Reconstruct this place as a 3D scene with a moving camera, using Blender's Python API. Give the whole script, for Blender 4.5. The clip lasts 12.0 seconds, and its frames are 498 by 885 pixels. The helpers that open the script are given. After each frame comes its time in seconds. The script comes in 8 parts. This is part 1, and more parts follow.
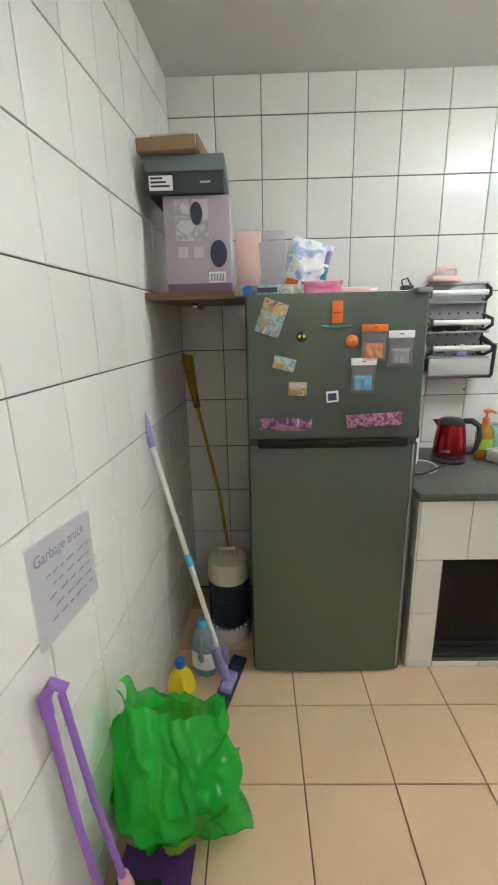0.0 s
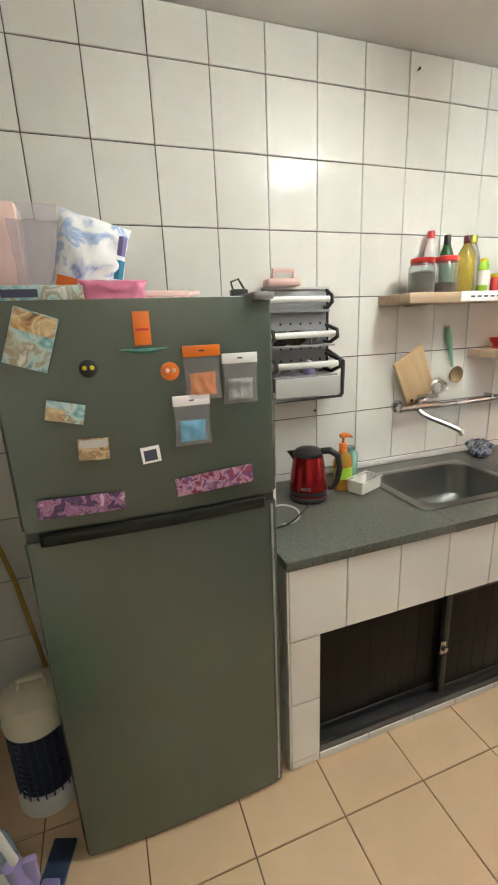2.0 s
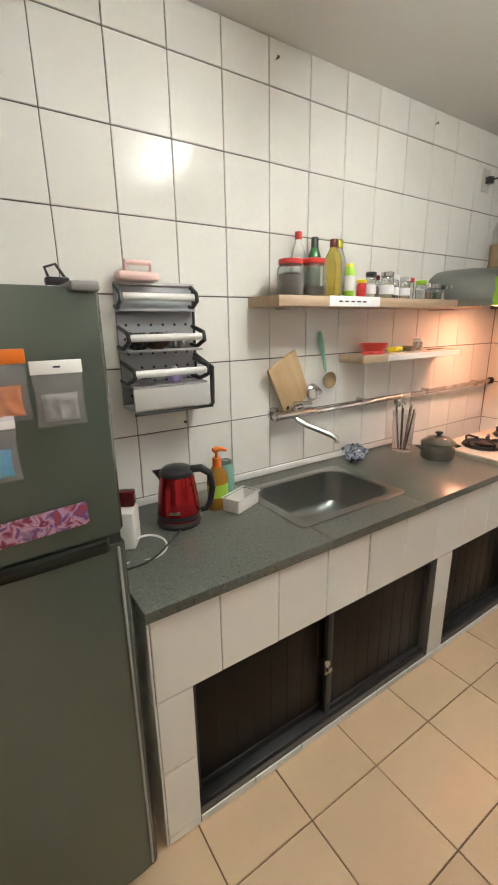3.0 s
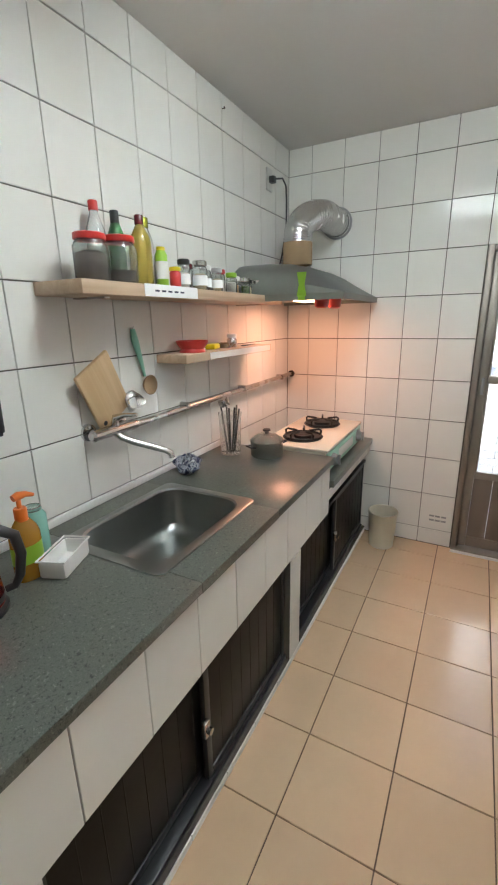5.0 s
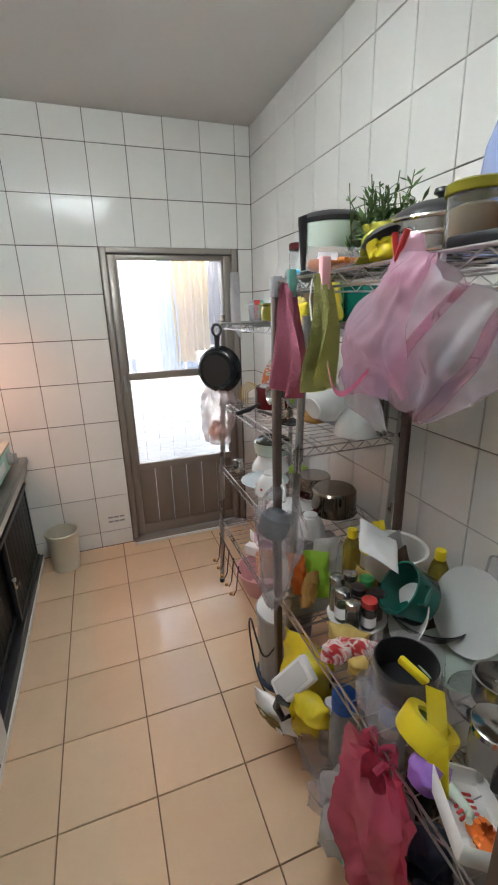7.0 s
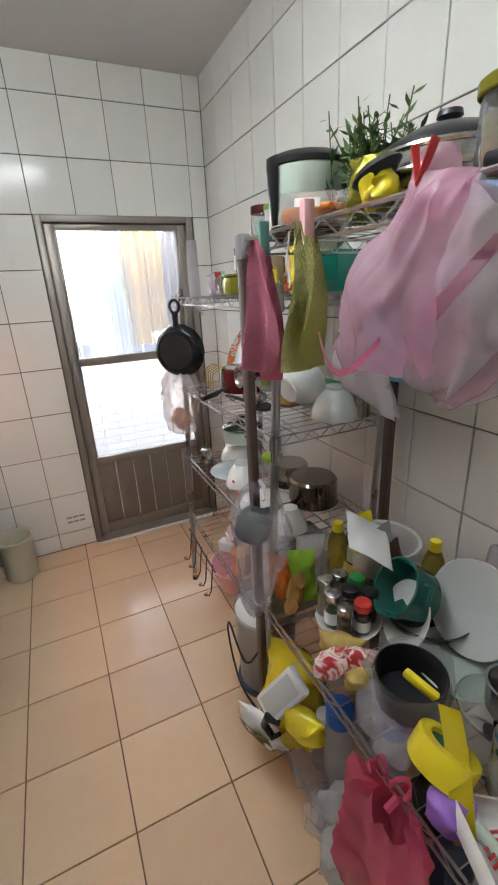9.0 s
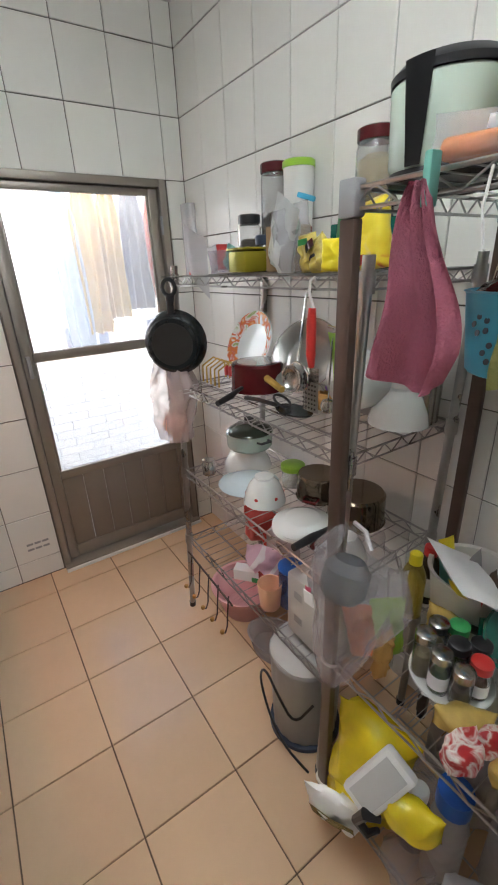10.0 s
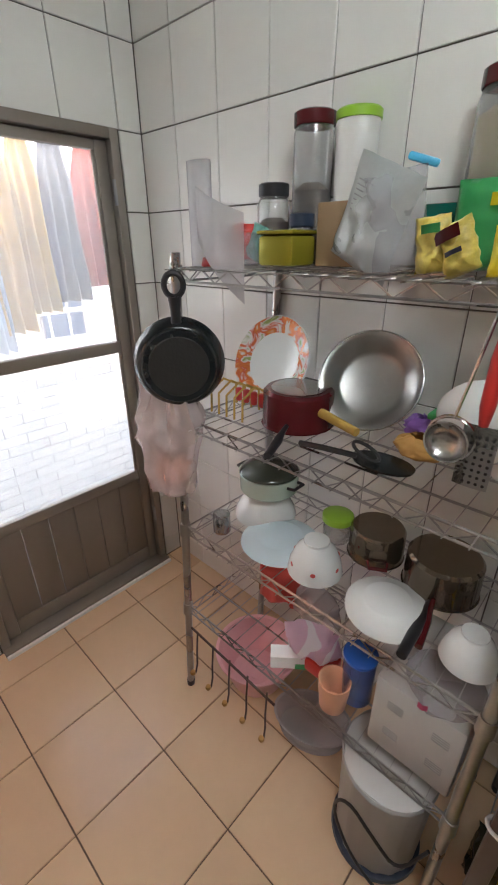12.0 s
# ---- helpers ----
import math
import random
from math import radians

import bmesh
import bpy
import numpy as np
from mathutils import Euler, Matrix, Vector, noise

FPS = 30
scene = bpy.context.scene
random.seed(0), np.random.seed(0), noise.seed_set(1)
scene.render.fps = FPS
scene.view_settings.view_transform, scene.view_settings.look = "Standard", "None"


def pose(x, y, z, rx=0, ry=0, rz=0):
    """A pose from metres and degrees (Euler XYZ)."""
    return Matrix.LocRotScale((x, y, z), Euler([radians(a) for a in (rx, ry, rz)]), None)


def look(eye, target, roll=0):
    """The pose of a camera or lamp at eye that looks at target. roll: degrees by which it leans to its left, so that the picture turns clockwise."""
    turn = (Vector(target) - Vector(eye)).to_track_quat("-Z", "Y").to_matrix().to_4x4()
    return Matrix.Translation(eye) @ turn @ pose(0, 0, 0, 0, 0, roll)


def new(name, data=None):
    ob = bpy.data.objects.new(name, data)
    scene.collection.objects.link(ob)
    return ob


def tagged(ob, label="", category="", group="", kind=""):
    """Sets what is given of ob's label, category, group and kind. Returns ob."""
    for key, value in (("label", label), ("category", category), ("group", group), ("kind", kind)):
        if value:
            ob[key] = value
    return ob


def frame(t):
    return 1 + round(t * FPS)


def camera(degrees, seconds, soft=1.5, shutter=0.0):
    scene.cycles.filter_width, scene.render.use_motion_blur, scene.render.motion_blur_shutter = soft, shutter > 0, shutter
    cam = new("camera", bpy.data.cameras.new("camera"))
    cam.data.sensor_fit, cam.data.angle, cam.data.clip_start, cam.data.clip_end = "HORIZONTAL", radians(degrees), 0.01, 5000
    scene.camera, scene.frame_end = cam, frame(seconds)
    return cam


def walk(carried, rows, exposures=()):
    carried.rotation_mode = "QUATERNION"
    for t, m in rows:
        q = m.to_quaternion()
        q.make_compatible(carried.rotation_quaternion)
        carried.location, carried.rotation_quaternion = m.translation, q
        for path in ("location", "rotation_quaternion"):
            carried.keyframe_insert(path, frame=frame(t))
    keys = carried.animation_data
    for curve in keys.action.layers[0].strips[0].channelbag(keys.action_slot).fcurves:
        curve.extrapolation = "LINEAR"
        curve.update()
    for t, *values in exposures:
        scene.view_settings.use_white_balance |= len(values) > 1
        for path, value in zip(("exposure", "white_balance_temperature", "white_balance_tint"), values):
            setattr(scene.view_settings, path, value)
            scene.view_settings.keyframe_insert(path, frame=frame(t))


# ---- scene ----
cam = camera(61.2, 12.0, soft=2.0)
PATH = [
    (0, (-0.134, -0.142, 1.469), (-0.174, 1.785, 0.932), -1.4),
    (0.5, (-0.055, -0.033, 1.473), (-0.116, 1.893, 0.938), -0.9),
    (1, (0.017, 0.101, 1.467), (0.033, 2.032, 0.946), -1.2),
    (1.5, (0.045, 0.279, 1.471), (0.32, 2.192, 0.957), -2.1),
    (2, (0.047, 0.373, 1.501), (0.671, 2.196, 0.967), -2.4),
    (2.5, (0.13, 0.444, 1.499), (0.972, 2.177, 0.959), -1.4),
    (3, (0.226, 0.51, 1.497), (1.292, 2.114, 0.956), -0.9),
    (3.5, (0.247, 0.608, 1.5), (1.596, 1.977, 0.949), -0.9),
    (3.7, (0.243, 0.633, 1.503), (1.691, 1.894, 0.941), -0.8),
    (5.3, (0.437, 0.836, 1.478), (2.198, 1.622, 0.95), -0.4),
    (5.5, (0.513, 0.846, 1.489), (2.334, 1.504, 0.987), 0.2),
    (6, (0.585, 0.906, 1.495), (2.517, 1.083, 1.011), -0.1),
    (6.5, (0.558, 0.958, 1.502), (2.472, 0.659, 1.007), -1.3),
    (7, (0.488, 0.904, 1.498), (2.289, 0.279, 0.894), -1.6),
    (7.2, (0.468, 0.901, 1.484), (2.22, 0.172, 0.849), -1.4),
    (8.8, (0.541, 0.814, 1.481), (2.297, 0.145, 0.796), -2.9),
    (9, (0.648, 0.862, 1.468), (2.362, 0.097, 0.778), -2.9),
    (9.5, (0.863, 0.965, 1.482), (2.434, -0.012, 0.725), -3.1),
    (10, (1.058, 0.979, 1.464), (2.606, -0.024, 0.692), -2.4),
    (10.5, (1.264, 0.961, 1.472), (2.775, -0.07, 0.664), -2.1),
    (11, (1.464, 0.974, 1.498), (2.76, -0.291, 0.651), -2.2),
    (11.5, (1.563, 0.992, 1.501), (2.759, -0.365, 0.648), -0.7),
    (12, (1.633, 0.996, 1.493), (2.874, -0.318, 0.639), -0.4),
]
walk(cam, [(t, look(eye, target, roll)) for t, eye, target, roll in PATH],
     exposures=((0.0, 3.42, 6500, 10), (1.5, 3.42, 7000, 11), (2.5, 3.34, 7250, 12), (3.5, 3.24, 7000, 14), (5.5, 3.00, 6300, 9), (7.0, 2.93, 6350, 12), (9.5, 2.92, 6450, 13), (12.0, 2.75, 6500, 14)))

# ---- light ----
world = bpy.data.worlds.new("sky")
scene.world = world
world.use_nodes = True
wn = world.node_tree
sky = wn.nodes.new("ShaderNodeTexSky")
sky.sky_type = "NISHITA"
sky.sun_disc = False
sky.sun_elevation = radians(69)
sky.sun_rotation = radians(242)
wn.links.new(sky.outputs[0], wn.nodes["Background"].inputs[0])
wn.nodes["Background"].inputs[1].default_value = 0.10
sun = new("sun", bpy.data.lights.new("sun", "SUN"))
sun.data.energy, sun.data.angle, sun.data.color = 2.6, radians(0.6), (1.0, 0.95, 0.88)
sun.matrix_world = look((1.2, -1.2, 9), (4.2, 0.4, 0.2))
TUBE_GLOW = 8.2
HOOD_WATTS = 0.55


# ---- materials ----
def mat(name, color, rough=0.5, metal=0.0, vary=0.12, scale=6.0, bump=0.0, bscale=60.0, trans=0.0, alpha=1.0, spec=0.5, coat=0.0, rand=0.0, sss=0.0, grime=0.0):
    m = bpy.data.materials.new(name)
    m.use_nodes = True
    nt = m.node_tree
    b = nt.nodes["Principled BSDF"]
    b.inputs["Roughness"].default_value = rough
    b.inputs["Metallic"].default_value = metal
    b.inputs["Transmission Weight"].default_value = trans
    b.inputs["Alpha"].default_value = alpha
    b.inputs["Specular IOR Level"].default_value = spec
    b.inputs["Coat Weight"].default_value = coat
    if sss:
        b.inputs["Subsurface Weight"].default_value = sss
        b.inputs["Subsurface Radius"].default_value = (0.02, 0.02, 0.02)
    co = nt.nodes.new("ShaderNodeTexCoord")
    n1 = nt.nodes.new("ShaderNodeTexNoise")
    n1.inputs["Scale"].default_value, n1.inputs["Detail"].default_value = scale, 5.0
    nt.links.new(co.outputs["Object"], n1.inputs["Vector"])
    n2 = nt.nodes.new("ShaderNodeTexNoise")
    n2.inputs["Scale"].default_value, n2.inputs["Detail"].default_value = bscale, 4.0
    nt.links.new(co.outputs["Object"], n2.inputs["Vector"])
    mix = nt.nodes.new("ShaderNodeMix")
    mix.data_type = "RGBA"
    dark = [c * (1 - vary) for c in color]
    lite = [min(1.0, c * (1 + vary * 0.6)) for c in color]
    mix.inputs[6].default_value, mix.inputs[7].default_value = (*dark, 1), (*lite, 1)
    add = nt.nodes.new("ShaderNodeMath")
    add.operation = "MULTIPLY_ADD"
    add.inputs[1].default_value = 0.7
    half = nt.nodes.new("ShaderNodeMath")
    half.operation = "MULTIPLY"
    half.inputs[1].default_value = 0.3
    nt.links.new(n2.outputs[0], half.inputs[0])
    nt.links.new(n1.outputs[0], add.inputs[0])
    nt.links.new(half.outputs[0], add.inputs[2])
    nt.links.new(add.outputs[0], mix.inputs[0])
    out = mix.outputs[2]
    if rand:
        oi = nt.nodes.new("ShaderNodeObjectInfo")
        rng = nt.nodes.new("ShaderNodeMapRange")
        rng.inputs[3].default_value, rng.inputs[4].default_value = 1 - rand, 1 + rand * 0.5
        nt.links.new(oi.outputs["Random"], rng.inputs[0])
        sc = nt.nodes.new("ShaderNodeVectorMath")
        sc.operation = "SCALE"
        nt.links.new(out, sc.inputs[0])
        nt.links.new(rng.outputs[0], sc.inputs["Scale"])
        out = sc.outputs[0]
    if grime:
        n3 = nt.nodes.new("ShaderNodeTexNoise")
        n3.inputs["Scale"].default_value, n3.inputs["Detail"].default_value = 3.0, 8.0
        nt.links.new(co.outputs["Object"], n3.inputs["Vector"])
        rp = nt.nodes.new("ShaderNodeMapRange")
        rp.inputs[1].default_value, rp.inputs[2].default_value, rp.inputs[3].default_value, rp.inputs[4].default_value = 0.52, 0.72, 0.0, grime
        nt.links.new(n3.outputs[0], rp.inputs[0])
        gm = nt.nodes.new("ShaderNodeMix")
        gm.data_type = "RGBA"
        gm.inputs[7].default_value = (0.16, 0.13, 0.09, 1)
        nt.links.new(rp.outputs[0], gm.inputs[0])
        nt.links.new(out, gm.inputs[6])
        out = gm.outputs[2]
    nt.links.new(out, b.inputs["Base Color"])
    rr = nt.nodes.new("ShaderNodeMapRange")
    rr.inputs[3].default_value, rr.inputs[4].default_value = max(0.02, rough * 0.8), min(1, rough * 1.25)
    nt.links.new(n1.outputs[0], rr.inputs[0])
    nt.links.new(rr.outputs[0], b.inputs["Roughness"])
    if bump:
        bp = nt.nodes.new("ShaderNodeBump")
        bp.inputs["Strength"].default_value, bp.inputs["Distance"].default_value = bump, 0.004
        nt.links.new(n2.outputs[0], bp.inputs["Height"])
        nt.links.new(bp.outputs[0], b.inputs["Normal"])
    return m


def glow(name, color, strength):
    m = bpy.data.materials.new(name)
    m.use_nodes = True
    b = m.node_tree.nodes["Principled BSDF"]
    b.inputs["Base Color"].default_value = (0.8, 0.8, 0.8, 1)
    b.inputs["Emission Color"].default_value = (*color, 1)
    b.inputs["Emission Strength"].default_value = strength
    return m


def printed(name, colors, scale, rough=0.3):
    """A printed picture: patches of a few inks, broken by fine detail."""
    m = bpy.data.materials.new(name)
    m.use_nodes = True
    nt = m.node_tree
    co = nt.nodes.new("ShaderNodeTexCoord")
    n = nt.nodes.new("ShaderNodeTexNoise")
    n.inputs["Scale"].default_value, n.inputs["Detail"].default_value, n.inputs["Distortion"].default_value = scale, 3.5, 0.8
    nt.links.new(co.outputs["Object"], n.inputs["Vector"])
    ramp = nt.nodes.new("ShaderNodeValToRGB")
    while len(ramp.color_ramp.elements) < len(colors):
        ramp.color_ramp.elements.new(0.5)
    for k, c in enumerate(colors):
        e = ramp.color_ramp.elements[k]
        e.position, e.color = 0.32 + 0.36 * k / (len(colors) - 1), (*c, 1)
    nt.links.new(n.outputs[0], ramp.inputs[0])
    b = nt.nodes["Principled BSDF"]
    nt.links.new(ramp.outputs[0], b.inputs["Base Color"])
    b.inputs["Roughness"].default_value = rough
    return m


def wood(name, color, dark, along="X", scale=1.0, rough=0.5):
    m = mat(name, color, rough, vary=0.1, bump=0.1, bscale=90)
    nt = m.node_tree
    co = nt.nodes.new("ShaderNodeTexCoord")
    mp = nt.nodes.new("ShaderNodeMapping")
    s = {"X": (1.2, 22, 22), "Y": (22, 1.2, 22), "Z": (22, 22, 1.2)}[along]
    mp.inputs["Scale"].default_value = [v * scale for v in s]
    n = nt.nodes.new("ShaderNodeTexNoise")
    n.inputs["Scale"].default_value, n.inputs["Detail"].default_value, n.inputs["Distortion"].default_value = 1.5, 6, 0.6
    nt.links.new(co.outputs["Object"], mp.inputs[0])
    nt.links.new(mp.outputs[0], n.inputs["Vector"])
    ramp = nt.nodes.new("ShaderNodeValToRGB")
    ramp.color_ramp.elements[0].position, ramp.color_ramp.elements[1].position = 0.35, 0.65
    ramp.color_ramp.elements[0].color, ramp.color_ramp.elements[1].color = (*dark, 1), (*color, 1)
    nt.links.new(n.outputs[0], ramp.inputs[0])
    nt.links.new(ramp.outputs[0], nt.nodes["Principled BSDF"].inputs["Base Color"])
    return m


def film(name, color, opacity, rough, crease, stripe=None):
    """Thin plastic film: partly clear, lit through from behind, with sharp creases."""
    m = bpy.data.materials.new(name)
    m.use_nodes = True
    nt = m.node_tree
    b = nt.nodes["Principled BSDF"]
    b.inputs["Roughness"].default_value = rough
    b.inputs["Specular IOR Level"].default_value = 0.6
    co = nt.nodes.new("ShaderNodeTexCoord")
    rid = nt.nodes.new("ShaderNodeTexNoise")
    rid.noise_type = "RIDGED_MULTIFRACTAL"
    rid.inputs["Scale"].default_value, rid.inputs["Detail"].default_value, rid.inputs["Distortion"].default_value = crease, 3.0, 0.5
    nt.links.new(co.outputs["Object"], rid.inputs["Vector"])
    bp = nt.nodes.new("ShaderNodeBump")
    bp.inputs["Strength"].default_value, bp.inputs["Distance"].default_value = 0.9, 0.012
    nt.links.new(rid.outputs[0], bp.inputs["Height"])
    nt.links.new(bp.outputs[0], b.inputs["Normal"])
    big = nt.nodes.new("ShaderNodeTexNoise")
    big.inputs["Scale"].default_value, big.inputs["Detail"].default_value = 7.0, 4.0
    nt.links.new(co.outputs["Object"], big.inputs["Vector"])
    mix = nt.nodes.new("ShaderNodeMix")
    mix.data_type = "RGBA"
    mix.inputs[6].default_value = (*[c * 0.72 for c in color], 1)
    mix.inputs[7].default_value = (*[min(1, c * 1.1 + 0.02) for c in color], 1)
    nt.links.new(big.outputs[0], mix.inputs[0])
    col = mix.outputs[2]
    if stripe:
        wave = nt.nodes.new("ShaderNodeTexWave")
        wave.bands_direction = "DIAGONAL"
        wave.inputs["Scale"].default_value, wave.inputs["Distortion"].default_value, wave.inputs["Detail"].default_value = 5.5, 3.0, 1.0
        nt.links.new(co.outputs["Object"], wave.inputs["Vector"])
        cut = nt.nodes.new("ShaderNodeMapRange")
        cut.inputs[1].default_value, cut.inputs[2].default_value = 0.84, 0.90
        nt.links.new(wave.outputs[1], cut.inputs[0])
        st = nt.nodes.new("ShaderNodeMix")
        st.data_type = "RGBA"
        st.inputs[7].default_value = (*stripe, 1)
        nt.links.new(cut.outputs[0], st.inputs[0])
        nt.links.new(col, st.inputs[6])
        col = st.outputs[2]
    tr = nt.nodes.new("ShaderNodeBsdfTranslucent")
    nt.links.new(col, b.inputs["Base Color"])
    nt.links.new(col, tr.inputs[0])
    body = nt.nodes.new("ShaderNodeMixShader")
    body.inputs[0].default_value = 0.5
    nt.links.new(b.outputs[0], body.inputs[1])
    nt.links.new(tr.outputs[0], body.inputs[2])
    clear = nt.nodes.new("ShaderNodeBsdfTransparent")
    clear.inputs[0].default_value = (*[0.35 + 0.65 * c for c in color], 1)
    see = nt.nodes.new("ShaderNodeMixShader")
    see.inputs[0].default_value = opacity
    nt.links.new(clear.outputs[0], see.inputs[1])
    nt.links.new(body.outputs[0], see.inputs[2])
    nt.links.new(see.outputs[0], nt.nodes["Material Output"].inputs[0])
    return m


M_TILE = mat("white_glazed_tile", (0.77, 0.755, 0.71), 0.12, spec=0.14, vary=0.05, scale=3, bump=0.05, bscale=14, rand=0.05, grime=0.05)
M_GROUT = mat("dark_grout", (0.115, 0.10, 0.085), 0.9, vary=0.4, scale=14)
M_FLOOR = mat("tan_floor_tile", (0.70, 0.495, 0.32), 0.19, vary=0.10, scale=4, bump=0.06, bscale=25, rand=0.06, grime=0.10)
M_FGROUT = mat("floor_grout", (0.15, 0.095, 0.06), 0.9, vary=0.4, scale=9)
M_CEIL = mat("ceiling_paint", (0.68, 0.66, 0.63), 0.7, vary=0.06, scale=1.2, bump=0.05, bscale=40)
M_PLASTER = mat("hall_plaster", (0.74, 0.72, 0.68), 0.8, vary=0.08, scale=2, bump=0.08, bscale=50)
M_FRIDGE = mat("grey_green_enamel", (0.105, 0.13, 0.105), 0.27, metal=0.35, vary=0.02, scale=40, bump=0.015, bscale=160)
for _socket in ("Base Color", "Roughness", "Normal"):
    for _link in list(M_FRIDGE.node_tree.nodes["Principled BSDF"].inputs[_socket].links):
        M_FRIDGE.node_tree.links.remove(_link)
M_FRIDGE.node_tree.nodes["Principled BSDF"].inputs["Base Color"].default_value = (0.115, 0.14, 0.115, 1)
# near-black that paints in the shade of the door gap and grip
M_FRIDGED = mat("fridge_painted_shade", (0.03, 0.035, 0.03), 0.5)
M_BLACK = mat("black_plastic", (0.018, 0.018, 0.02), 0.35, vary=0.2)
M_DKBROWN = mat("dark_brown_panel", (0.011, 0.008, 0.0065), 0.42, spec=0.25, vary=0.3, scale=3, bump=0.08, bscale=30)
M_STONE = printed("grey_green_granite", ((0.035, 0.04, 0.034), (0.085, 0.095, 0.08), (0.125, 0.135, 0.115), (0.075, 0.083, 0.07), (0.19, 0.20, 0.175)), 150, 0.28)
M_STEEL = mat("brushed_steel", (0.50, 0.49, 0.47), 0.26, metal=1.0, vary=0.12, scale=5)
M_CHROME = mat("chrome", (0.62, 0.61, 0.60), 0.14, metal=1.0, vary=0.12, scale=9)
M_DULLWIRE = mat("dull_chrome_wire", (0.44, 0.43, 0.42), 0.28, metal=1.0, vary=0.3, scale=9)
M_ALU = mat("bronze_aluminium", (0.30, 0.265, 0.23), 0.42, metal=0.55, vary=0.12, scale=3, grime=0.15)
M_ALUPANEL = mat("brown_aluminium_panel", (0.235, 0.195, 0.16), 0.45, metal=0.35, vary=0.15, scale=3, grime=0.25)
M_GLASS = mat("window_glass", (0.95, 0.97, 0.97), 0.02, trans=1.0, vary=0.01)
_nt = M_GLASS.node_tree
_tr, _mx = _nt.nodes.new("ShaderNodeBsdfTranslucent"), _nt.nodes.new("ShaderNodeMixShader")
_tr.inputs[0].default_value = (0.9, 0.9, 0.88, 1)
_mx.inputs[0].default_value = 0.17
_nt.links.new(_nt.nodes["Principled BSDF"].outputs[0], _mx.inputs[1])
_nt.links.new(_tr.outputs[0], _mx.inputs[2])
_nt.links.new(_mx.outputs[0], _nt.nodes["Material Output"].inputs[0])
M_CLEAR = mat("clear_plastic", (0.93, 0.94, 0.94), 0.08, trans=0.92, vary=0.02)
M_JARGLASS = mat("jar_glass", (0.90, 0.91, 0.90), 0.05, trans=0.95, vary=0.02)
M_WOODSHELF = wood("pale_pine", (0.55, 0.40, 0.28), (0.46, 0.32, 0.21))
M_DKWOOD = wood("dark_shelf_wood", (0.20, 0.12, 0.07), (0.13, 0.075, 0.045))
M_BROWNPOST = mat("brown_painted_post", (0.075, 0.045, 0.035), 0.35, vary=0.25, scale=12)
M_WHITE = mat("white_plastic", (0.74, 0.73, 0.70), 0.35, vary=0.05)
M_OFFWHITE = mat("cream_plastic", (0.66, 0.61, 0.48), 0.4, vary=0.08)
M_ENAMEL = mat("white_enamel", (0.72, 0.73, 0.71), 0.12, vary=0.05)
M_MINT = mat("mint_enamel", (0.52, 0.62, 0.53), 0.18, vary=0.05)
M_RED = mat("red_plastic", (0.55, 0.035, 0.03), 0.3, vary=0.12)
M_REDMETAL = mat("red_kettle_metal", (0.42, 0.02, 0.025), 0.22, metal=0.75, vary=0.12)
M_DKRED = mat("dark_red_enamel", (0.10, 0.009, 0.012), 0.2, vary=0.3, scale=9)
M_PINK = mat("pink_plastic", (0.84, 0.47, 0.50), 0.4, vary=0.08)
M_PALEPINK = mat("pale_pink_plastic", (0.80, 0.55, 0.50), 0.4, vary=0.06)
M_HOTPINK = film("pink_bag_film", (0.80, 0.16, 0.28), 0.93, 0.22, 12.0)
M_GREENBAG = film("green_bag_film", (0.03, 0.74, 0.09), 0.60, 0.07, 11.0)
M_GREEN = mat("green_plastic", (0.03, 0.28, 0.08), 0.35, vary=0.1)
M_LIME = mat("lime_plastic", (0.30, 0.55, 0.04), 0.35, vary=0.1)
M_DKGREEN = mat("dark_green_enamel", (0.005, 0.12, 0.085), 0.15, vary=0.1)
M_BLUE = mat("blue_plastic", (0.02, 0.13, 0.55), 0.3, vary=0.1)
M_SKYBLUE = mat("sky_blue_plastic", (0.06, 0.40, 0.62), 0.35, vary=0.08)
M_BLUETUB = mat("pale_blue_translucent", (0.42, 0.50, 0.80), 0.25, trans=0.35, vary=0.05)
M_TEAL = mat("teal_plastic", (0.18, 0.50, 0.42), 0.3, trans=0.3, vary=0.08)
M_YELLOW = mat("yellow_plastic", (0.80, 0.64, 0.02), 0.3, vary=0.08)
M_YELLOWFOIL = mat("yellow_printed_film", (0.78, 0.62, 0.02), 0.22, vary=0.35, scale=16, bump=0.9, bscale=26)
M_GOLD = mat("olive_gold_tin", (0.36, 0.32, 0.03), 0.25, metal=0.5, vary=0.1)
M_PURPLE = mat("purple_plastic", (0.30, 0.14, 0.52), 0.4, vary=0.1)
M_LAVENDER = mat("lavender_plastic", (0.33, 0.28, 0.56), 0.4, vary=0.1)
M_ORANGE = mat("orange_plastic", (0.80, 0.18, 0.02), 0.3, vary=0.1)
M_AMBER = mat("amber_soap", (0.85, 0.42, 0.06), 0.12, trans=0.55, vary=0.05)
M_OIL = mat("cooking_oil", (0.70, 0.55, 0.10), 0.05, trans=0.75, vary=0.05)
M_NAVY = mat("dark_blue_plastic", (0.025, 0.04, 0.075), 0.4, vary=0.15)
M_TOWELP = mat("pink_towel", (0.62, 0.20, 0.28), 0.95, vary=0.2, scale=8, bump=0.9, bscale=260)
M_TOWELY = mat("olive_yellow_towel", (0.55, 0.54, 0.20), 0.95, vary=0.2, scale=8, bump=0.9, bscale=260)
M_FILM = film("cloudy_bag_film", (0.90, 0.88, 0.92), 0.26, 0.08, 16.0)
M_FILMD = film("milky_bag_film", (0.80, 0.79, 0.81), 0.62, 0.16, 16.0)
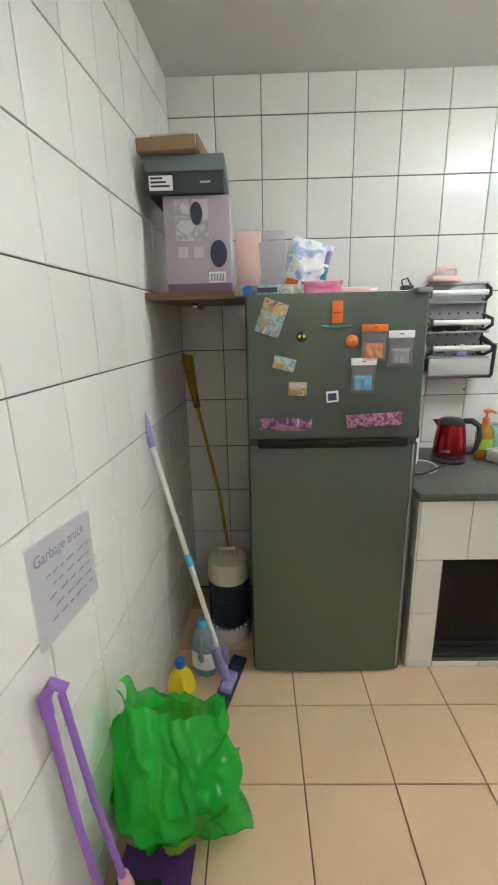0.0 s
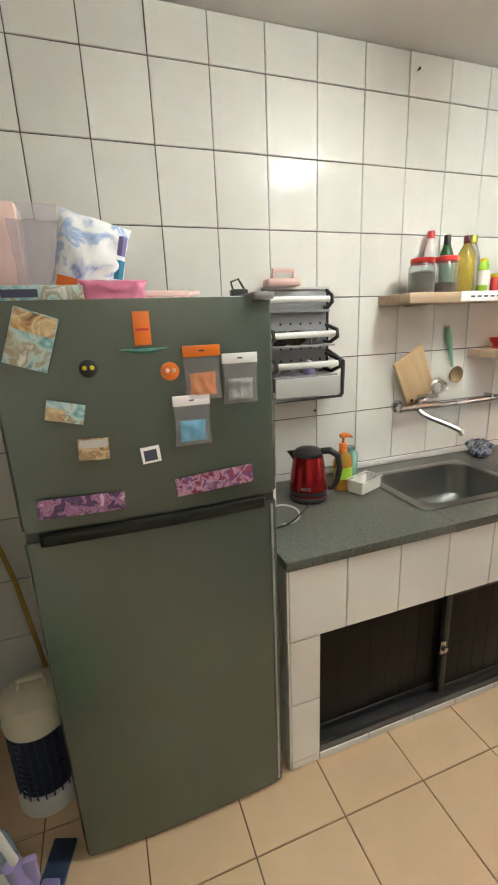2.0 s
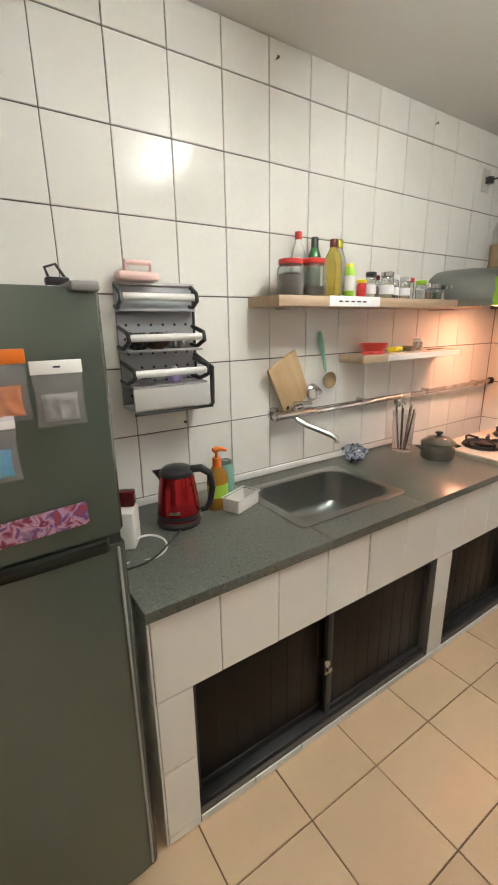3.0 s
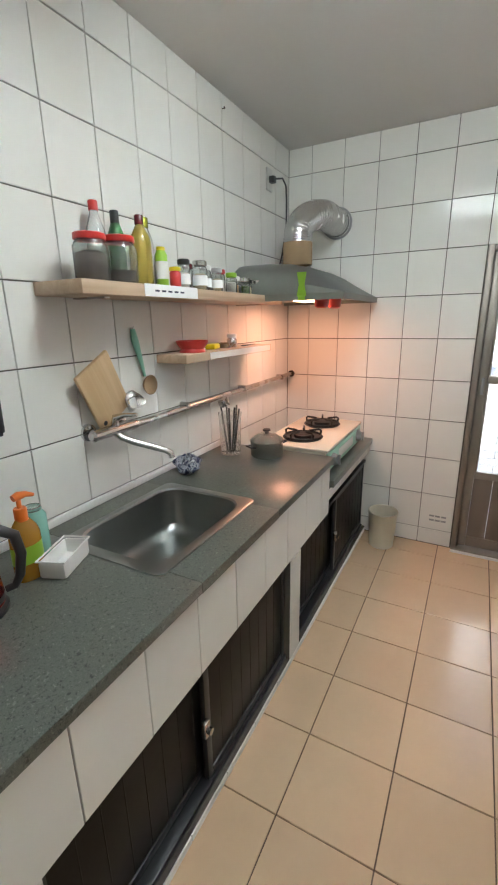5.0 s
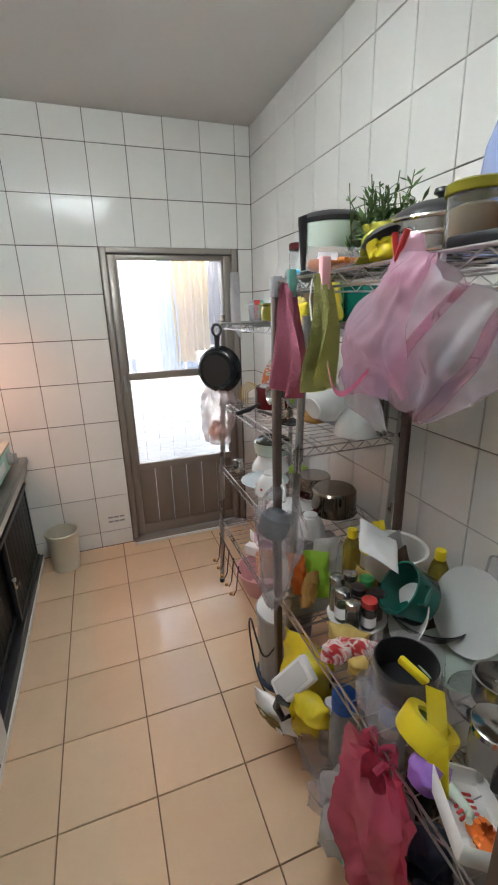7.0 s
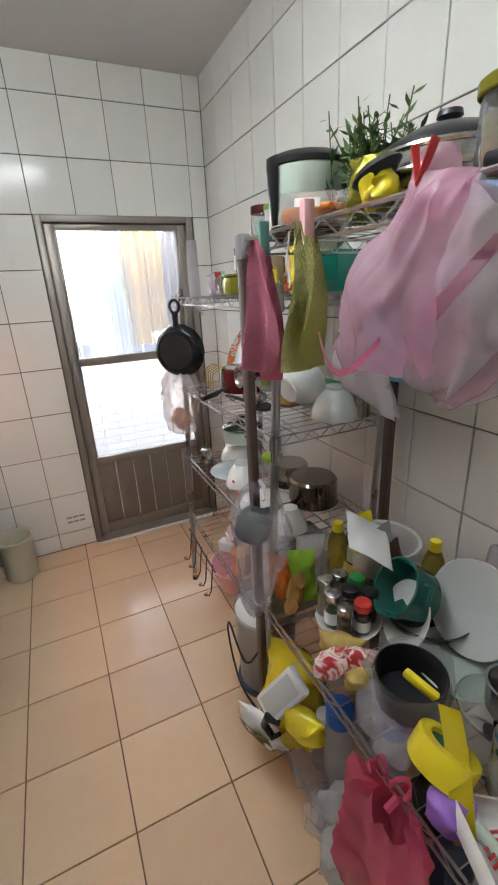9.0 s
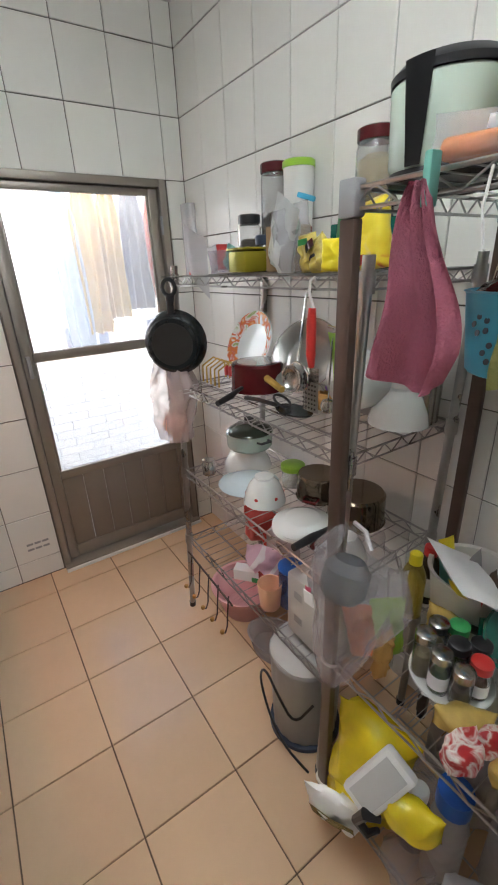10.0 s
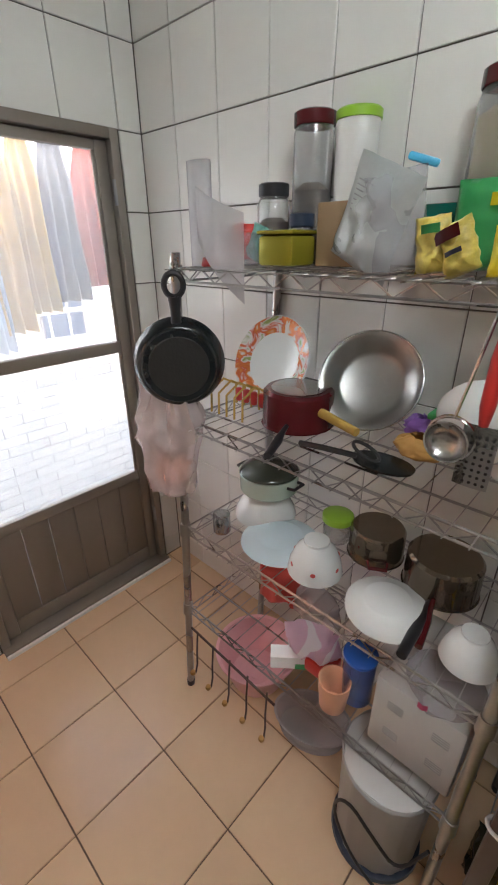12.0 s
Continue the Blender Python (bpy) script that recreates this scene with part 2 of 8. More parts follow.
M_PINKFILM = film("pink_bag", (0.95, 0.66, 0.78), 0.42, 0.14, 14.0)
M_STRIPEFILM = film("striped_bag", (0.90, 0.84, 0.88), 0.36, 0.16, 14.0, stripe=(0.80, 0.30, 0.48))
M_STRIPEP = mat("pink_stripe", (0.72, 0.20, 0.34), 0.3, vary=0.1)
M_STRIPECLOTH = film("striped_tissue", (0.86, 0.62, 0.74), 0.97, 0.5, 18.0, stripe=(0.92, 0.90, 0.92))
M_SILVER = mat("silver_pouch_film", (0.46, 0.49, 0.48), 0.28, metal=0.25, vary=0.25, scale=12, bump=0.7, bscale=30)
M_NOODLE = mat("noodle_print", (0.62, 0.48, 0.10), 0.3, vary=0.75, scale=60, bump=0.6, bscale=90)
M_PAPER = mat("paper", (0.88, 0.88, 0.88), 0.85, vary=0.04, scale=9)
M_INK = mat("ink", (0.05, 0.05, 0.09), 0.8, vary=0.2)
M_PENCIL = mat("violet_pencil", (0.42, 0.40, 0.55), 0.8, vary=0.2)
M_CARD = mat("brown_cardboard", (0.30, 0.20, 0.11), 0.85, vary=0.12, scale=9)
M_SHOEBOX = mat("charcoal_card", (0.035, 0.045, 0.05), 0.6, vary=0.15)
M_SHOELID = mat("grey_teal_card", (0.15, 0.20, 0.20), 0.6, vary=0.12)
M_LILAC = mat("lilac_card", (0.44, 0.38, 0.43), 0.45, vary=0.25, scale=3)
M_BRASS = mat("straw_yellow", (0.52, 0.33, 0.07), 0.8, vary=0.3, scale=30, bump=0.6, bscale=80)
M_HERB = mat("herb_green", (0.09, 0.16, 0.04), 0.7, vary=0.4, scale=20)
M_SPICE = mat("brown_spice", (0.10, 0.06, 0.035), 0.9, vary=0.5, scale=40)
M_GRAIN = mat("pale_grain", (0.62, 0.50, 0.30), 0.9, vary=0.2, scale=50)
M_WHITEP = mat("white_powder", (0.75, 0.72, 0.66), 0.9, vary=0.1)
M_FOOD = mat("noodle_print", (0.50, 0.34, 0.08), 0.5, vary=0.6, scale=40)
M_CORK = mat("tan_bread", (0.50, 0.27, 0.07), 0.7, vary=0.2, scale=12)
M_CARROT = mat("carrot_orange", (0.75, 0.22, 0.03), 0.4, vary=0.2)
M_PAINTEDSTRIP = printed("purple_souvenir_print", ((0.02, 0.01, 0.04), (0.10, 0.04, 0.15), (0.05, 0.02, 0.07), (0.40, 0.20, 0.36), (0.20, 0.05, 0.09), (0.60, 0.42, 0.55)), 34)
M_REDSTRIP = printed("red_souvenir_print", ((0.04, 0.015, 0.06), (0.22, 0.02, 0.05), (0.50, 0.30, 0.42), (0.12, 0.05, 0.18), (0.30, 0.04, 0.07)), 36)
M_PHOTO = printed("beach_print", ((0.10, 0.16, 0.12), (0.20, 0.40, 0.46), (0.45, 0.58, 0.55), (0.30, 0.24, 0.14), (0.62, 0.66, 0.62)), 20)
M_PHOTOW = printed("warm_print", ((0.12, 0.07, 0.04), (0.45, 0.26, 0.10), (0.60, 0.48, 0.28), (0.30, 0.16, 0.09), (0.58, 0.46, 0.30)), 26)
M_SOAPPRINT = printed("detergent_print", ((0.10, 0.16, 0.50), (0.62, 0.68, 0.80), (0.82, 0.84, 0.86), (0.85, 0.86, 0.88), (0.30, 0.45, 0.72), (0.80, 0.82, 0.84)), 14)
M_CANDY = printed("red_candy_print", ((0.40, 0.02, 0.03), (0.50, 0.03, 0.03), (0.70, 0.66, 0.62), (0.45, 0.02, 0.03), (0.30, 0.02, 0.02)), 24)
M_SOUP = printed("soup_packet_print", ((0.60, 0.05, 0.03), (0.80, 0.60, 0.03), (0.82, 0.66, 0.05), (0.80, 0.62, 0.04), (0.72, 0.58, 0.30), (0.30, 0.36, 0.08)), 9)
M_NOTICE = mat("notice_paper", (0.90, 0.90, 0.93), 0.4, vary=0.03)
M_SCRUB = printed("blue_white_scrubber", ((0.03, 0.04, 0.09), (0.05, 0.07, 0.14), (0.45, 0.47, 0.52), (0.06, 0.07, 0.12), (0.60, 0.61, 0.63)), 30, 0.7)
M_GREY = mat("grey_plastic", (0.30, 0.30, 0.305), 0.4, vary=0.1)
M_PALEGREY = mat("pale_grey_paint", (0.52, 0.51, 0.49), 0.4, vary=0.06)
M_PEG = mat("grey_pegboard", (0.33, 0.335, 0.35), 0.4, metal=0.2, vary=0.06)
M_IRON = mat("cast_iron", (0.016, 0.015, 0.014), 0.6, vary=0.3, bump=0.3, bscale=120)
M_NONSTICK = mat("dark_nonstick", (0.012, 0.015, 0.017), 0.24, vary=0.2)
M_OLIVELID = mat("smoky_glass_lid", (0.05, 0.06, 0.045), 0.12, vary=0.2)
M_CUTBOARD = wood("cutting_board_wood", (0.62, 0.44, 0.25), (0.54, 0.36, 0.19), "Z")
M_GLASSDARK = mat("brown_pot_glass", (0.09, 0.06, 0.04), 0.08, trans=0.35, vary=0.2)
M_AMBERPOT = mat("amber_brown_glass", (0.22, 0.175, 0.13), 0.10, metal=0.85, vary=0.3, scale=8)
M_BRICKW = mat("white_painted_brick", (0.78, 0.77, 0.74), 0.7, vary=0.06, scale=5, rand=0.06)
M_MORTAR = mat("grey_mortar", (0.20, 0.20, 0.20), 0.9)
M_CLOTHY = mat("ochre_cloth", (0.60, 0.42, 0.14), 0.9, vary=0.2, bump=0.4, bscale=150)
M_CLOTHG = mat("grey_cloth", (0.20, 0.20, 0.24), 0.9, vary=0.3, bump=0.4, bscale=150)
M_CLOTHR = mat("red_cloth", (0.50, 0.10, 0.07), 0.9, vary=0.2, bump=0.4, bscale=150)
M_CLOTHW = mat("pale_blue_cloth", (0.55, 0.62, 0.68), 0.9, vary=0.2, bump=0.4, bscale=150)
M_CONCRETE = mat("concrete", (0.48, 0.47, 0.45), 0.9, vary=0.15, scale=3)
M_TUBE = glow("lamp_tube", (0.88, 0.98, 1.0), TUBE_GLOW)
# glow of the fill lamp added in the hall
M_HALL = glow("hall_fill_glow", (1.0, 0.96, 0.90), 0.6)
M_HAZE = glow("bright_haze", (0.95, 0.97, 1.0), 0.7)
M_BULB = glow("warm_bulb", (1.0, 0.50, 0.25), 1.6)


# ---- builders ----
def part(name, bm, material, parent=None, label="", smooth=True, at=None):
    me = bpy.data.meshes.new(name)
    bm.normal_update()
    bm.to_mesh(me)
    bm.free()
    me.materials.append(material)
    if smooth:
        for p in me.polygons:
            p.use_smooth = True
        me.set_sharp_from_angle(angle=radians(38 if len(me.polygons) < 330 else 80))
    ob = new(name, me)
    ob.parent = parent
    if at is not None:
        ob.matrix_basis = at
    if label:
        ob["label"] = label
    return ob


def thing(name, label, category, at=(0, 0, 0), rz=0.0, group="", kind=""):
    ob = new(name)
    ob.empty_display_size = 0.05
    ob.matrix_basis = at if isinstance(at, Matrix) else pose(*at, 0, 0, rz)
    return tagged(ob, label, category, group, kind)


def solo(name, bm, material, label, category, at=(0, 0, 0), rz=0.0, group="", kind="", smooth=True):
    ob = part(name, bm, material, None, "", smooth)
    ob.matrix_basis = at if isinstance(at, Matrix) else pose(*at, 0, 0, rz)
    return tagged(ob, label, category, group, kind)


def box(x0, x1, y0, y1, z0, z1, bev=0.0, bm=None, seg=2):
    bm = bm or bmesh.new()
    vs = [bm.verts.new((x, y, z)) for x in (x0, x1) for y in (y0, y1) for z in (z0, z1)]
    fs = []
    for q in ((0, 1, 3, 2), (4, 6, 7, 5), (0, 4, 5, 1), (2, 3, 7, 6), (0, 2, 6, 4), (1, 5, 7, 3)):
        fs.append(bm.faces.new([vs[i] for i in q]))
    if bev:
        es = list({e for f in fs for e in f.edges})
        bmesh.ops.bevel(bm, geom=es, offset=bev, segments=seg, affect="EDGES", profile=0.5)
    return bm


def lathe(profile, n=28, bm=None, sx=1.0, sy=1.0):
    bm = bm or bmesh.new()
    rings = []
    for r, z in profile:
        if r < 1e-5:
            rings.append([bm.verts.new((0, 0, z))])
        else:
            rings.append([bm.verts.new((r * math.cos(2 * math.pi * k / n) * sx, r * math.sin(2 * math.pi * k / n) * sy, z)) for k in range(n)])
    for a, b in zip(rings, rings[1:]):
        for k in range(n):
            q = [a[k % len(a)], a[(k + 1) % len(a)], b[(k + 1) % len(b)], b[k % len(b)]]
            q = list(dict.fromkeys(q))
            if len(q) > 2:
                bm.faces.new(q)
    return bm


def tube(pts, r, n=8, bm=None, closed=False):
    bm = bm or bmesh.new()
    pts = [Vector(p) for p in pts]
    rings, up = [], None
    cnt = len(pts)
    for i, p in enumerate(pts):
        a = pts[i - 1] if i or closed else p
        b = pts[(i + 1) % cnt] if i + 1 < cnt or closed else p
        d = (b - a).normalized()
        if up is None:
            up = d.orthogonal().normalized()
        up = (up - d * up.dot(d))
        up = up.normalized() if up.length > 1e-6 else d.orthogonal().normalized()
        side = d.cross(up)
        rr = r[i] if isinstance(r, (list, tuple)) else r
        rings.append([bm.verts.new(p + rr * (math.cos(2 * math.pi * k / n) * up + math.sin(2 * math.pi * k / n) * side)) for k in range(n)])
    pairs = list(zip(rings, rings[1:]))
    if closed:
        pairs.append((rings[-1], rings[0]))
    for a, b in pairs:
        for k in range(n):
            bm.faces.new((a[k], a[(k + 1) % n], b[(k + 1) % n], b[k]))
    if not closed:
        bm.faces.new(rings[0][::-1])
        bm.faces.new(rings[-1])
    return bm


def eased(pts, times=2):
    """The same line with its corners cut round."""
    pts = [Vector(p) for p in pts]
    for _ in range(times):
        out = [pts[0]]
        for p, q in zip(pts, pts[1:]):
            out += [p.lerp(q, 0.25), p.lerp(q, 0.75)]
        pts = out + [pts[-1]]
    return pts


def arc(cx, cy, cz, r, a0, a1, plane="xz", n=10):
    out = []
    for k in range(n + 1):
        a = radians(a0 + (a1 - a0) * k / n)
        u, v = r * math.cos(a), r * math.sin(a)
        out.append({"xz": (cx + u, cy, cz + v), "yz": (cx, cy + u, cz + v), "xy": (cx + u, cy + v, cz)}[plane])
    return out


def grid(fn, nu, nv, bm=None, thick=0.0):
    bm = bm or bmesh.new()
    vs = [[bm.verts.new(fn(i / nu, j / nv)) for j in range(nv + 1)] for i in range(nu + 1)]
    fs = [bm.faces.new((vs[i][j], vs[i + 1][j], vs[i + 1][j + 1], vs[i][j + 1])) for i in range(nu) for j in range(nv)]
    if thick:
        bmesh.ops.solidify(bm, geom=fs, thickness=thick)
    return bm


def pouch(w, h, d, seed=0, crumple=0.008, n=14, flat=0.25):
    """A soft upright packet: pillow-shaped, with pinched edges and creases; its bottom stands fuller."""
    bm = bmesh.new()
    off = Vector((seed * 3.7, seed * 1.3, 0))
    layers = []
    for side in (-1, 1):
        vs = []
        for i in range(n + 1):
            row = []
            for j in range(n + 1):
                u, v = i / n, j / n
                fu, fv = 1 - abs(2 * u - 1) ** 2.4, 1 - abs(2 * v - 1) ** (3.0 if v > 0.5 else 8.0)
                t = d / 2 * max(0, fu) ** 0.6 * max(0, fv) ** 0.7 * (1.15 - flat * v)
                p = Vector(((u - 0.5) * w * (1 - 0.06 * math.sin(3.1 * v)), 0, v * h))
                nz = noise.noise_vector(p * (4 / max(w, 0.06)) + off)
                edge = 0.25 + 0.75 * min(1, 6 * min(u, 1 - u, v + 0.08, 1 - v))
                p += nz * crumple * edge
                p.y += side * t
                if v == 0:
                    p.z = 0
                row.append(bm.verts.new(p))
            vs.append(row)
        for i in range(n):
            for j in range(n):
                q = (vs[i][j], vs[i + 1][j], vs[i + 1][j + 1], vs[i][j + 1])
                bm.faces.new(q if side < 0 else q[::-1])
        layers.append(vs)
    a, b = layers
    ring = [(i, 0) for i in range(n)] + [(n, j) for j in range(n)] + [(n - i, n) for i in range(n)] + [(0, n - j) for j in range(n)]
    for k, (i, j) in enumerate(ring):
        i2, j2 = ring[(k + 1) % len(ring)]
        bm.faces.new((a[i2][j2], a[i][j], b[i][j], b[i2][j2]))
    bmesh.ops.remove_doubles(bm, verts=bm.verts, dist=1e-5)
    return bm


def billow(top, bottom, d, seed=0, crumple=0.012, n=26, m=22):
    """A hanging bag of thin film between two curved edges (three points each, in x and z), puffed out by d and creased."""
    bm = bmesh.new()
    off = Vector((seed * 4.3, seed * 1.7, seed * 0.9))

    def bend(p, u):
        return [p[0][k] * (1 - u) * (1 - 2 * u) + p[1][k] * 4 * u * (1 - u) + p[2][k] * u * (2 * u - 1) for k in (0, 1)]

    sheets = []
    for side in (1, -1):
        vs = []
        for i in range(n + 1):
            row = []
            for j in range(m + 1):
                u, v = i / n, j / m
                a, b = bend(top, u), bend(bottom, u)
                full = max(0, math.sin(math.pi * u)) ** 0.6 * max(0, math.sin(math.pi * (0.04 + 0.94 * v))) ** 0.6
                p = Vector((a[0] + (b[0] - a[0]) * v, 0, a[1] + (b[1] - a[1]) * v))
                w = noise.noise_vector(p * 13 + off)
                c = 1 - 2 * abs(noise.noise(Vector((p.x * 26 + p.z * 9, p.z * 7 - p.x * 5, seed))))
                p += w * crumple
                f = noise.voronoi(Vector((p.x * 17, p.z * 11 + side, seed)))[0][0]
                g = noise.voronoi(Vector((p.x * 40 + p.z * 12, p.z * 26, seed + side)))[0][0]
                p.y += side * (full * d / 2 + (0.5 - f) * crumple * 1.5 + (0.5 - g) * crumple * 0.5) + c * crumple * 0.5
                row.append(bm.verts.new(p))
            vs.append(row)
        for i in range(n):
            for j in range(m):
                q = (vs[i][j], vs[i + 1][j], vs[i + 1][j + 1], vs[i][j + 1])
                bm.faces.new(q if side < 0 else q[::-1])
        sheets.append(vs)
    bmesh.ops.remove_doubles(bm, verts=bm.verts, dist=0.0015)
    bmesh.ops.recalc_face_normals(bm, faces=bm.faces)
    return bm


def sack(rx, ry, h, seed=0, crumple=0.03, shape=None, n=40, m=26, bottom=True):
    """A soft bag as a creased surface of revolution; shape(v) gives its fullness from bottom to top."""
    bm = bmesh.new()
    shape = shape or (lambda v: math.sin(math.pi * min(1, 0.12 + v * 0.8)) ** 0.6)
    off = Vector((seed * 5.1, seed * 2.3, seed))
    rings = []
    for j in range(m + 1):
        v = j / m
        s = shape(v)
        ring = []
        for k in range(n):
            a = 2 * math.pi * k / n
            p = Vector((rx * s * math.cos(a), ry * s * math.sin(a), h * v))
            w = noise.noise(Vector((math.cos(a) * 2.2, math.sin(a) * 2.2, v * 2.2)) + off)
            f = noise.noise(Vector((math.cos(a) * 6, math.sin(a) * 6, v * 1.6)) + off * 2)
            g = 1 - 2 * abs(noise.noise(Vector((math.cos(a) * 3.5, math.sin(a) * 3.5, v * 5)) + off * 3))
            k2 = crumple * (0.3 + 0.7 * min(1, 5 * v))
            if n > 36:
                f += 0.4 - 0.8 * noise.voronoi(Vector((math.cos(a) * 2.6, math.sin(a) * 2.6, v * 4.5)) + off)[0][0]
            p += Vector((math.cos(a), math.sin(a), 0)) * (w * 1.4 + f * 0.6 + g * 0.5) * k2
            p.z += f * k2 * 0.5 * v
            ring.append(bm.verts.new(p))
        rings.append(ring)
    for a, b in zip(rings, rings[1:]):
        for k in range(n):
            bm.faces.new((a[k], a[(k + 1) % n], b[(k + 1) % n], b[k]))
    if bottom:
        bm.faces.new(rings[0][::-1])
    return bm


def move(bm, x=0, y=0, z=0, rx=0, ry=0, rz=0):
    bmesh.ops.transform(bm, matrix=pose(x, y, z, rx, ry, rz), verts=bm.verts)
    return bm


def words(text, size, material, parent, at):
    cu = bpy.data.curves.new("lettering", "FONT")
    cu.body, cu.size, cu.extrude = text, size, 0.0004
    cu.materials.append(material)
    ob = new("lettering", cu)
    ob.parent = parent
    ob.matrix_basis = at
    return ob


# ---- the room ----
XL, XE, YB, YR, ZC = -0.50, 3.17, 2.006, -0.08, 2.50
ZLINES = [0.0] + [0.107 + 0.249 * k for k in range(10)] + [ZC]
DOOR_Y0, DOOR_Y1, DOOR_H = 0.024, 0.824, 1.85
T = 0.006
NAILS = ((1.368, 2.437), (2.36, 2.435), (0.914, 1.13))


def setting(name, bm, material, label, smooth=False):
    return solo(name, bm, material, label, name.split("_")[0], kind="structure", smooth=smooth)


bm = box(XL - 0.2, XE + 0.12, YB + T, YB + 0.14, -0.02, ZC + 0.02)
wall_north = setting("wall_north", bm, M_GROUT, "kitchen wall of white glazed tiles with dark grout lines")
bm = box(XE + T, XE + 0.12, DOOR_Y1, YB + T, -0.02, ZC + 0.02)
box(XE + T, XE + 0.12, YR - 0.12, DOOR_Y0, -0.02, ZC + 0.02, bm=bm)
box(XE + T, XE + 0.12, DOOR_Y0, DOOR_Y1, DOOR_H, ZC + 0.02, bm=bm)
wall_east = setting("wall_east", bm, M_GROUT, "white tiled end wall with a balcony door")
bm = box(0.70, XE + T, YR - 0.12, YR - T, -0.02, ZC + 0.02)
wall_south = setting("wall_south", bm, M_GROUT, "white tiled wall behind the wire racks")
bm = move(box(-0.12, -T, -3.66, 0.0, -0.02, ZC + 0.02), -0.498, YB, 0, 0, 0, -3.43)
wall_west = setting("wall_west", bm, M_GROUT, "white tiled wall with a taped paper notice")
bm = box(XL - 0.3, 1.6, -1.74, -1.62, -0.02, ZC + 0.02)
setting("wall_hall_back", bm, M_PLASTER, "plain plaster hall wall")
# hall side wall; its unseen opening is added to let sky light in
bm = box(1.6, 1.72, -1.74, -1.45, -0.02, ZC + 0.02)
box(1.6, 1.72, -0.35, YR - 0.12, -0.02, ZC + 0.02, bm=bm)
box(1.6, 1.72, -1.45, -0.35, -0.02, 0.85, bm=bm)
box(1.6, 1.72, -1.45, -0.35, 2.05, ZC + 0.02, bm=bm)
setting("wall_hall_side", bm, M_PLASTER, "plain plaster hall wall")
bm = box(XL - 0.4, XE + 0.12, YR - 0.12, YB + 0.14, ZC, ZC + 0.12)
box(XL - 0.4, 1.72, -1.74, YR - 0.12, ZC, ZC + 0.12, bm=bm)
setting("ceiling", bm, M_CEIL, "plain grey-white painted ceiling")
bm = box(XL - 0.4, XE + 0.12, -1.74, YB + 0.14, -0.12, -T)
floor = setting("floor", bm, M_FGROUT, "tan ceramic tile floor with dark joints")


# frame of the added window, an invented source of daylight for the west wall
w1 = thing("window_1", "unseen open window with a pale frame, added to light the hall", "window", (1.66, 0, 0), kind="structure")
for y0, y1, z0, z1 in ((-1.45, -1.41, 0.85, 2.05), (-0.39, -0.35, 0.85, 2.05), (-1.41, -0.39, 0.85, 0.89), (-1.41, -0.39, 2.01, 2.05), (-0.915, -0.885, 0.89, 2.01)):
    part("window_frame", box(-0.025, 0.025, y0, y1, z0, z1, 0.003), M_PALEGREY, w1)


def tile_mesh(w, h, depth, name, material):
    """A slab that lies in x, y with its face at z = 0 and softened rims."""
    bm = bmesh.new()
    e = 0.0014
    a = [bm.verts.new((x, y, -depth)) for x, y in ((0, 0), (w, 0), (w, h), (0, h))]
    b = [bm.verts.new((x, y, -e * 0.8)) for x, y in ((0, 0), (w, 0), (w, h), (0, h))]
    c = [bm.verts.new((x, y, 0)) for x, y in ((e, e), (w - e, e), (w - e, h - e), (e, h - e))]
    for p, q in ((a, b), (b, c)):
        for k in range(4):
            bm.faces.new((p[k], p[(k + 1) % 4], q[(k + 1) % 4], q[k]))
    bm.faces.new(c)
    me = bpy.data.meshes.new(name)
    bm.to_mesh(me)
    bm.free()
    me.materials.append(material)
    return me


TILES = {}


def lay(parent, us, vs, place, gap_u, gap_v, hole=None, material=M_TILE, name="tile", tilt=0.12, rng=random.Random(5)):
    """Lays tiles in the cells between the lines us and vs; place(u, v) is the pose of a tile's corner."""
    for u0, u1 in zip(us, us[1:]):
        for v0, v1 in zip(vs, vs[1:]):
            a0, a1, b0, b1 = u0, u1, v0, v1
            if hole:
                h0, h1, k0, k1 = hole
                if a0 < h1 and a1 > h0 and b0 < k1 - 0.02 and b1 > k0:
                    if a0 < h0 - 0.02:
                        a1 = h0
                    elif a1 > h1 + 0.02:
                        a0 = h1
                    elif b1 > k1 + 0.02:
                        b0 = k1
                    else:
                        continue
            w, h = a1 - a0 - gap_u, b1 - b0 - gap_v
            if w < 0.006 or h < 0.006:
                continue
            key = (round(w, 3), round(h, 3), material.name)
            if key not in TILES:
                TILES[key] = tile_mesh(w, h, T, name, material)
            ob = new(name, TILES[key])
            ob.parent = parent
            ob.matrix_basis = place(a0 + gap_u / 2, b0 + gap_v / 2) @ pose(0, 0, 0, rng.gauss(0, tilt), rng.gauss(0, tilt), 0)


def lines(start, pitch, lo, hi):
    k = math.ceil((lo - start) / pitch)
    out = [lo]
    while start + k * pitch < hi - 0.012:
        if start + k * pitch > lo + 0.012:
            out.append(start + k * pitch)
        k += 1
    return out + [hi]


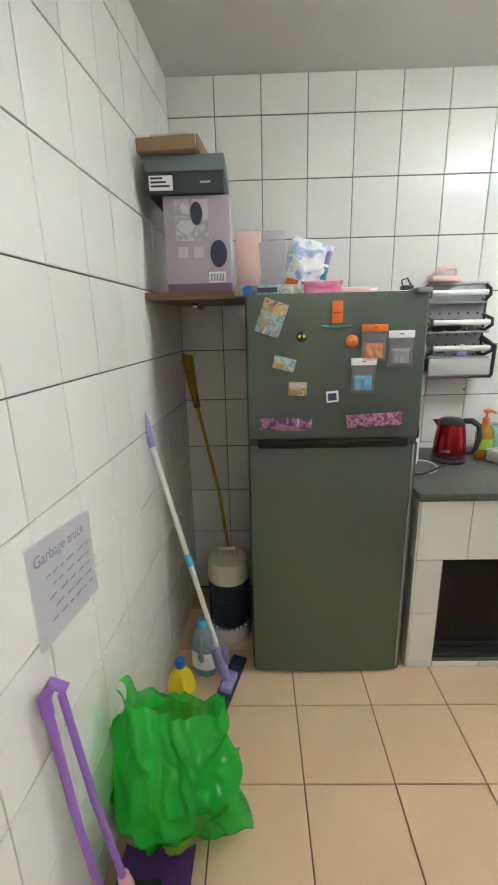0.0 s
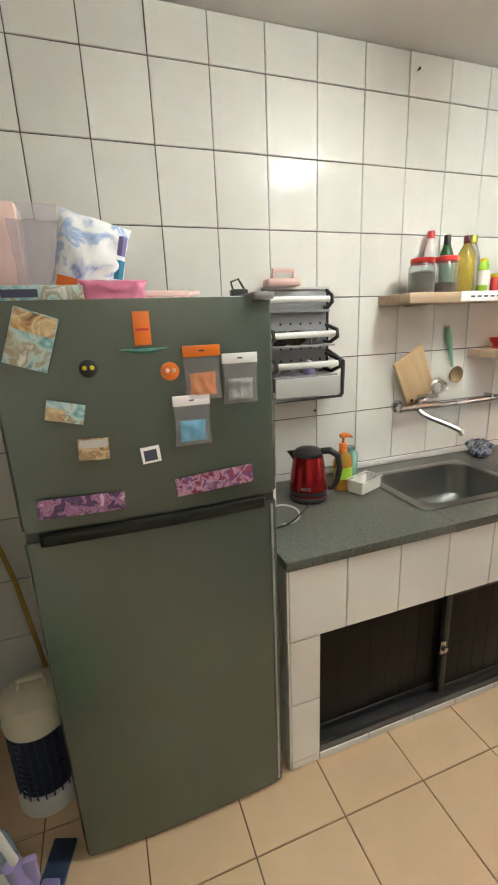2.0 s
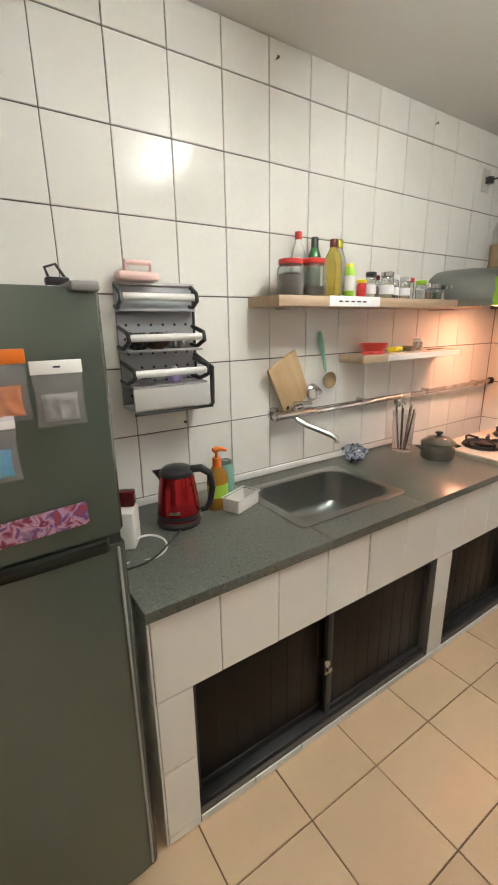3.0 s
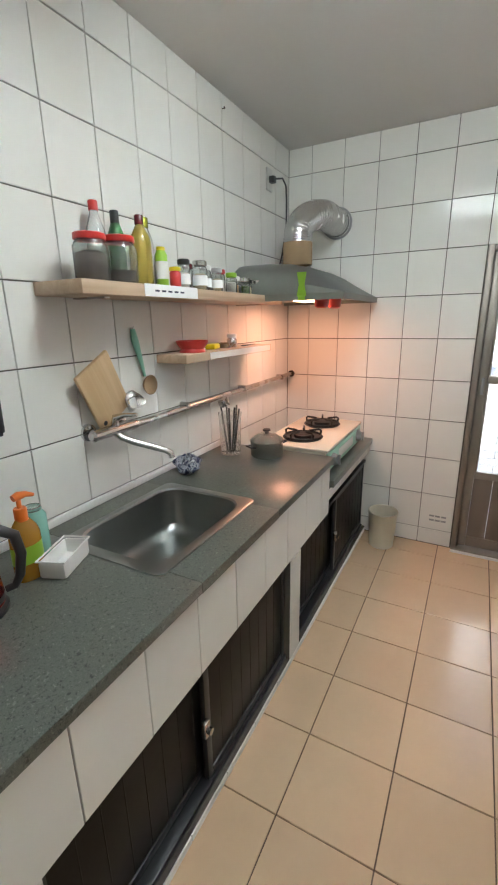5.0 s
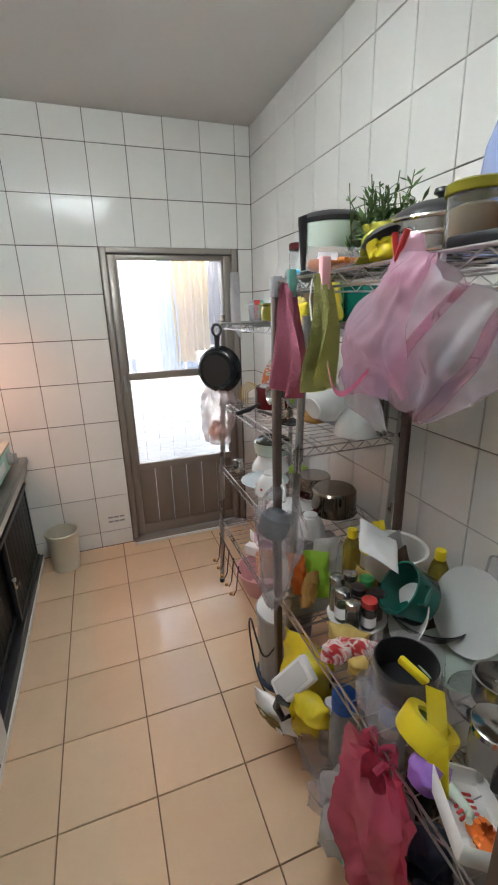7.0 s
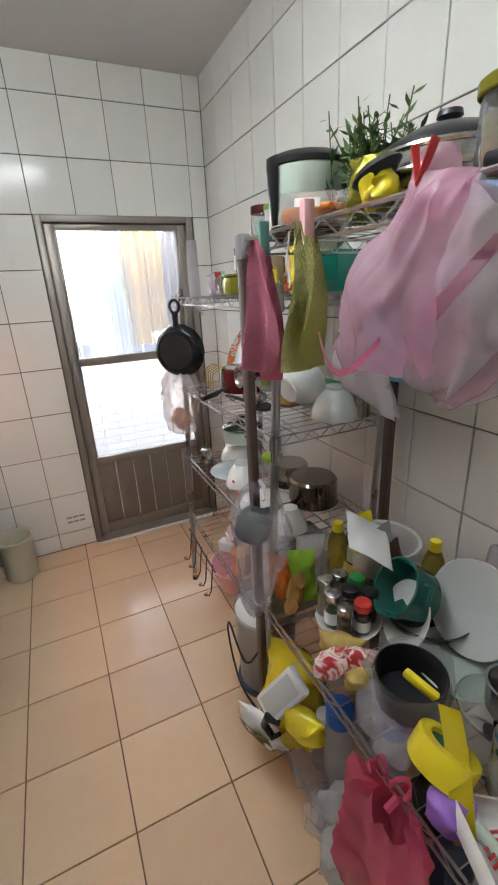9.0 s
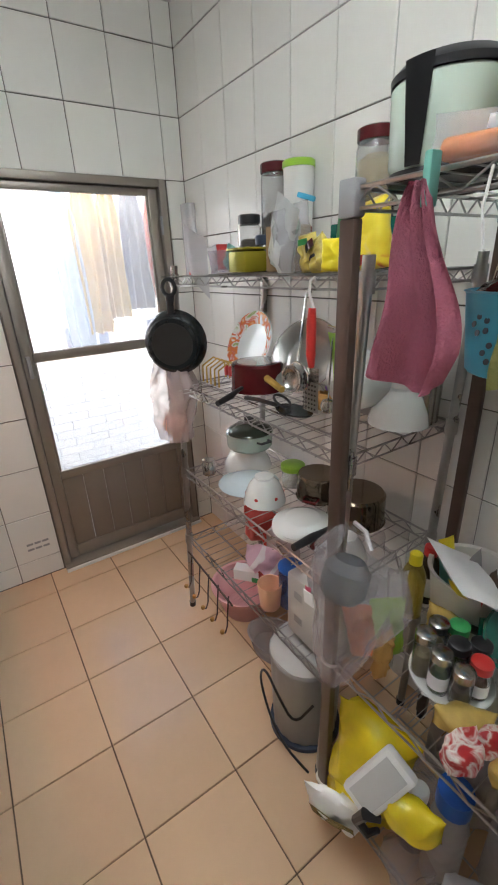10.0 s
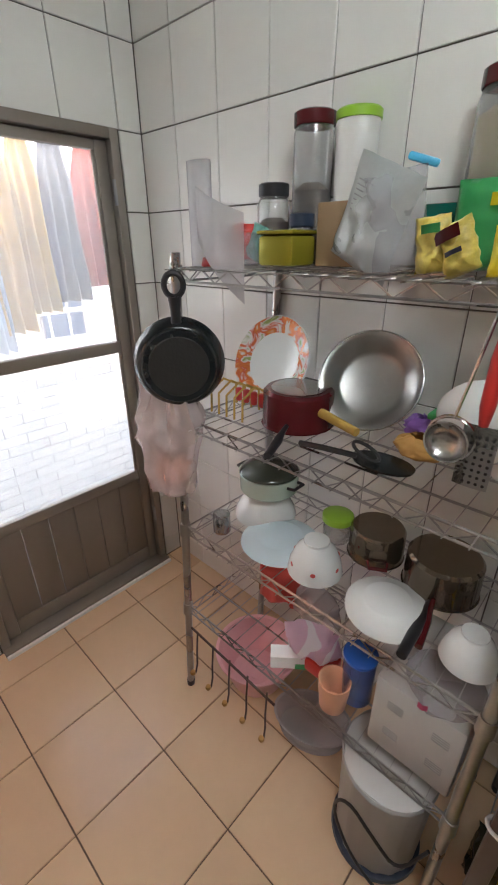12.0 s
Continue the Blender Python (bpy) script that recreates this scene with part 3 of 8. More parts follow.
# ---- ceiling lamp ----
def ceiling_lamp(x, y):
    t = thing("ceiling_lamp", "white ceiling lamp with two bare glowing tubes", "lamp", (x, y, ZC))
    part("housing", box(-0.045, 0.045, -0.31, 0.31, -0.045, -0.0005, 0.006), M_WHITE, t)
    for dx in (-0.075, 0.075):
        part("tube", tube([(dx, -0.285, -0.085), (dx, 0.285, -0.085)], 0.026, 16), M_TUBE, t, "glowing cool white tube")
        for dy in (-0.298, 0.298):
            part("socket", box(dx - 0.028, dx + 0.017, dy - 0.0125, dy + 0.0125, -0.113, -0.03, 0.004), M_WHITE, t)
    for dy in (-0.298, 0.298):
        part("cross_arm", box(-0.0575, 0.0575, dy - 0.010, dy + 0.010, -0.060, -0.0455, 0.003), M_WHITE, t)


ceiling_lamp(1.35, 0.95)
# unseen fill lamp, added to brighten the west wall and refrigerator side
t = thing("hall_lamp", "unseen wide flat fill lamp added on the hall ceiling", "lamp", (0.45, -0.95, ZC))
part("housing", box(-0.38, 0.38, -0.38, 0.38, -0.05, -0.0005, 0.006), M_WHITE, t)
part("diffuser", box(-0.36, 0.36, -0.36, 0.36, -0.066, -0.0505, 0.005), M_HALL, t, "glowing face of the added fill lamp")


# ---- balcony door ----
def balcony_door():
    y0, y1, h = DOOR_Y0, DOOR_Y1, DOOR_H
    d = thing("door_1", "closed bronze aluminium balcony door with two glass panes", "door", (XE, 0, 0), kind="structure")
    fw = 0.032
    fx0, fx1 = -0.012, 0.07
    part("door_frame", box(fx0, fx1, y1 - fw, y1, 0.0, h, 0.003), M_ALU, d)
    part("door_frame", box(fx0, fx1, y0, y0 + fw, 0.0, h, 0.003), M_ALU, d)
    part("door_frame", box(fx0, fx1, y0 + fw, y1 - fw, h - fw, h, 0.003), M_ALU, d)
    part("door_sill", box(fx0 - 0.03, fx1, y0, y1, -0.004, 0.022, 0.004), M_ALU, d, "worn aluminium sill")
    part("sill_edge", box(fx0 - 0.045, fx0 - 0.031, y0, y1, -0.004, 0.014, 0.003), M_WHITE, d)
    a, b = y0 + fw + 0.004, y1 - fw - 0.004
    sx0, sx1, sw = 0.012, 0.045, 0.045
    part("stile", box(sx0, sx1, a, a + sw, 0.03, h - fw - 0.004, 0.004), M_ALU, d)
    part("stile", box(sx0, sx1, b - sw, b, 0.03, h - fw - 0.004, 0.004), M_ALU, d)
    for z0, z1 in ((h - fw - 0.034, h - fw - 0.004), (1.095, 1.14), (0.50, 0.545), (0.03, 0.10)):
        part("rail", box(sx0 + 0.001, sx1 - 0.001, a + sw, b - sw, z0, z1, 0.004), M_ALU, d)
    for z0, z1 in ((1.14, h - fw - 0.034), (0.545, 1.095)):
        g = part("pane", box(0.026, 0.030, a + sw, b - sw, z0, z1), M_GLASS, d, "slightly hazy glass pane")
        g.visible_shadow = False
        for p, q in ((a + sw, a + sw + 0.012), (b - sw - 0.012, b - sw)):
            part("glazing_bead", box(0.018, 0.0255, p, q, z0, z1, 0.002), M_ALU, d)
    n = 6
    for k in range(n):
        w = (b - a - 2 * sw) / n
        part("panel_slat", box(0.02, 0.034, a + sw + k * w + 0.001, a + sw + (k + 1) * w - 0.001, 0.10, 0.50, 0.004), M_ALUPANEL, d)
    part("door_stop", box(0.047, 0.066, y1 - fw - 0.025, y1 - fw - 0.0005, 0.022, h - fw, 0.002), M_ALU, d)
    part("door_stop", box(0.047, 0.066, y0 + fw + 0.0005, y0 + fw + 0.025, 0.022, h - fw, 0.002), M_ALU, d)
    part("door_stop", box(0.047, 0.066, y0 + fw + 0.026, y1 - fw - 0.026, h - fw - 0.025, h - fw - 0.0005, 0.002), M_ALU, d)
    part("latch", box(-0.004, 0.012, b - 0.032, b - 0.014, 1.03, 1.13, 0.004), M_GREY, d)
    for z in (1.62, 0.25):
        part("hinge", lathe([(0, z), (0.008, z), (0.008, z + 0.08), (0, z + 0.08)], 10), M_GREY, d, at=pose(-0.004, y0 + 0.03, 0))


balcony_door()


# ---- balcony outside ----
def balcony():
    bm = box(XE + 0.122, 4.62, -2.2, 4.0, -0.16, -0.03)
    solo("balcony_floor", bm, M_CONCRETE, "grey concrete balcony floor", "floor", kind="structure", smooth=False)
    bm = box(XE + 0.121, XE + 0.14, -2.2, DOOR_Y0, -0.03, 2.61)
    box(XE + 0.121, XE + 0.14, DOOR_Y1, 4.0, -0.03, 2.61, bm=bm)
    box(XE + 0.121, XE + 0.14, DOOR_Y0, DOOR_Y1, DOOR_H, 2.61, bm=bm)
    solo("wall_outside", bm, M_PLASTER, "pale plaster outer wall of the balcony", "wall", kind="structure", smooth=False)
    bm = box(XE + 0.122, 3.40, -2.2, 4.0, 2.62, 2.76)
    solo("balcony_ceiling", bm, M_CONCRETE, "concrete slab above the balcony", "ceiling", kind="structure", smooth=False)
    wall = solo("parapet", box(4.206, 4.34, -2.2, 4.0, -0.03, 0.97), M_MORTAR, "white painted brick parapet of the balcony", "wall", kind="structure", smooth=False)
    me = tile_mesh(0.236, 0.058, 0.006, "brick", M_BRICKW)
    for r in range(16):
        for k in range(14):
            y = -1.1 + k * 0.242 + (r % 2) * 0.121
            ob = new("brick", me)
            ob.parent = wall
            ob.matrix_basis = pose(4.20, y + 0.236, r * 0.0625 - 0.03, 90, 0, -90)
    rail = thing("balcony_railing", "white painted steel bars above the parapet", "railing", (4.27, 0, 0.97))
    part("top_rail", tube([(0, -1.2, 0.16), (0, 2.4, 0.16)], 0.014), M_WHITE, rail)
    for k in range(30):
        part("bar", tube([(0, -1.15 + k * 0.12, -0.002), (0, -1.15 + k * 0.12, 1.66)], 0.008, 6), M_WHITE, rail)
    line = thing("laundry_pole", "steel pole hung under the balcony slab", "pole", (3.78, 0, 1.98))
    part("pole", tube([(0, -1.4, 0), (0, 2.6, 0)], 0.012), M_STEEL, line)
    for y in (-0.9, 2.2):
        part("hanger_rod", tube([(0, y, 0), (0, y, 0.641)], 0.006, 6), M_STEEL, line)

    def hung(y, w, h, material, label, seed, top=1.90):
        t = thing("hanging_garment", label, "laundry", (3.78, y, top), group="laundry on the balcony pole")

        def f(u, v):
            x = (u - 0.5) * w * (0.55 + 0.45 * min(1, v * 5)) * (1 + 0.08 * math.sin(v * 4 + seed))
            q = 0.035 * math.sin(u * 17 + seed) * (0.3 + v) + 0.02 * noise.noise(Vector((u * 4, v * 4, seed)))
            return (q, x, -h * v - 0.05 * math.sin(math.pi * u) * (1 - v) * -1)

        part("cloth", grid(f, 28, 22, thick=0.003), material, t)
        part("hook", tube([(0, 0, -0.01)] + [(p[0], 0, p[2]) for p in arc(0, 0, 0.08, 0.013, -90, 180, "xz")], 0.003, 6), M_STEEL, t)

    hung(0.25, 0.18, 0.78, M_CLOTHY, "ochre yellow cloth drying on a hanger", 1)
    hung(0.12, 0.14, 0.70, M_CLOTHY, "long ochre towel drying on a hanger", 2.2)
    hung(-0.02, 0.16, 0.66, M_CLOTHG, "dark grey shirt drying on a hanger", 3.1)
    hung(-0.17, 0.16, 0.60, M_CLOTHR, "faded red shirt drying on a hanger", 4.7)
    hung(0.38, 0.14, 0.86, M_CLOTHW, "pale blue shirt drying on a hanger", 5.3)
    ground = solo("ground", box(-60, 400, -300, 300, -6.2, -6.0), M_CONCRETE, "street level ground far below", "ground", kind="structure", smooth=False)
    solo("backdrop", box(70, 70.5, -90, 90, -6, 60), M_HAZE, "bright hazy white sky in the distance", "backdrop", kind="structure", smooth=False)
    b = thing("apartment_building", "pale grey apartment block across the lane", "building", (16, -3, -6.0))
    part("wall", box(0, 7, -4, 14, 0, 6.9), M_PLASTER, b)
    part("roof", box(-0.25, 7.2, -4.2, 14.2, 6.9, 7.15), M_CONCRETE, b)
    for zz in (4.6, 1.6):
        for k in range(6):
            w = part("window", box(-0.06, 0.05, -3 + k * 2.8, -1.5 + k * 2.8, zz, zz + 1.4), M_ALU, b)
            part("window_pane", box(-0.09, -0.061, -2.93 + k * 2.8, -1.57 + k * 2.8, zz + 0.07, zz + 1.33), M_NAVY, w)


balcony()


# ---- refrigerator ----
def refrigerator():
    f = thing("refrigerator", "grey-green two-door refrigerator with magnets on its door", "refrigerator", (0.147, 1.36, 0))
    f.scale = (1.035, 1.0, 1.0)
    part("cabinet", box(-0.306, 0.306, 0.062, 0.60, 0.022, 1.560, 0.008), M_FRIDGE, f)
    part("hinge_cover", box(0.25, 0.30, -0.02, 0.10, 1.560, 1.578, 0.005), M_GREY, f)

    def door(z0, z1):
        prof = [(-0.305, 0.058), (-0.305, 0.02), (-0.297, 0.008), (-0.26, 0.003), (-0.12, -0.003), (0, -0.005), (0.12, -0.003), (0.26, 0.003), (0.297, 0.008), (0.305, 0.02), (0.305, 0.058)]
        bm = bmesh.new()
        rows = []
        for z, s in ((z0, 0.985), (z0 + 0.006, 1.0), (z1 - 0.006, 1.0), (z1, 0.985)):
            rows.append([bm.verts.new((x * s, 0.05 + (y - 0.05) * s, z)) for x, y in prof])
        for p, q in zip(rows, rows[1:]):
            for k in range(len(prof) - 1):
                bm.faces.new((p[k], p[k + 1], q[k + 1], q[k]))
            bm.faces.new((p[-1], p[0], q[0], q[-1]))
        bm.faces.new(rows[0][::-1])
        bm.faces.new(rows[-1])
        return part("door", bm, M_FRIDGE, f)

    door(1.062, 1.568)
    low = door(0.014, 1.036)
    # solid strip whose dark colour stands for the shade between the doors
    part("door_gap", box(-0.296, 0.296, 0.012, 0.06, 1.037, 1.061), M_FRIDGED, f, "gap between the doors, its shade put in as dark colour")
    bm = bmesh.new()
    pr = [(-0.27, -0.002), (-0.262, -0.012), (-0.12, -0.026), (0.0, -0.030), (0.12, -0.026), (0.262, -0.012), (0.27, -0.002)]
    rows = [[bm.verts.new((x, y * s + 0.004, z)) for x, y in pr] for z, s in ((1.026, 0.4), (1.046, 1.0), (1.056, 1.0), (1.060, 0.5))]
    for p, q in zip(rows, rows[1:]):
        for k in range(len(pr) - 1):
            bm.faces.new((p[k], p[k + 1], q[k + 1], q[k]))
    bmesh.ops.solidify(bm, geom=bm.faces[:], thickness=0.003)
    # the recess gets its shade from the same dark colour
    part("handle", bm, M_FRIDGED, f, "recessed grip with its shade put in as dark colour")
    part("side_trim", box(0.284, 0.290, 0.0015, 0.006, 0.03, 1.03, 0.001), M_GREY, low)
    for x in (-0.26, 0.26):
        for y in (0.08, 0.54):
            part("foot", lathe([(0, 0), (0.02, 0), (0.02, 0.024), (0, 0.024)], 12), M_BLACK, f, at=pose(x, y, 0))


refrigerator()


# ---- counter ----
CX0, CF, CZ, STEP, LOWZ = 0.503, 1.388, 0.825, 2.255, 0.695


def counter():
    c = solo("counter_base", box(CX0, 0.612, CF + 0.005, YB - 0.001, -0.003, 0.790), M_GROUT, "built-in masonry counter faced with white tiles", "counter", kind="structure", smooth=False)
    for nm, b in (("beam", box(0.612, STEP, CF + 0.005, CF + 0.09, 0.545, 0.790)), ("pillar", box(1.765, 1.872, CF + 0.005, YB - 0.001, -0.003, 0.545)),
                  ("low_beam", box(STEP, XE - 0.001, CF + 0.005, CF + 0.09, 0.600, 0.655)), ("plinth", box(0.612, XE - 0.001, CF + 0.005, CF + 0.12, -0.003, 0.032)),
                  ("step_wall", box(STEP, STEP + 0.03, CF + 0.09, YB - 0.001, 0.545, 0.790))):
        part(nm, b, M_GROUT, c, smooth=False)
    part("inner_back", box(0.612, 3.15, 1.88, 1.90, 0.0, 0.66), M_DKBROWN, c, smooth=False)
    P = 0.2037

    def face(us, vs):
        lay(c, us, vs, lambda u, v: pose(u, CF, v, 90, 0, 0), 0.0036, 0.004)

    us = [CX0 + P * k for k in range(9)]
    face([u for u in us if u < STEP - 0.02] + [STEP], [0.530, 0.791])
    face([CX0, 0.612], [0.0, 0.032, 0.278, 0.530])
    face([1.765, 1.872], [0.032, 0.283, 0.530])
    face([STEP + 0.002] + [u for u in lines(STEP, P, STEP, XE)[1:]], [0.600, 0.656])
    face(lines(0.612, P, 0.612, 3.15), [0.0, 0.030])
    lay(c, [-YB, -1.80, -1.5967, -CF], [0.0, 0.278, 0.530, 0.791], lambda u, v: pose(CX0 - T, -u, v, 90, 0, -90), 0.0036, 0.004)


counter()


def worktop():
    """A stone slab with the opening for the sink left free."""
    x0, x1, y0, y1 = 1.125, 1.615, 1.515, 1.875
    w = solo("worktop", box(CX0 - 0.012, x0, CF - 0.012, YB - 0.0005, 0.7925, CZ, 0.003), M_STONE, "polished grey-green granite worktop", "worktop", kind="structure")
    part("slab", box(x1, STEP + 0.03, CF - 0.012, YB - 0.0005, 0.7925, CZ, 0.003), M_STONE, w)
    part("slab", box(x0, x1, CF - 0.012, y0, 0.7925, CZ - 0.0004), M_STONE, w)
    part("slab", box(x0, x1, y1, YB - 0.0005, 0.7925, CZ - 0.0004), M_STONE, w)
    part("low_slab", box(STEP + 0.032, XE - 0.0005, CF - 0.012, YB - 0.0005, 0.657, LOWZ, 0.003), M_STONE, w)
    part("backsplash", box(CX0, STEP + 0.03, YB - 0.012, YB - 0.001, CZ + 0.0005, CZ + 0.03, 0.003), M_WHITE, w, "narrow white sealing strip")


worktop()


def sliding_doors(x0, x1, z0, z1, zs=None):
    d = thing("sliding_cabinet_doors", "dark brown sliding cabinet doors, half overlapping", "cabinet doors", (0, CF, 0), group="cabinets under the counter")
    part("track", box(x0 + 0.001, x1 - 0.001, 0.02, 0.085, z0 + 0.0005, z0 + 0.022, 0.002), M_BLACK, d)
    part("track", box(x0 + 0.001, x1 - 0.001, 0.02, 0.085, z1 - 0.022, z1 - 0.002, 0.002), M_BLACK, d)
    mid = (x0 + x1) / 2
    for k, (a, b, y) in enumerate(((x0 + 0.004, mid + 0.05, 0.062), (mid - 0.03, x1 - 0.004, 0.034))):
        t = part("door_panel", box(a + 0.028, b - 0.028, y, y + 0.010, z0 + 0.05, z1 - 0.05, 0.002), M_DKBROWN, d)
        for p, q, r, s in ((a, a + 0.028, z0 + 0.022, z1 - 0.022), (b - 0.028, b, z0 + 0.022, z1 - 0.022), (a + 0.028, b - 0.028, z0 + 0.022, z0 + 0.05), (a + 0.028, b - 0.028, z1 - 0.05, z1 - 0.022)):
            part("door_rail", box(p, q, y - 0.005, y + 0.015, r, s, 0.003), M_BLACK, t)
        n = int((b - a) / 0.075)
        for i in range(1, n):
            xx = a + 0.028 + (b - a - 0.056) * i / n
            part("groove_bead", box(xx - 0.0015, xx + 0.0015, y - 0.0012, y + 0.002, z0 + 0.051, z1 - 0.051, 0.001), M_DKBROWN, t)
    lk = part("lock", box(mid - 0.055, mid - 0.028, 0.012, 0.03, (z0 + z1) / 2 - 0.03, (z0 + z1) / 2 + 0.03, 0.006), M_STEEL, d, "small steel lock")
    part("lock_knob", lathe([(0, 0), (0.011, 0), (0.011, 0.012), (0, 0.015)], 14), M_STEEL, lk, at=pose(mid - 0.042, 0.012, (z0 + z1) / 2, 90, 0, 0))


sliding_doors(0.612, 1.765, 0.032, 0.545)
sliding_doors(1.872, 3.15, 0.032, 0.545)


def sink():
    x0, x1, y0, y1 = 1.09, 1.65, 1.487, 1.903
    cx, cy = 1.37, 1.695
    s = thing("kitchen_sink", "inset stainless steel kitchen sink", "sink", (cx, cy, CZ))

    def ring(hx, hy, r, z, n=6):
        out = []
        for qx, qy, a0 in ((1, 1, 0), (-1, 1, 90), (-1, -1, 180), (1, -1, 270)):
            for k in range(n + 1):
                a = radians(a0 + 90 * k / n)
                out.append((qx * (hx - r) + r * math.cos(a), qy * (hy - r) + r * math.sin(a), z))
        return out

    hx, hy = (x1 - x0) / 2, (y1 - y0) / 2
    stack = [ring(hx, hy, 0.03, 0.0006), ring(hx, hy, 0.03, 0.004), ring(hx - 0.006, hy - 0.006, 0.03, 0.0065), ring(hx - 0.035, hy - 0.03, 0.08, 0.0065), ring(hx - 0.040, hy - 0.035, 0.08, 0.001), ring(hx - 0.05, hy - 0.045, 0.08, -0.14),
             ring(hx - 0.07, hy - 0.065, 0.07, -0.165), ring(hx - 0.10, hy - 0.095, 0.05, -0.172), ring(0.05, 0.05, 0.049, -0.178), ring(0.044, 0.044, 0.043, -0.186)]
    bm = bmesh.new()
    rows = [[bm.verts.new(p) for p in r] for r in stack]
    for a, b in zip(rows, rows[1:]):
        for k in range(len(a)):
            bm.faces.new((a[k], a[(k + 1) % len(a)], b[(k + 1) % len(a)], b[k]))
    bm.faces.new(rows[-1])
    bmesh.ops.recalc_face_normals(bm, faces=bm.faces)
    part("basin", bm, mat("worn_sink_steel", (0.30, 0.31, 0.30), 0.34, metal=1.0, vary=0.15, scale=8), s)
    dr = part("drain", lathe([(0.045, -0.179), (0.038, -0.176), (0.034, -0.182), (0.0, -0.184)], 24), M_CHROME, s, "drain strainer")
    part("drain_knob", lathe([(0, -0.182), (0.009, -0.182), (0.012, -0.168), (0, -0.166)], 14), M_BLACK, dr)


sink()


def tap():
    t = thing("wall_tap", "chrome wall-mounted mixer tap with a swivelling spout", "tap", (1.43, YB, 1.105))
    for x in (-0.075, 0.075):
        part("wall_flange", lathe([(0, 0), (0.032, 0), (0.03, 0.01), (0.015, 0.014), (0.013, 0.055), (0, 0.055)], 18), M_CHROME, t, at=pose(x, -0.0005, 0, 90, 0, 0))
    part("mixer_body", tube([(-0.115, -0.06, 0), (-0.105, -0.06, 0), (-0.1, -0.06, 0), (0.1, -0.06, 0), (0.115, -0.06, 0)], [0.014, 0.022, 0.02, 0.02, 0.014], 14), M_CHROME, t)
    part("spout", tube([(0.0, -0.06, -0.012), (0.008, -0.075, -0.03), (0.035, -0.11, -0.05), (0.10, -0.20, -0.088), (0.112, -0.215, -0.10), (0.114, -0.217, -0.118)], [0.014, 0.013, 0.013, 0.012, 0.012, 0.013], 12), M_CHROME, t)
    part("lever", tube([(0, -0.06, 0.018), (0, -0.065, 0.045), (0.01, -0.10, 0.055), (0.02, -0.15, 0.06)], [0.016, 0.014, 0.009, 0.007], 12), M_CHROME, t)


tap()
pipe = thing("gas_pipe", "steel pipe running along the wall to the stove", "pipe", (0, 1.972, 1.105))
part("pipe", tube([(1.56, 0, -0.012), (3.165, 0, 0.004)], 0.013, 12), M_STEEL, pipe)
for x in (1.9, 2.45, 2.98):
    part("pipe_clip", box(x - 0.008, x + 0.008, -0.016, YB - 1.972 - 0.0005, -0.017, 0.017, 0.003), M_STEEL, pipe)
part("pipe_cap", lathe([(0, 0), (0.022, 0), (0.022, 0.02), (0.013, 0.024)], 14), M_DKBROWN, pipe, at=pose(3.169, 0, 0.003, 0, -90, 0))


# ---- stove ----
def stove():
    s = thing("gas_stove", "cream two-burner table gas stove with a green front", "stove", (2.30, 1.418, LOWZ + 0.0005))
    w, d = 0.69, 0.38
    part("body", box(0, w, 0.012, d, 0.018, 0.135, 0.006), M_OFFWHITE, s)
    part("top_plate", box(-0.006, w + 0.006, -0.002, d + 0.006, 0.135, 0.152, 0.006), mat("cream_enamel", (0.74, 0.66, 0.54), 0.2, vary=0.05), s)
    part("front_panel", box(0.012, w - 0.012, 0.0, 0.0118, 0.03, 0.128, 0.003), mat("pale_green_panel", (0.35, 0.62, 0.50), 0.3, vary=0.15), s)
    part("front_band", box(0.2, w - 0.2, -0.003, -0.0002, 0.055, 0.105, 0.002), M_WHITE, s)
    for x in (0.09, w - 0.09):
        k = part("knob", lathe([(0, 0), (0.034, 0), (0.032, 0.012), (0.025, 0.028), (0, 0.03)], 20), M_GREY, s, at=pose(x, -0.0005, 0.08, 90, 0, 0))
        part("knob_grip", box(-0.007, 0.007, -0.028, 0.028, 0.0302, 0.042, 0.003), M_GREY, k)
    for x in (0.18, w - 0.18):
        b = thing("burner", "", "", (0, 0, 0))
        b.parent = s
        b.matrix_basis = pose(x, d / 2 + 0.01, 0.152)
        part("drip_tray", lathe([(0, 0.0006), (0.105, 0.0006), (0.112, 0.006), (0.098, 0.004), (0.04, 0.004), (0, 0.004)], 28), M_IRON, b)
        part("burner_head", lathe([(0, 0.004), (0.048, 0.004), (0.05, 0.02), (0.036, 0.026), (0.02, 0.024), (0, 0.024)], 24), M_IRON, b)
        g = bmesh.new()
        tube([(0.1 * math.cos(a), 0.1 * math.sin(a), 0.012) for a in [2 * math.pi * k / 24 for k in range(24)]], 0.006, 6, g, closed=True)
        for k in range(5):
            a = 2 * math.pi * k / 5 + 0.3
            c, q = math.cos(a), math.sin(a)
            tube([(0.1 * c, 0.1 * q, 0.012), (0.104 * c, 0.104 * q, 0.034), (0.09 * c, 0.09 * q, 0.042), (0.035 * c, 0.035 * q, 0.038)], 0.006, 6, g)
        part("pan_support", g, M_IRON, b)
    for x in (0.04, w - 0.04):
        for y in (0.05, d - 0.05):
            part("foot", lathe([(0, 0), (0.016, 0), (0.014, 0.018), (0, 0.018)], 10), M_BLACK, s, at=pose(x, y, 0))


stove()


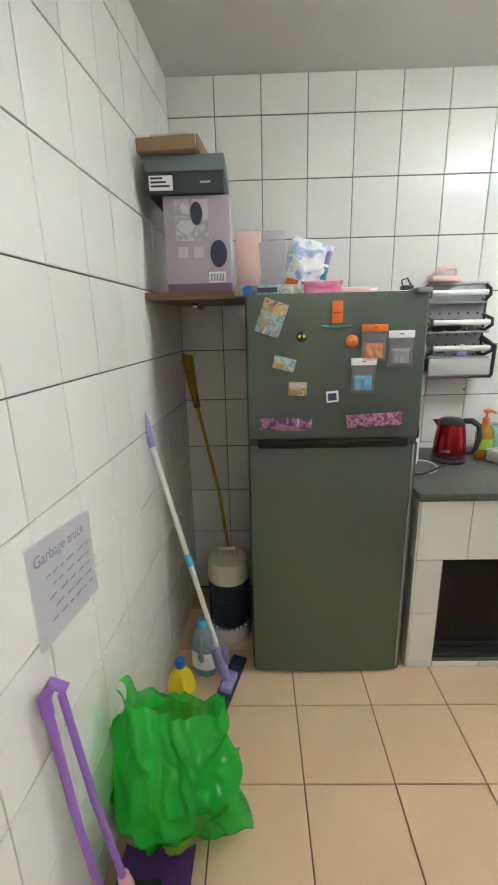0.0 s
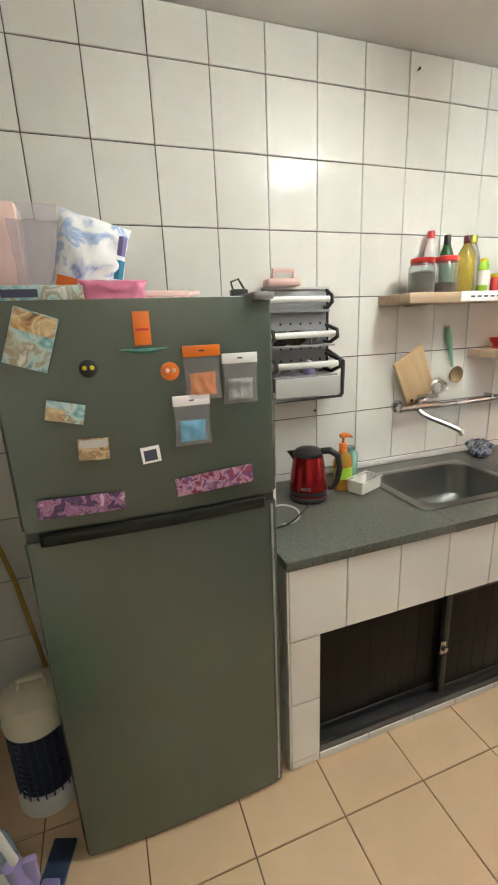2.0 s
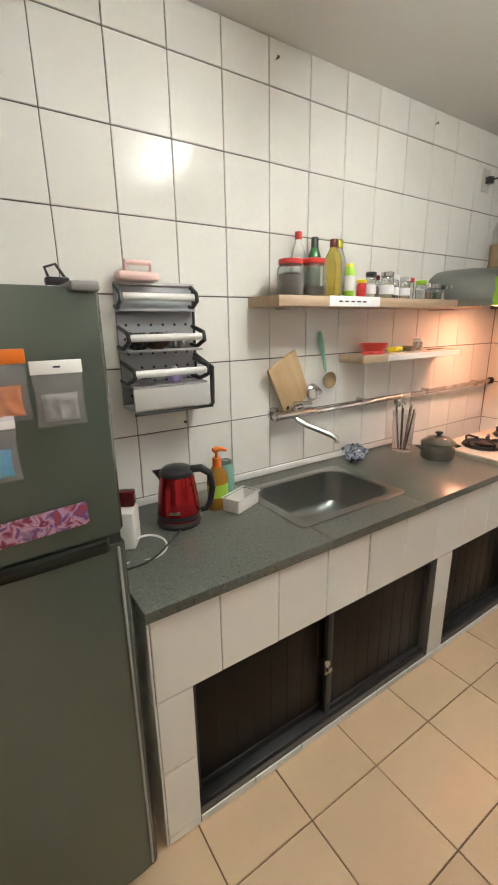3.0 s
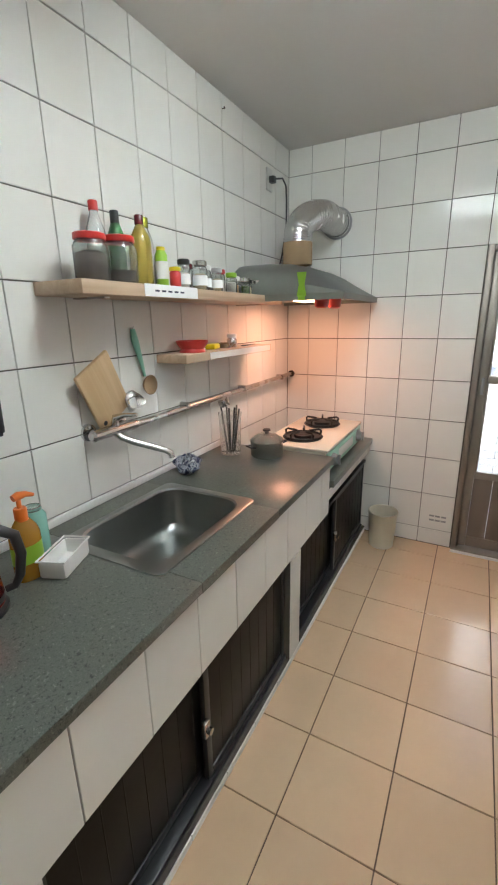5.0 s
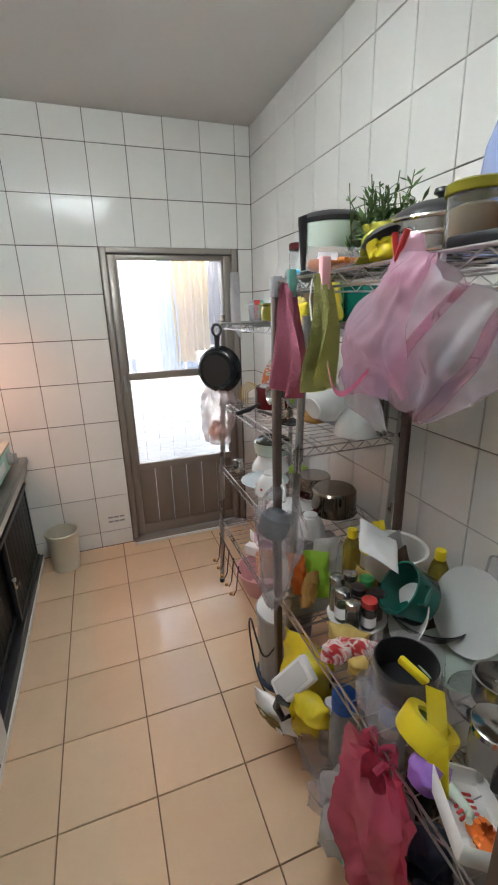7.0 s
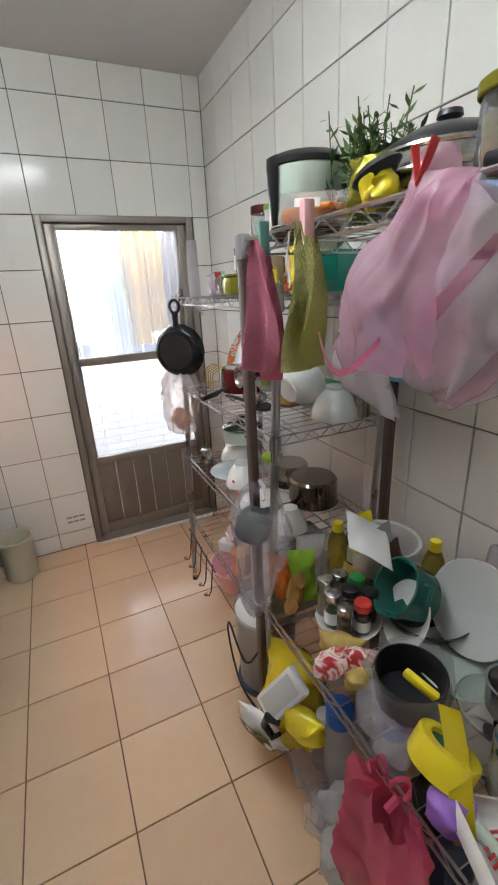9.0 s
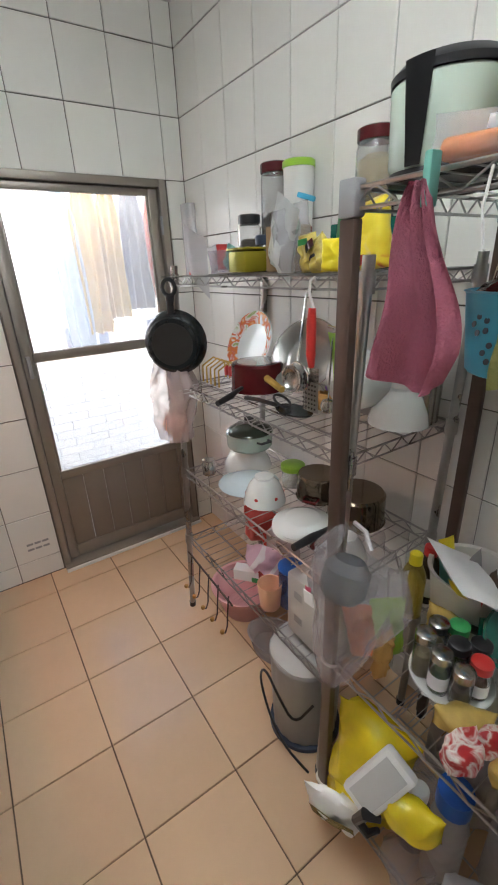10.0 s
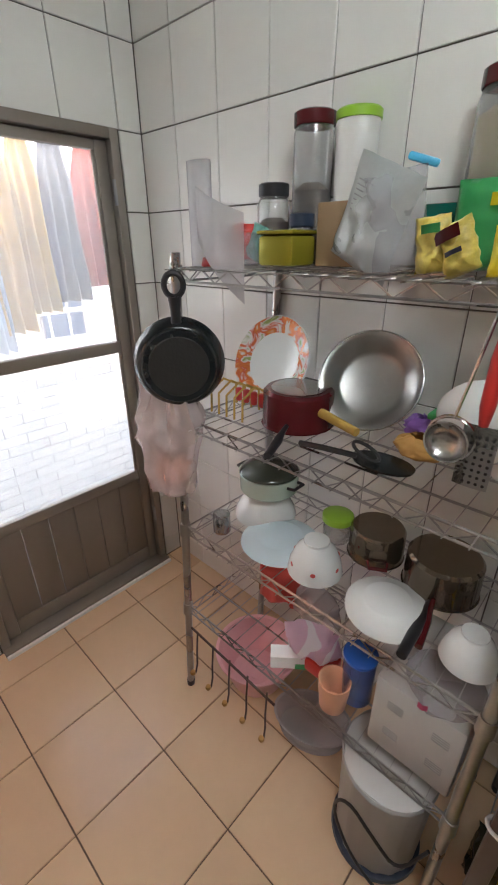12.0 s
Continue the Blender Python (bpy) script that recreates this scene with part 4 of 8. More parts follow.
# ---- cooker hood ----
def hood():
    h = thing("cooker_hood", "dull stainless cooker hood with sloping sides", "cooker hood", (2.74, YB, 1.568))
    M_HOOD = mat("dull_hood_metal", (0.25, 0.26, 0.245), 0.38, metal=0.8, vary=0.2, scale=4, grime=0.15)
    bm = bmesh.new()
    prof = [(-0.615, 0.0), (-0.617, 0.03), (-0.60, 0.045), (-0.54, 0.08), (-0.46, 0.13), (-0.38, 0.166), (-0.28, 0.188), (-0.15, 0.199), (-0.001, 0.20)]
    rows = []
    for x, s in ((-0.36, 0.0), (-0.355, 0.35), (-0.31, 0.72), (-0.25, 0.92), (-0.18, 1.0), (0.18, 1.0), (0.25, 0.92), (0.31, 0.72), (0.355, 0.35), (0.36, 0.0)):
        rows.append([bm.verts.new((x, y, z if z <= 0.03 else 0.03 + (z - 0.03) * s)) for y, z in prof])
    for a, b in zip(rows, rows[1:]):
        for k in range(len(prof) - 1):
            bm.faces.new((a[k], b[k], b[k + 1], a[k + 1]))
    for r in (rows[0], rows[-1]):
        bm.faces.new([bm.verts.new((r[0].co.x, -0.001, 0.0))] + r[:2] + [bm.verts.new((r[0].co.x, -0.001, 0.03))])
    bmesh.ops.remove_doubles(bm, verts=bm.verts, dist=1e-5)
    bmesh.ops.solidify(bm, geom=bm.faces[:], thickness=0.004)
    part("canopy", bm, M_HOOD, h)
    part("under_plate", box(-0.35, 0.35, -0.60, -0.01, 0.018, 0.024), M_STEEL, h)
    part("lamp_cover", box(-0.13, 0.05, -0.346, -0.266, 0.004, 0.0175, 0.004), M_BULB, h, "glowing warm lamp cover")
    for x in (-0.22, 0.0):
        part("oil_cup", lathe([(0, -0.035), (0.022, -0.035), (0.034, -0.028), (0.037, 0.0), (0.037, 0.017), (0.034, 0.017), (0.031, -0.02), (0, -0.025)], 20), M_RED, h, "red oil cup", at=pose(x, -0.46, 0))
    part("side_button", box(0.361, 0.366, -0.50, -0.46, 0.012, 0.024, 0.002), M_BLACK, h)
    d = thing("exhaust_duct", "bent ribbed aluminium exhaust duct into the wall", "duct", (0, 0, 0))
    M_FOIL = mat("aluminium_foil_duct", (0.62, 0.62, 0.61), 0.25, metal=1.0, vary=0.2, scale=12, bump=0.4, bscale=35)
    part("collar", lathe([(0.081, 0), (0.081, 0.115), (0.077, 0.117), (0.077, 0)], 28), M_CARD, d, "brown taped collar", at=pose(2.72, 1.76, 1.768))
    ctr = [(2.72, 1.76, 1.88 + 0.012 * k) for k in range(4)] + [(2.72 + 0.19 * (1 - math.cos(a)), 1.76 - 0.085 * (1 - math.cos(a)) / 1.0, 1.92 + 0.125 * math.sin(a)) for a in [radians(6 * k) for k in range(1, 16)]] + [(2.93 + 0.03 * k, 1.675, 2.045) for k in range(9)]
    fine, rad = [], []
    for i in range(len(ctr) - 1):
        for q in (0, 0.33, 0.66):
            fine.append(Vector(ctr[i]).lerp(Vector(ctr[i + 1]), q))
            rad.append(0.077 + (0.0025 if q == 0.33 else 0))
    part("duct", tube(fine, rad, 28), M_FOIL, d)
    part("wall_ring", lathe([(0.081, 0), (0.092, 0), (0.092, 0.014), (0.081, 0.014)], 28), M_GREY, d, at=pose(XE - 0.0005, 1.675, 2.045, 0, -90, 0))
    o = thing("wall_socket", "grey wall socket with a black plug and cable", "socket", (2.86, YB - 0.0005, 2.26))
    part("plate", box(-0.036, 0.036, -0.012, 0, -0.058, 0.058, 0.003), M_PALEGREY, o)
    part("plug", box(-0.018, 0.018, -0.045, -0.0122, -0.02, 0.015, 0.004), M_BLACK, o)
    part("cable", tube([(0, -0.045, 0), (0.05, -0.07, 0.01), (0.10, -0.07, -0.02), (0.13, -0.06, -0.10), (0.13, -0.06, -0.22), (0.10, -0.05, -0.38), (0.06, -0.04, -0.482)], 0.005, 8), M_BLACK, o)


hood()
hl = new("hood_lamp", bpy.data.lights.new("hood_lamp", "AREA"))
hl.data.energy, hl.data.color, hl.data.size, hl.data.shape, hl.data.size_y = HOOD_WATTS, (1.0, 0.44, 0.27), 0.18, "RECTANGLE", 0.08
hl.matrix_world = pose(2.70, 1.70, 1.565)


# ---- wall shelves over the counter ----
def wall_shelf(x0, x1, depth, z0, z1, label):
    s = thing("wall_shelf", label, "shelf", (0, YB - 0.0005, z0), group="wall shelves over the counter")
    part("board", box(x0, x1, -depth, 0, 0, z1 - z0, 0.003), M_WOODSHELF, s)
    for x in (x0 + 0.15, x1 - 0.15):
        part("bracket", box(x - 0.012, x + 0.012, -depth * 0.7, -0.002, -0.006, -0.0004, 0.001), M_STEEL, s)
    return s


sh = wall_shelf(1.225, 2.60, 0.206, 1.560, 1.600, "pale wooden wall shelf crowded with bottles and spice jars")
part("paper_label", box(1.48, 1.78, -0.2085, -0.2065, 0.002, 0.042), M_PAPER, sh, "creased white paper strip")
for k in range(5):
    part("scribble", box(1.53 + k * 0.035, 1.552 + k * 0.035, -0.2095, -0.2088, 0.018, 0.024), M_INK, sh)
wall_shelf(1.755, 2.56, 0.155, 1.312, 1.348, "short lower wooden wall shelf")
part("front_lip", box(1.93, 2.545, -0.1575, -0.1555, 0.003, 0.033), M_WHITE, bpy.data.objects["wall_shelf.001"], "chipped white front edge")


# ---- wire racks ----
def wire_shelf(parent, x0, x1, y0, y1, z, material, pitch=0.042, zig=True):
    rim = bmesh.new()
    for dz, r in ((0, 0.0035), (-0.028, 0.003)):
        tube([(x0, y0, z + dz), (x1, y0, z + dz), (x1, y1, z + dz), (x0, y1, z + dz)], r, 6, rim, closed=True)
    if zig:
        for y in (y0, y1):
            n = int((x1 - x0) / 0.042)
            tube([(x0 + (x1 - x0) * k / n, y, z - (0.028 if k % 2 else 0)) for k in range(n + 1)], 0.002, 4, rim)
        for x in (x0, x1):
            n = int((y1 - y0) / 0.03)
            tube([(x, y0 + (y1 - y0) * k / n, z - (0.028 if k % 2 else 0)) for k in range(n + 1)], 0.002, 4, rim)
    s = part("shelf_rim", rim, material, parent)
    w = bmesh.new()
    n = int((x1 - x0) / pitch)
    for k in range(1, n):
        x = x0 + (x1 - x0) * k / n
        tube([(x, y0, z + 0.002), (x, y1, z + 0.002)], 0.0014, 4, w)
    for q in (0.33, 0.67):
        tube([(x0, y0 + (y1 - y0) * q, z - 0.002), (x1, y0 + (y1 - y0) * q, z - 0.002)], 0.0028, 4, w)
    part("wire_grid", w, material, s)
    return s


RA = (1.645, 2.515, 0.0, 0.388)
LEAN = 0.05
RA_Z = (1.440, 1.060, 0.705, 0.385)
RB = (0.745, 1.575, -0.02, 0.44)
RB_Z = (1.565, 0.60, 0.135)


def rack_a():
    x0, x1, y0, y1 = RA
    r = thing("chrome_wire_rack", "four-tier chrome wire rack loaded with pans and dishes", "rack", (0, 0, 0))
    for x in (x0, x1):
        for y in (y0, y1):
            part("post", tube([(x, y, 0.02), (x, y, 1.475)], 0.0125, 14), M_DULLWIRE, r)
            part("post_foot", lathe([(0, 0), (0.014, 0), (0.015, 0.022), (0, 0.022)], 12), M_BLACK, r, at=pose(x, y, 0))
            for z in RA_Z:
                part("sleeve", lathe([(0.0128, -0.034), (0.0175, -0.034), (0.016, 0.008), (0.0128, 0.008)], 14), M_DULLWIRE, r, at=pose(x, y, z))
    for z in RA_Z:
        wire_shelf(r, x0 + 0.012, x1 - 0.012, y0, y1, z, M_DULLWIRE)
    # the rack leans back against the wall
    for ob in r.children:
        m = ob.matrix_basis.copy()
        lean = Matrix.Identity(4)
        lean[1][2] = -LEAN
        ob.data.transform(lean @ m)
        ob.matrix_basis = Matrix.Identity(4)


def rack_b():
    x0, x1, y0, y1 = RB
    r = thing("brown_wire_rack", "tall rack with brown posts overfilled with kitchen clutter", "rack", (0, 0, 0))
    for x in (x0, x1):
        for y in (y0, y1):
            part("post", box(x - 0.016, x + 0.016, y - 0.010, y + 0.010, 0.015, 1.525, 0.004), M_BROWNPOST, r)
            part("post_cap", box(x - 0.0175, x + 0.0175, y - 0.0125, y + 0.0125, 1.5255, 1.578, 0.004), M_GREY, r)
            part("post_foot", lathe([(0, 0), (0.015, 0), (0.014, 0.016), (0, 0.016)], 10), M_BLACK, r, at=pose(x, y, 0))
            for z in RB_Z[1:]:
                part("tie", tube([(x + 0.022 * math.cos(a), y + 0.016 * math.sin(a), z - 0.012) for a in [2 * math.pi * k / 12 for k in range(12)]], 0.004, 6, closed=True), M_WHITE, r)
    for z in RB_Z:
        wire_shelf(r, x0, x1, y0, y1, z, M_DULLWIRE)


rack_a()
rack_b()


# ---- small kinds of things ----
def jar(at, r, h, lid, label, glass=M_JARGLASS, content=None, fill=0.6, lidh=0.02, neck=0.82, name="jar", group="", band=None):
    t = thing(name, label, name.replace("_", " "), at, group=group)
    b = h - lidh
    part("body", lathe([(0, 0), (r * 0.92, 0), (r, r * 0.12), (r, b - r * 0.35), (r * neck, b - 0.002), (r * neck, b), (r * neck - 0.003, b), (r - 0.003, b - r * 0.4), (r - 0.003, 0.004), (0, 0.004)], 24), glass, t)
    if content:
        part("contents", lathe([(0, 0.0045), (r - 0.006, 0.0045), (r - 0.0045, 0.01), (r - 0.0045, b * fill * 0.9), (r * 0.5, b * fill), (0, b * fill * 0.97)], 20), content, t)
    part("lid", lathe([(r * neck + 0.003, b + 0.0002), (r * neck + 0.0045, b + 0.002), (r * neck + 0.0045, b + lidh - 0.003), (r * neck, b + lidh), (0, b + lidh), (0, b + lidh - 0.003), (r * neck, b + 0.0002)], 24), lid, t)
    if band:
        part("wrap_label", lathe([(r + 0.0006, b * 0.2), (r + 0.0006, b * 0.62)], 24), band, t)
    return t


def bottle(at, r, h, body, cap, label, shoulder=0.62, neck=0.32, caph=0.03, band=None, sx=1.0, sy=1.0, liquid=None):
    t = thing("bottle", label, "bottle", at)
    s = h * shoulder
    part("body", lathe([(0, 0), (r * 0.9, 0), (r, r * 0.15), (r, s), (r * 0.85, s + (h - s) * 0.25), (r * neck * 1.15, s + (h - s) * 0.6), (r * neck, h - caph), (0, h - caph)], 22, sx=sx, sy=sy), body, t)
    part("cap", lathe([(0, h - caph + 0.0003), (r * neck * 1.2, h - caph + 0.0003), (r * neck * 1.2, h - 0.003), (r * neck * 1.05, h), (0, h)], 18), cap, t)
    if band:
        part("wrap_label", lathe([(r + 0.0008, s * 0.25), (r + 0.0008, s * 0.8)], 22, sx=sx, sy=sy), band, t)
    return t


def bowl_mesh(r, h, th=0.003, foot=0.45):
    out = [(0, 0.0), (r * foot, 0.0), (r * foot, h * 0.08), (r * 0.72, h * 0.3), (r * 0.93, h * 0.7), (r, h)]
    inn = [(r - th, h), (r * 0.93 - th, h * 0.7), (r * 0.72 - th, h * 0.3 + th), (r * foot * 0.8, h * 0.08 + th), (0, h * 0.08 + th)]
    return lathe(out + inn, 32)


def bowl(at, r, h, material, label, flip=False, tilt=0, rz=0, name="bowl", group=""):
    m = pose(at[0], at[1], at[2] + (h if flip else 0), 180 if flip else tilt, 0, rz)
    return solo(name, bowl_mesh(r, h), material, label, name.replace("_", " "), m, group=group)


def plate_mesh(r, d=0.02):
    return lathe([(0, 0), (r * 0.55, 0), (r * 0.6, 0.003), (r * 0.95, d), (r, d + 0.002), (r - 0.002, d + 0.004), (r * 0.6, 0.007), (0, 0.006)], 36)


def pot(m, r, h, body, label, lid=None, handle=None, long_handle=0.0, rim=M_STEEL, name="saucepan", angle=0):
    t = thing(name, label, name.replace("_", " "), m)
    part("pan_body", lathe([(0, 0), (r * 0.9, 0), (r * 0.98, 0.008), (r, h), (r + 0.003, h + 0.002), (r - 0.003, h + 0.002), (r * 0.96, 0.012), (0, 0.005)], 34), body, t)
    if lid:
        l = part("lid", lathe([(r * 1.0, h + 0.003), (r * 0.96, h + 0.01), (r * 0.6, h + 0.03), (0.012, h + 0.036), (0, h + 0.036), (0, h + 0.032), (r * 0.6, h + 0.026), (r * 0.97, h + 0.003)], 32), lid, t)
        part("lid_knob", lathe([(0, h + 0.036), (0.01, h + 0.037), (0.012, h + 0.045), (0.02, h + 0.05), (0.018, h + 0.058), (0, h + 0.06)], 16), M_BLACK, l)
    c, s = math.cos(radians(angle)), math.sin(radians(angle))
    if long_handle:
        hh = h * 0.78
        part("handle", tube([(r * c, r * s, hh), ((r + 0.03) * c, (r + 0.03) * s, hh + 0.004), ((r + 0.06) * c, (r + 0.06) * s, hh + 0.012), ((r + long_handle) * c, (r + long_handle) * s, hh + 0.02)], [0.006, 0.007, 0.011, 0.009], 10), handle or M_BLACK, t)
    else:
        for q in (0, 180):
            c, s = math.cos(radians(angle + q)), math.sin(radians(angle + q))
            part("side_handle", tube([(r * c - 0.025 * s, r * s + 0.025 * c, h * 0.75), ((r + 0.022) * c - 0.022 * s, (r + 0.022) * s + 0.022 * c, h * 0.78), ((r + 0.022) * c + 0.022 * s, (r + 0.022) * s - 0.022 * c, h * 0.78), (r * c + 0.025 * s, r * s - 0.025 * c, h * 0.75)], 0.005, 8), handle or M_BLACK, t)
    return t


def packet(at, w, h, d, material, label, rz=0, rx=0, ry=0, seed=1, name="food_packet", crumple=0.006, patch=None, category="packet"):
    t = thing(name, label, category, pose(at[0], at[1], at[2], rx, ry, rz))
    part("film", pouch(w, h, d, seed, crumple), material, t)
    if patch:
        for px, pz, pw, ph, pm in patch:
            f = lambda u, v: ((px + (u - 0.5) * pw), -d * 0.52 * (max(0.02, 1 - abs(2 * px / w) ** 2.4) ** 0.6) * 1.12 - 0.004 + 0.004 * abs(2 * u - 1), pz + (v - 0.5) * ph)
            part("print", grid(f, 4, 4, thick=0.0006), pm, t)
    return t


def flat_card(parent, name, x0, x1, z0, z1, y, material, label="", rot=0):
    b = box(-(x1 - x0) / 2, (x1 - x0) / 2, -0.0012, 0, -(z1 - z0) / 2, (z1 - z0) / 2)
    return part(name, b, material, parent, label, at=pose((x0 + x1) / 2, y, (z0 + z1) / 2, 0, rot, 0))


# ---- magnets and packets on the refrigerator door ----
FR = 1.3532


def magnet(x, z, w, h, material, label, rot=0, name="fridge_magnet", extra=()):
    t = thing(name, label, "magnet", pose(x, FR + 0.0015 * 0 - 0.0005, z, 0, rot, 0), group="magnets on the refrigerator")
    part("card", box(-w / 2, w / 2, -0.003, 0.0, -h / 2, h / 2, 0.0008), material, t)
    for nm, x0, x1, z0, z1, mm in extra:
        part(nm, box(x0, x1, -0.0045, -0.0032, z0, z1), mm, t)


magnet(-0.078, 1.49, 0.085, 0.115, M_PHOTO, "picture card of pale blue sea under brown roofs", 20, extra=(("picture_top", -0.04, 0.04, 0.015, 0.055, M_PHOTOW),))
magnet(-0.035, 1.336, 0.078, 0.044, M_PHOTO, "small tilted seaside picture magnet", 14, extra=(("picture_strip", -0.035, 0.0, -0.02, 0.006, M_PHOTOW),))
magnet(0.012, 1.247, 0.066, 0.05, M_PHOTOW, "small sunset picture magnet", 3, extra=(("picture_sky", -0.03, 0.03, 0.004, 0.022, M_PALEGREY),))
magnet(0.136, 1.217, 0.044, 0.04, M_PAPER, "black and white sticker magnet", -5, extra=(("print", -0.016, 0.014, -0.014, 0.012, M_INK),))
magnet(-0.03, 1.118, 0.19, 0.046, M_PAINTEDSTRIP, "long purple printed souvenir strip", 2)
magnet(0.288, 1.128, 0.2, 0.048, M_REDSTRIP, "long purple and red printed souvenir strip", -3)
magnet(0.145, 1.505, 0.036, 0.072, M_ORANGE, "red sail magnet over a pale boat", extra=(("sail_fold", -0.014, 0.014, -0.005, 0.0, M_RED),))
for x, z, r, m1, lb in ((0.024, 1.426, 0.019, M_IRON, "round dark magnet with yellow dots"), (0.198, 1.408, 0.021, M_ORANGE, "round orange plastic fridge magnet")):
    t = thing("round_magnet", lb, "magnet", (x, FR, z), group="magnets on the refrigerator")
    part("disc", lathe([(0, 0), (r, 0), (r, 0.004), (r * 0.7, 0.008), (0, 0.01)], 20), m1, t, at=pose(0, 0, 0, 90, 0, 0))
    for dx in (-0.007, 0.008):
        part("dot", lathe([(0, 0), (0.005, 0), (0.004, 0.002), (0, 0.003)], 10), M_YELLOW if m1 is M_IRON else M_PALEPINK, t, at=pose(dx, -0.0088, 0.002, 90, 0, 0))
t = thing("boat_magnet", "pale teal boat-shaped magnet", "magnet", (0.145, FR, 1.462), group="magnets on the refrigerator")
part("hull", grid(lambda u, v: ((u - 0.5) * 0.11 * (1 - 0.25 * v), -0.006 * math.sin(math.pi * v), -0.012 * v * math.sin(math.pi * (0.12 + 0.76 * u))), 10, 4, thick=0.002), M_TEAL, t)


def header_bag(x, z, w, h, inner, label, head):
    t = thing("header_bag", label, "packet", (x, FR - 0.001, z), group="magnets on the refrigerator")
    part("film", move(pouch(w, h * 0.8, 0.014, int(x * 90), 0.003), 0, -0.009, -h / 2), M_FILM, t)
    part("contents", move(pouch(w * 0.72, h * 0.42, 0.008, int(x * 50), 0.006), 0, -0.009, -h * 0.42), inner, t)
    part("card_header", box(-w / 2, w / 2, -0.012, -0.006, h * 0.3, h / 2, 0.001), head, t)
    part("hang_hole", box(-0.006, 0.006, -0.0126, -0.0121, h * 0.39, h * 0.42), M_INK, t)


header_bag(0.272, 1.40, 0.088, 0.125, M_CARROT, "clear packet of orange shells stuck to the fridge", M_ORANGE)
header_bag(0.364, 1.38, 0.088, 0.12, M_GREY, "clear packet with a grey figure and white header", M_PAPER)
header_bag(0.240, 1.29, 0.088, 0.12, M_SKYBLUE, "clear packet with blue contents and white header", M_PAPER)

# ---- on top of the refrigerator ----
packet((0.035, 1.53, 1.562), 0.165, 0.205, 0.07, M_SOAPPRINT, "white and blue refill pouch of detergent", rz=8, ry=14, seed=3, name="refill_pouch", category="pouch", crumple=0.016,
       patch=((-0.05, 0.035, 0.045, 0.04, M_ORANGE), (0.0, 0.028, 0.04, 0.03, M_CARROT), (0.062, 0.155, 0.02, 0.045, M_LAVENDER), (0.062, 0.10, 0.022, 0.045, M_SKYBLUE), (0.045, 0.03, 0.04, 0.03, M_YELLOW)))
rack_bag = thing("clear_refill_bag", "clear crumpled plastic bag beside the refill pouch", "plastic bag", (-0.035, 1.57, 1.562))
part("film", pouch(0.16, 0.20, 0.08, 6, 0.022), M_FILM, rack_bag)
t = thing("small_carton", "pale blue carton lying on the refrigerator", "carton", (-0.085, 1.43, 1.5605))
part("carton", box(-0.12, 0.12, -0.03, 0.03, 0.008, 0.04, 0.002), M_PHOTO, t)
part("blue_spot", lathe([(0, 0), (0.016, 0), (0.016, 0.001), (0, 0.001)], 18), M_BLUE, t, at=pose(-0.075, -0.0305, 0.024, 90, 0, 0))
part("print_bars", box(-0.04, 0.03, -0.0312, -0.0303, 0.016, 0.032), M_INK, t)
packet((0.10, 1.42, 1.562), 0.15, 0.05, 0.05, M_STRIPEP, "crumpled pink and red snack packet", seed=8, crumple=0.015)
t = thing("plastic_tray", "pale pink plastic tray on white papers", "tray", (0.19, 1.50, 1.5605))
part("papers", box(-0.10, 0.26, -0.09, 0.12, 0.0, 0.012, 0.002), M_PAPER, t)
part("tray_body", box(-0.12, 0.09, -0.07, 0.10, 0.0125, 0.030, 0.012), M_PALEPINK, t)
part("tray_handle", tube([(0.09, -0.03, 0.022), (0.115, -0.02, 0.026), (0.115, 0.02, 0.026), (0.09, 0.03, 0.022)], 0.006, 8), M_PALEPINK, t)
t = thing("binder_clip", "black spring clip on the papers", "clip", (0.405, 1.45, 1.5735))
part("jaw", box(-0.022, 0.022, -0.012, 0.012, 0, 0.018, 0.004), M_BLACK, t)
part("grip", tube([(-0.015, 0, 0.018), (-0.02, 0.0, 0.035), (0.0, 0.0, 0.042), (0.015, 0, 0.018)], 0.003, 6), M_BLACK, t)
t = thing("pink_folder", "pale pink plastic file box with a clear bag", "box", (-0.155, 1.74, 1.592))
part("sleeve", box(-0.05, 0.05, -0.06, 0.06, 0, 0.235, 0.004), M_PALEPINK, t)
part("clear_bag", move(pouch(0.16, 0.24, 0.05, 5, 0.012), 0.07, -0.03, 0), M_FILM, t)


# ---- corner shelf with boxes ----
def wx(y):
    return -0.498 - 0.06 * (YB - y)


t = thing("corner_shelf", "dark wooden corner shelf stacked with boxes", "shelf", (0, 0, 1.563))
bm = bmesh.new()
q = [(wx(1.45) + 0.004, 1.45), (-0.172, 1.45), (-0.172, 2.002), (wx(2.0) + 0.004, 2.002)]
lo, hi = [bm.verts.new((x, y, 0)) for x, y in q], [bm.verts.new((x, y, 0.026)) for x, y in q]
bm.faces.new(lo[::-1]), bm.faces.new(hi)
for k in range(4):
    bm.faces.new((lo[k], lo[(k + 1) % 4], hi[(k + 1) % 4], hi[k]))
part("board", bm, M_DKWOOD, t, smooth=False)
part("bracket", box(-0.40, -0.375, 1.70, 2.001, -0.02, -0.001, 0.003), M_STEEL, t)
t = thing("appliance_box", "lilac printed cardboard box with a dark appliance picture", "box", (-0.33, 1.47, 1.5895))
part("carton", box(-0.115, 0.115, 0, 0.19, 0, 0.312, 0.003), M_LILAC, t)
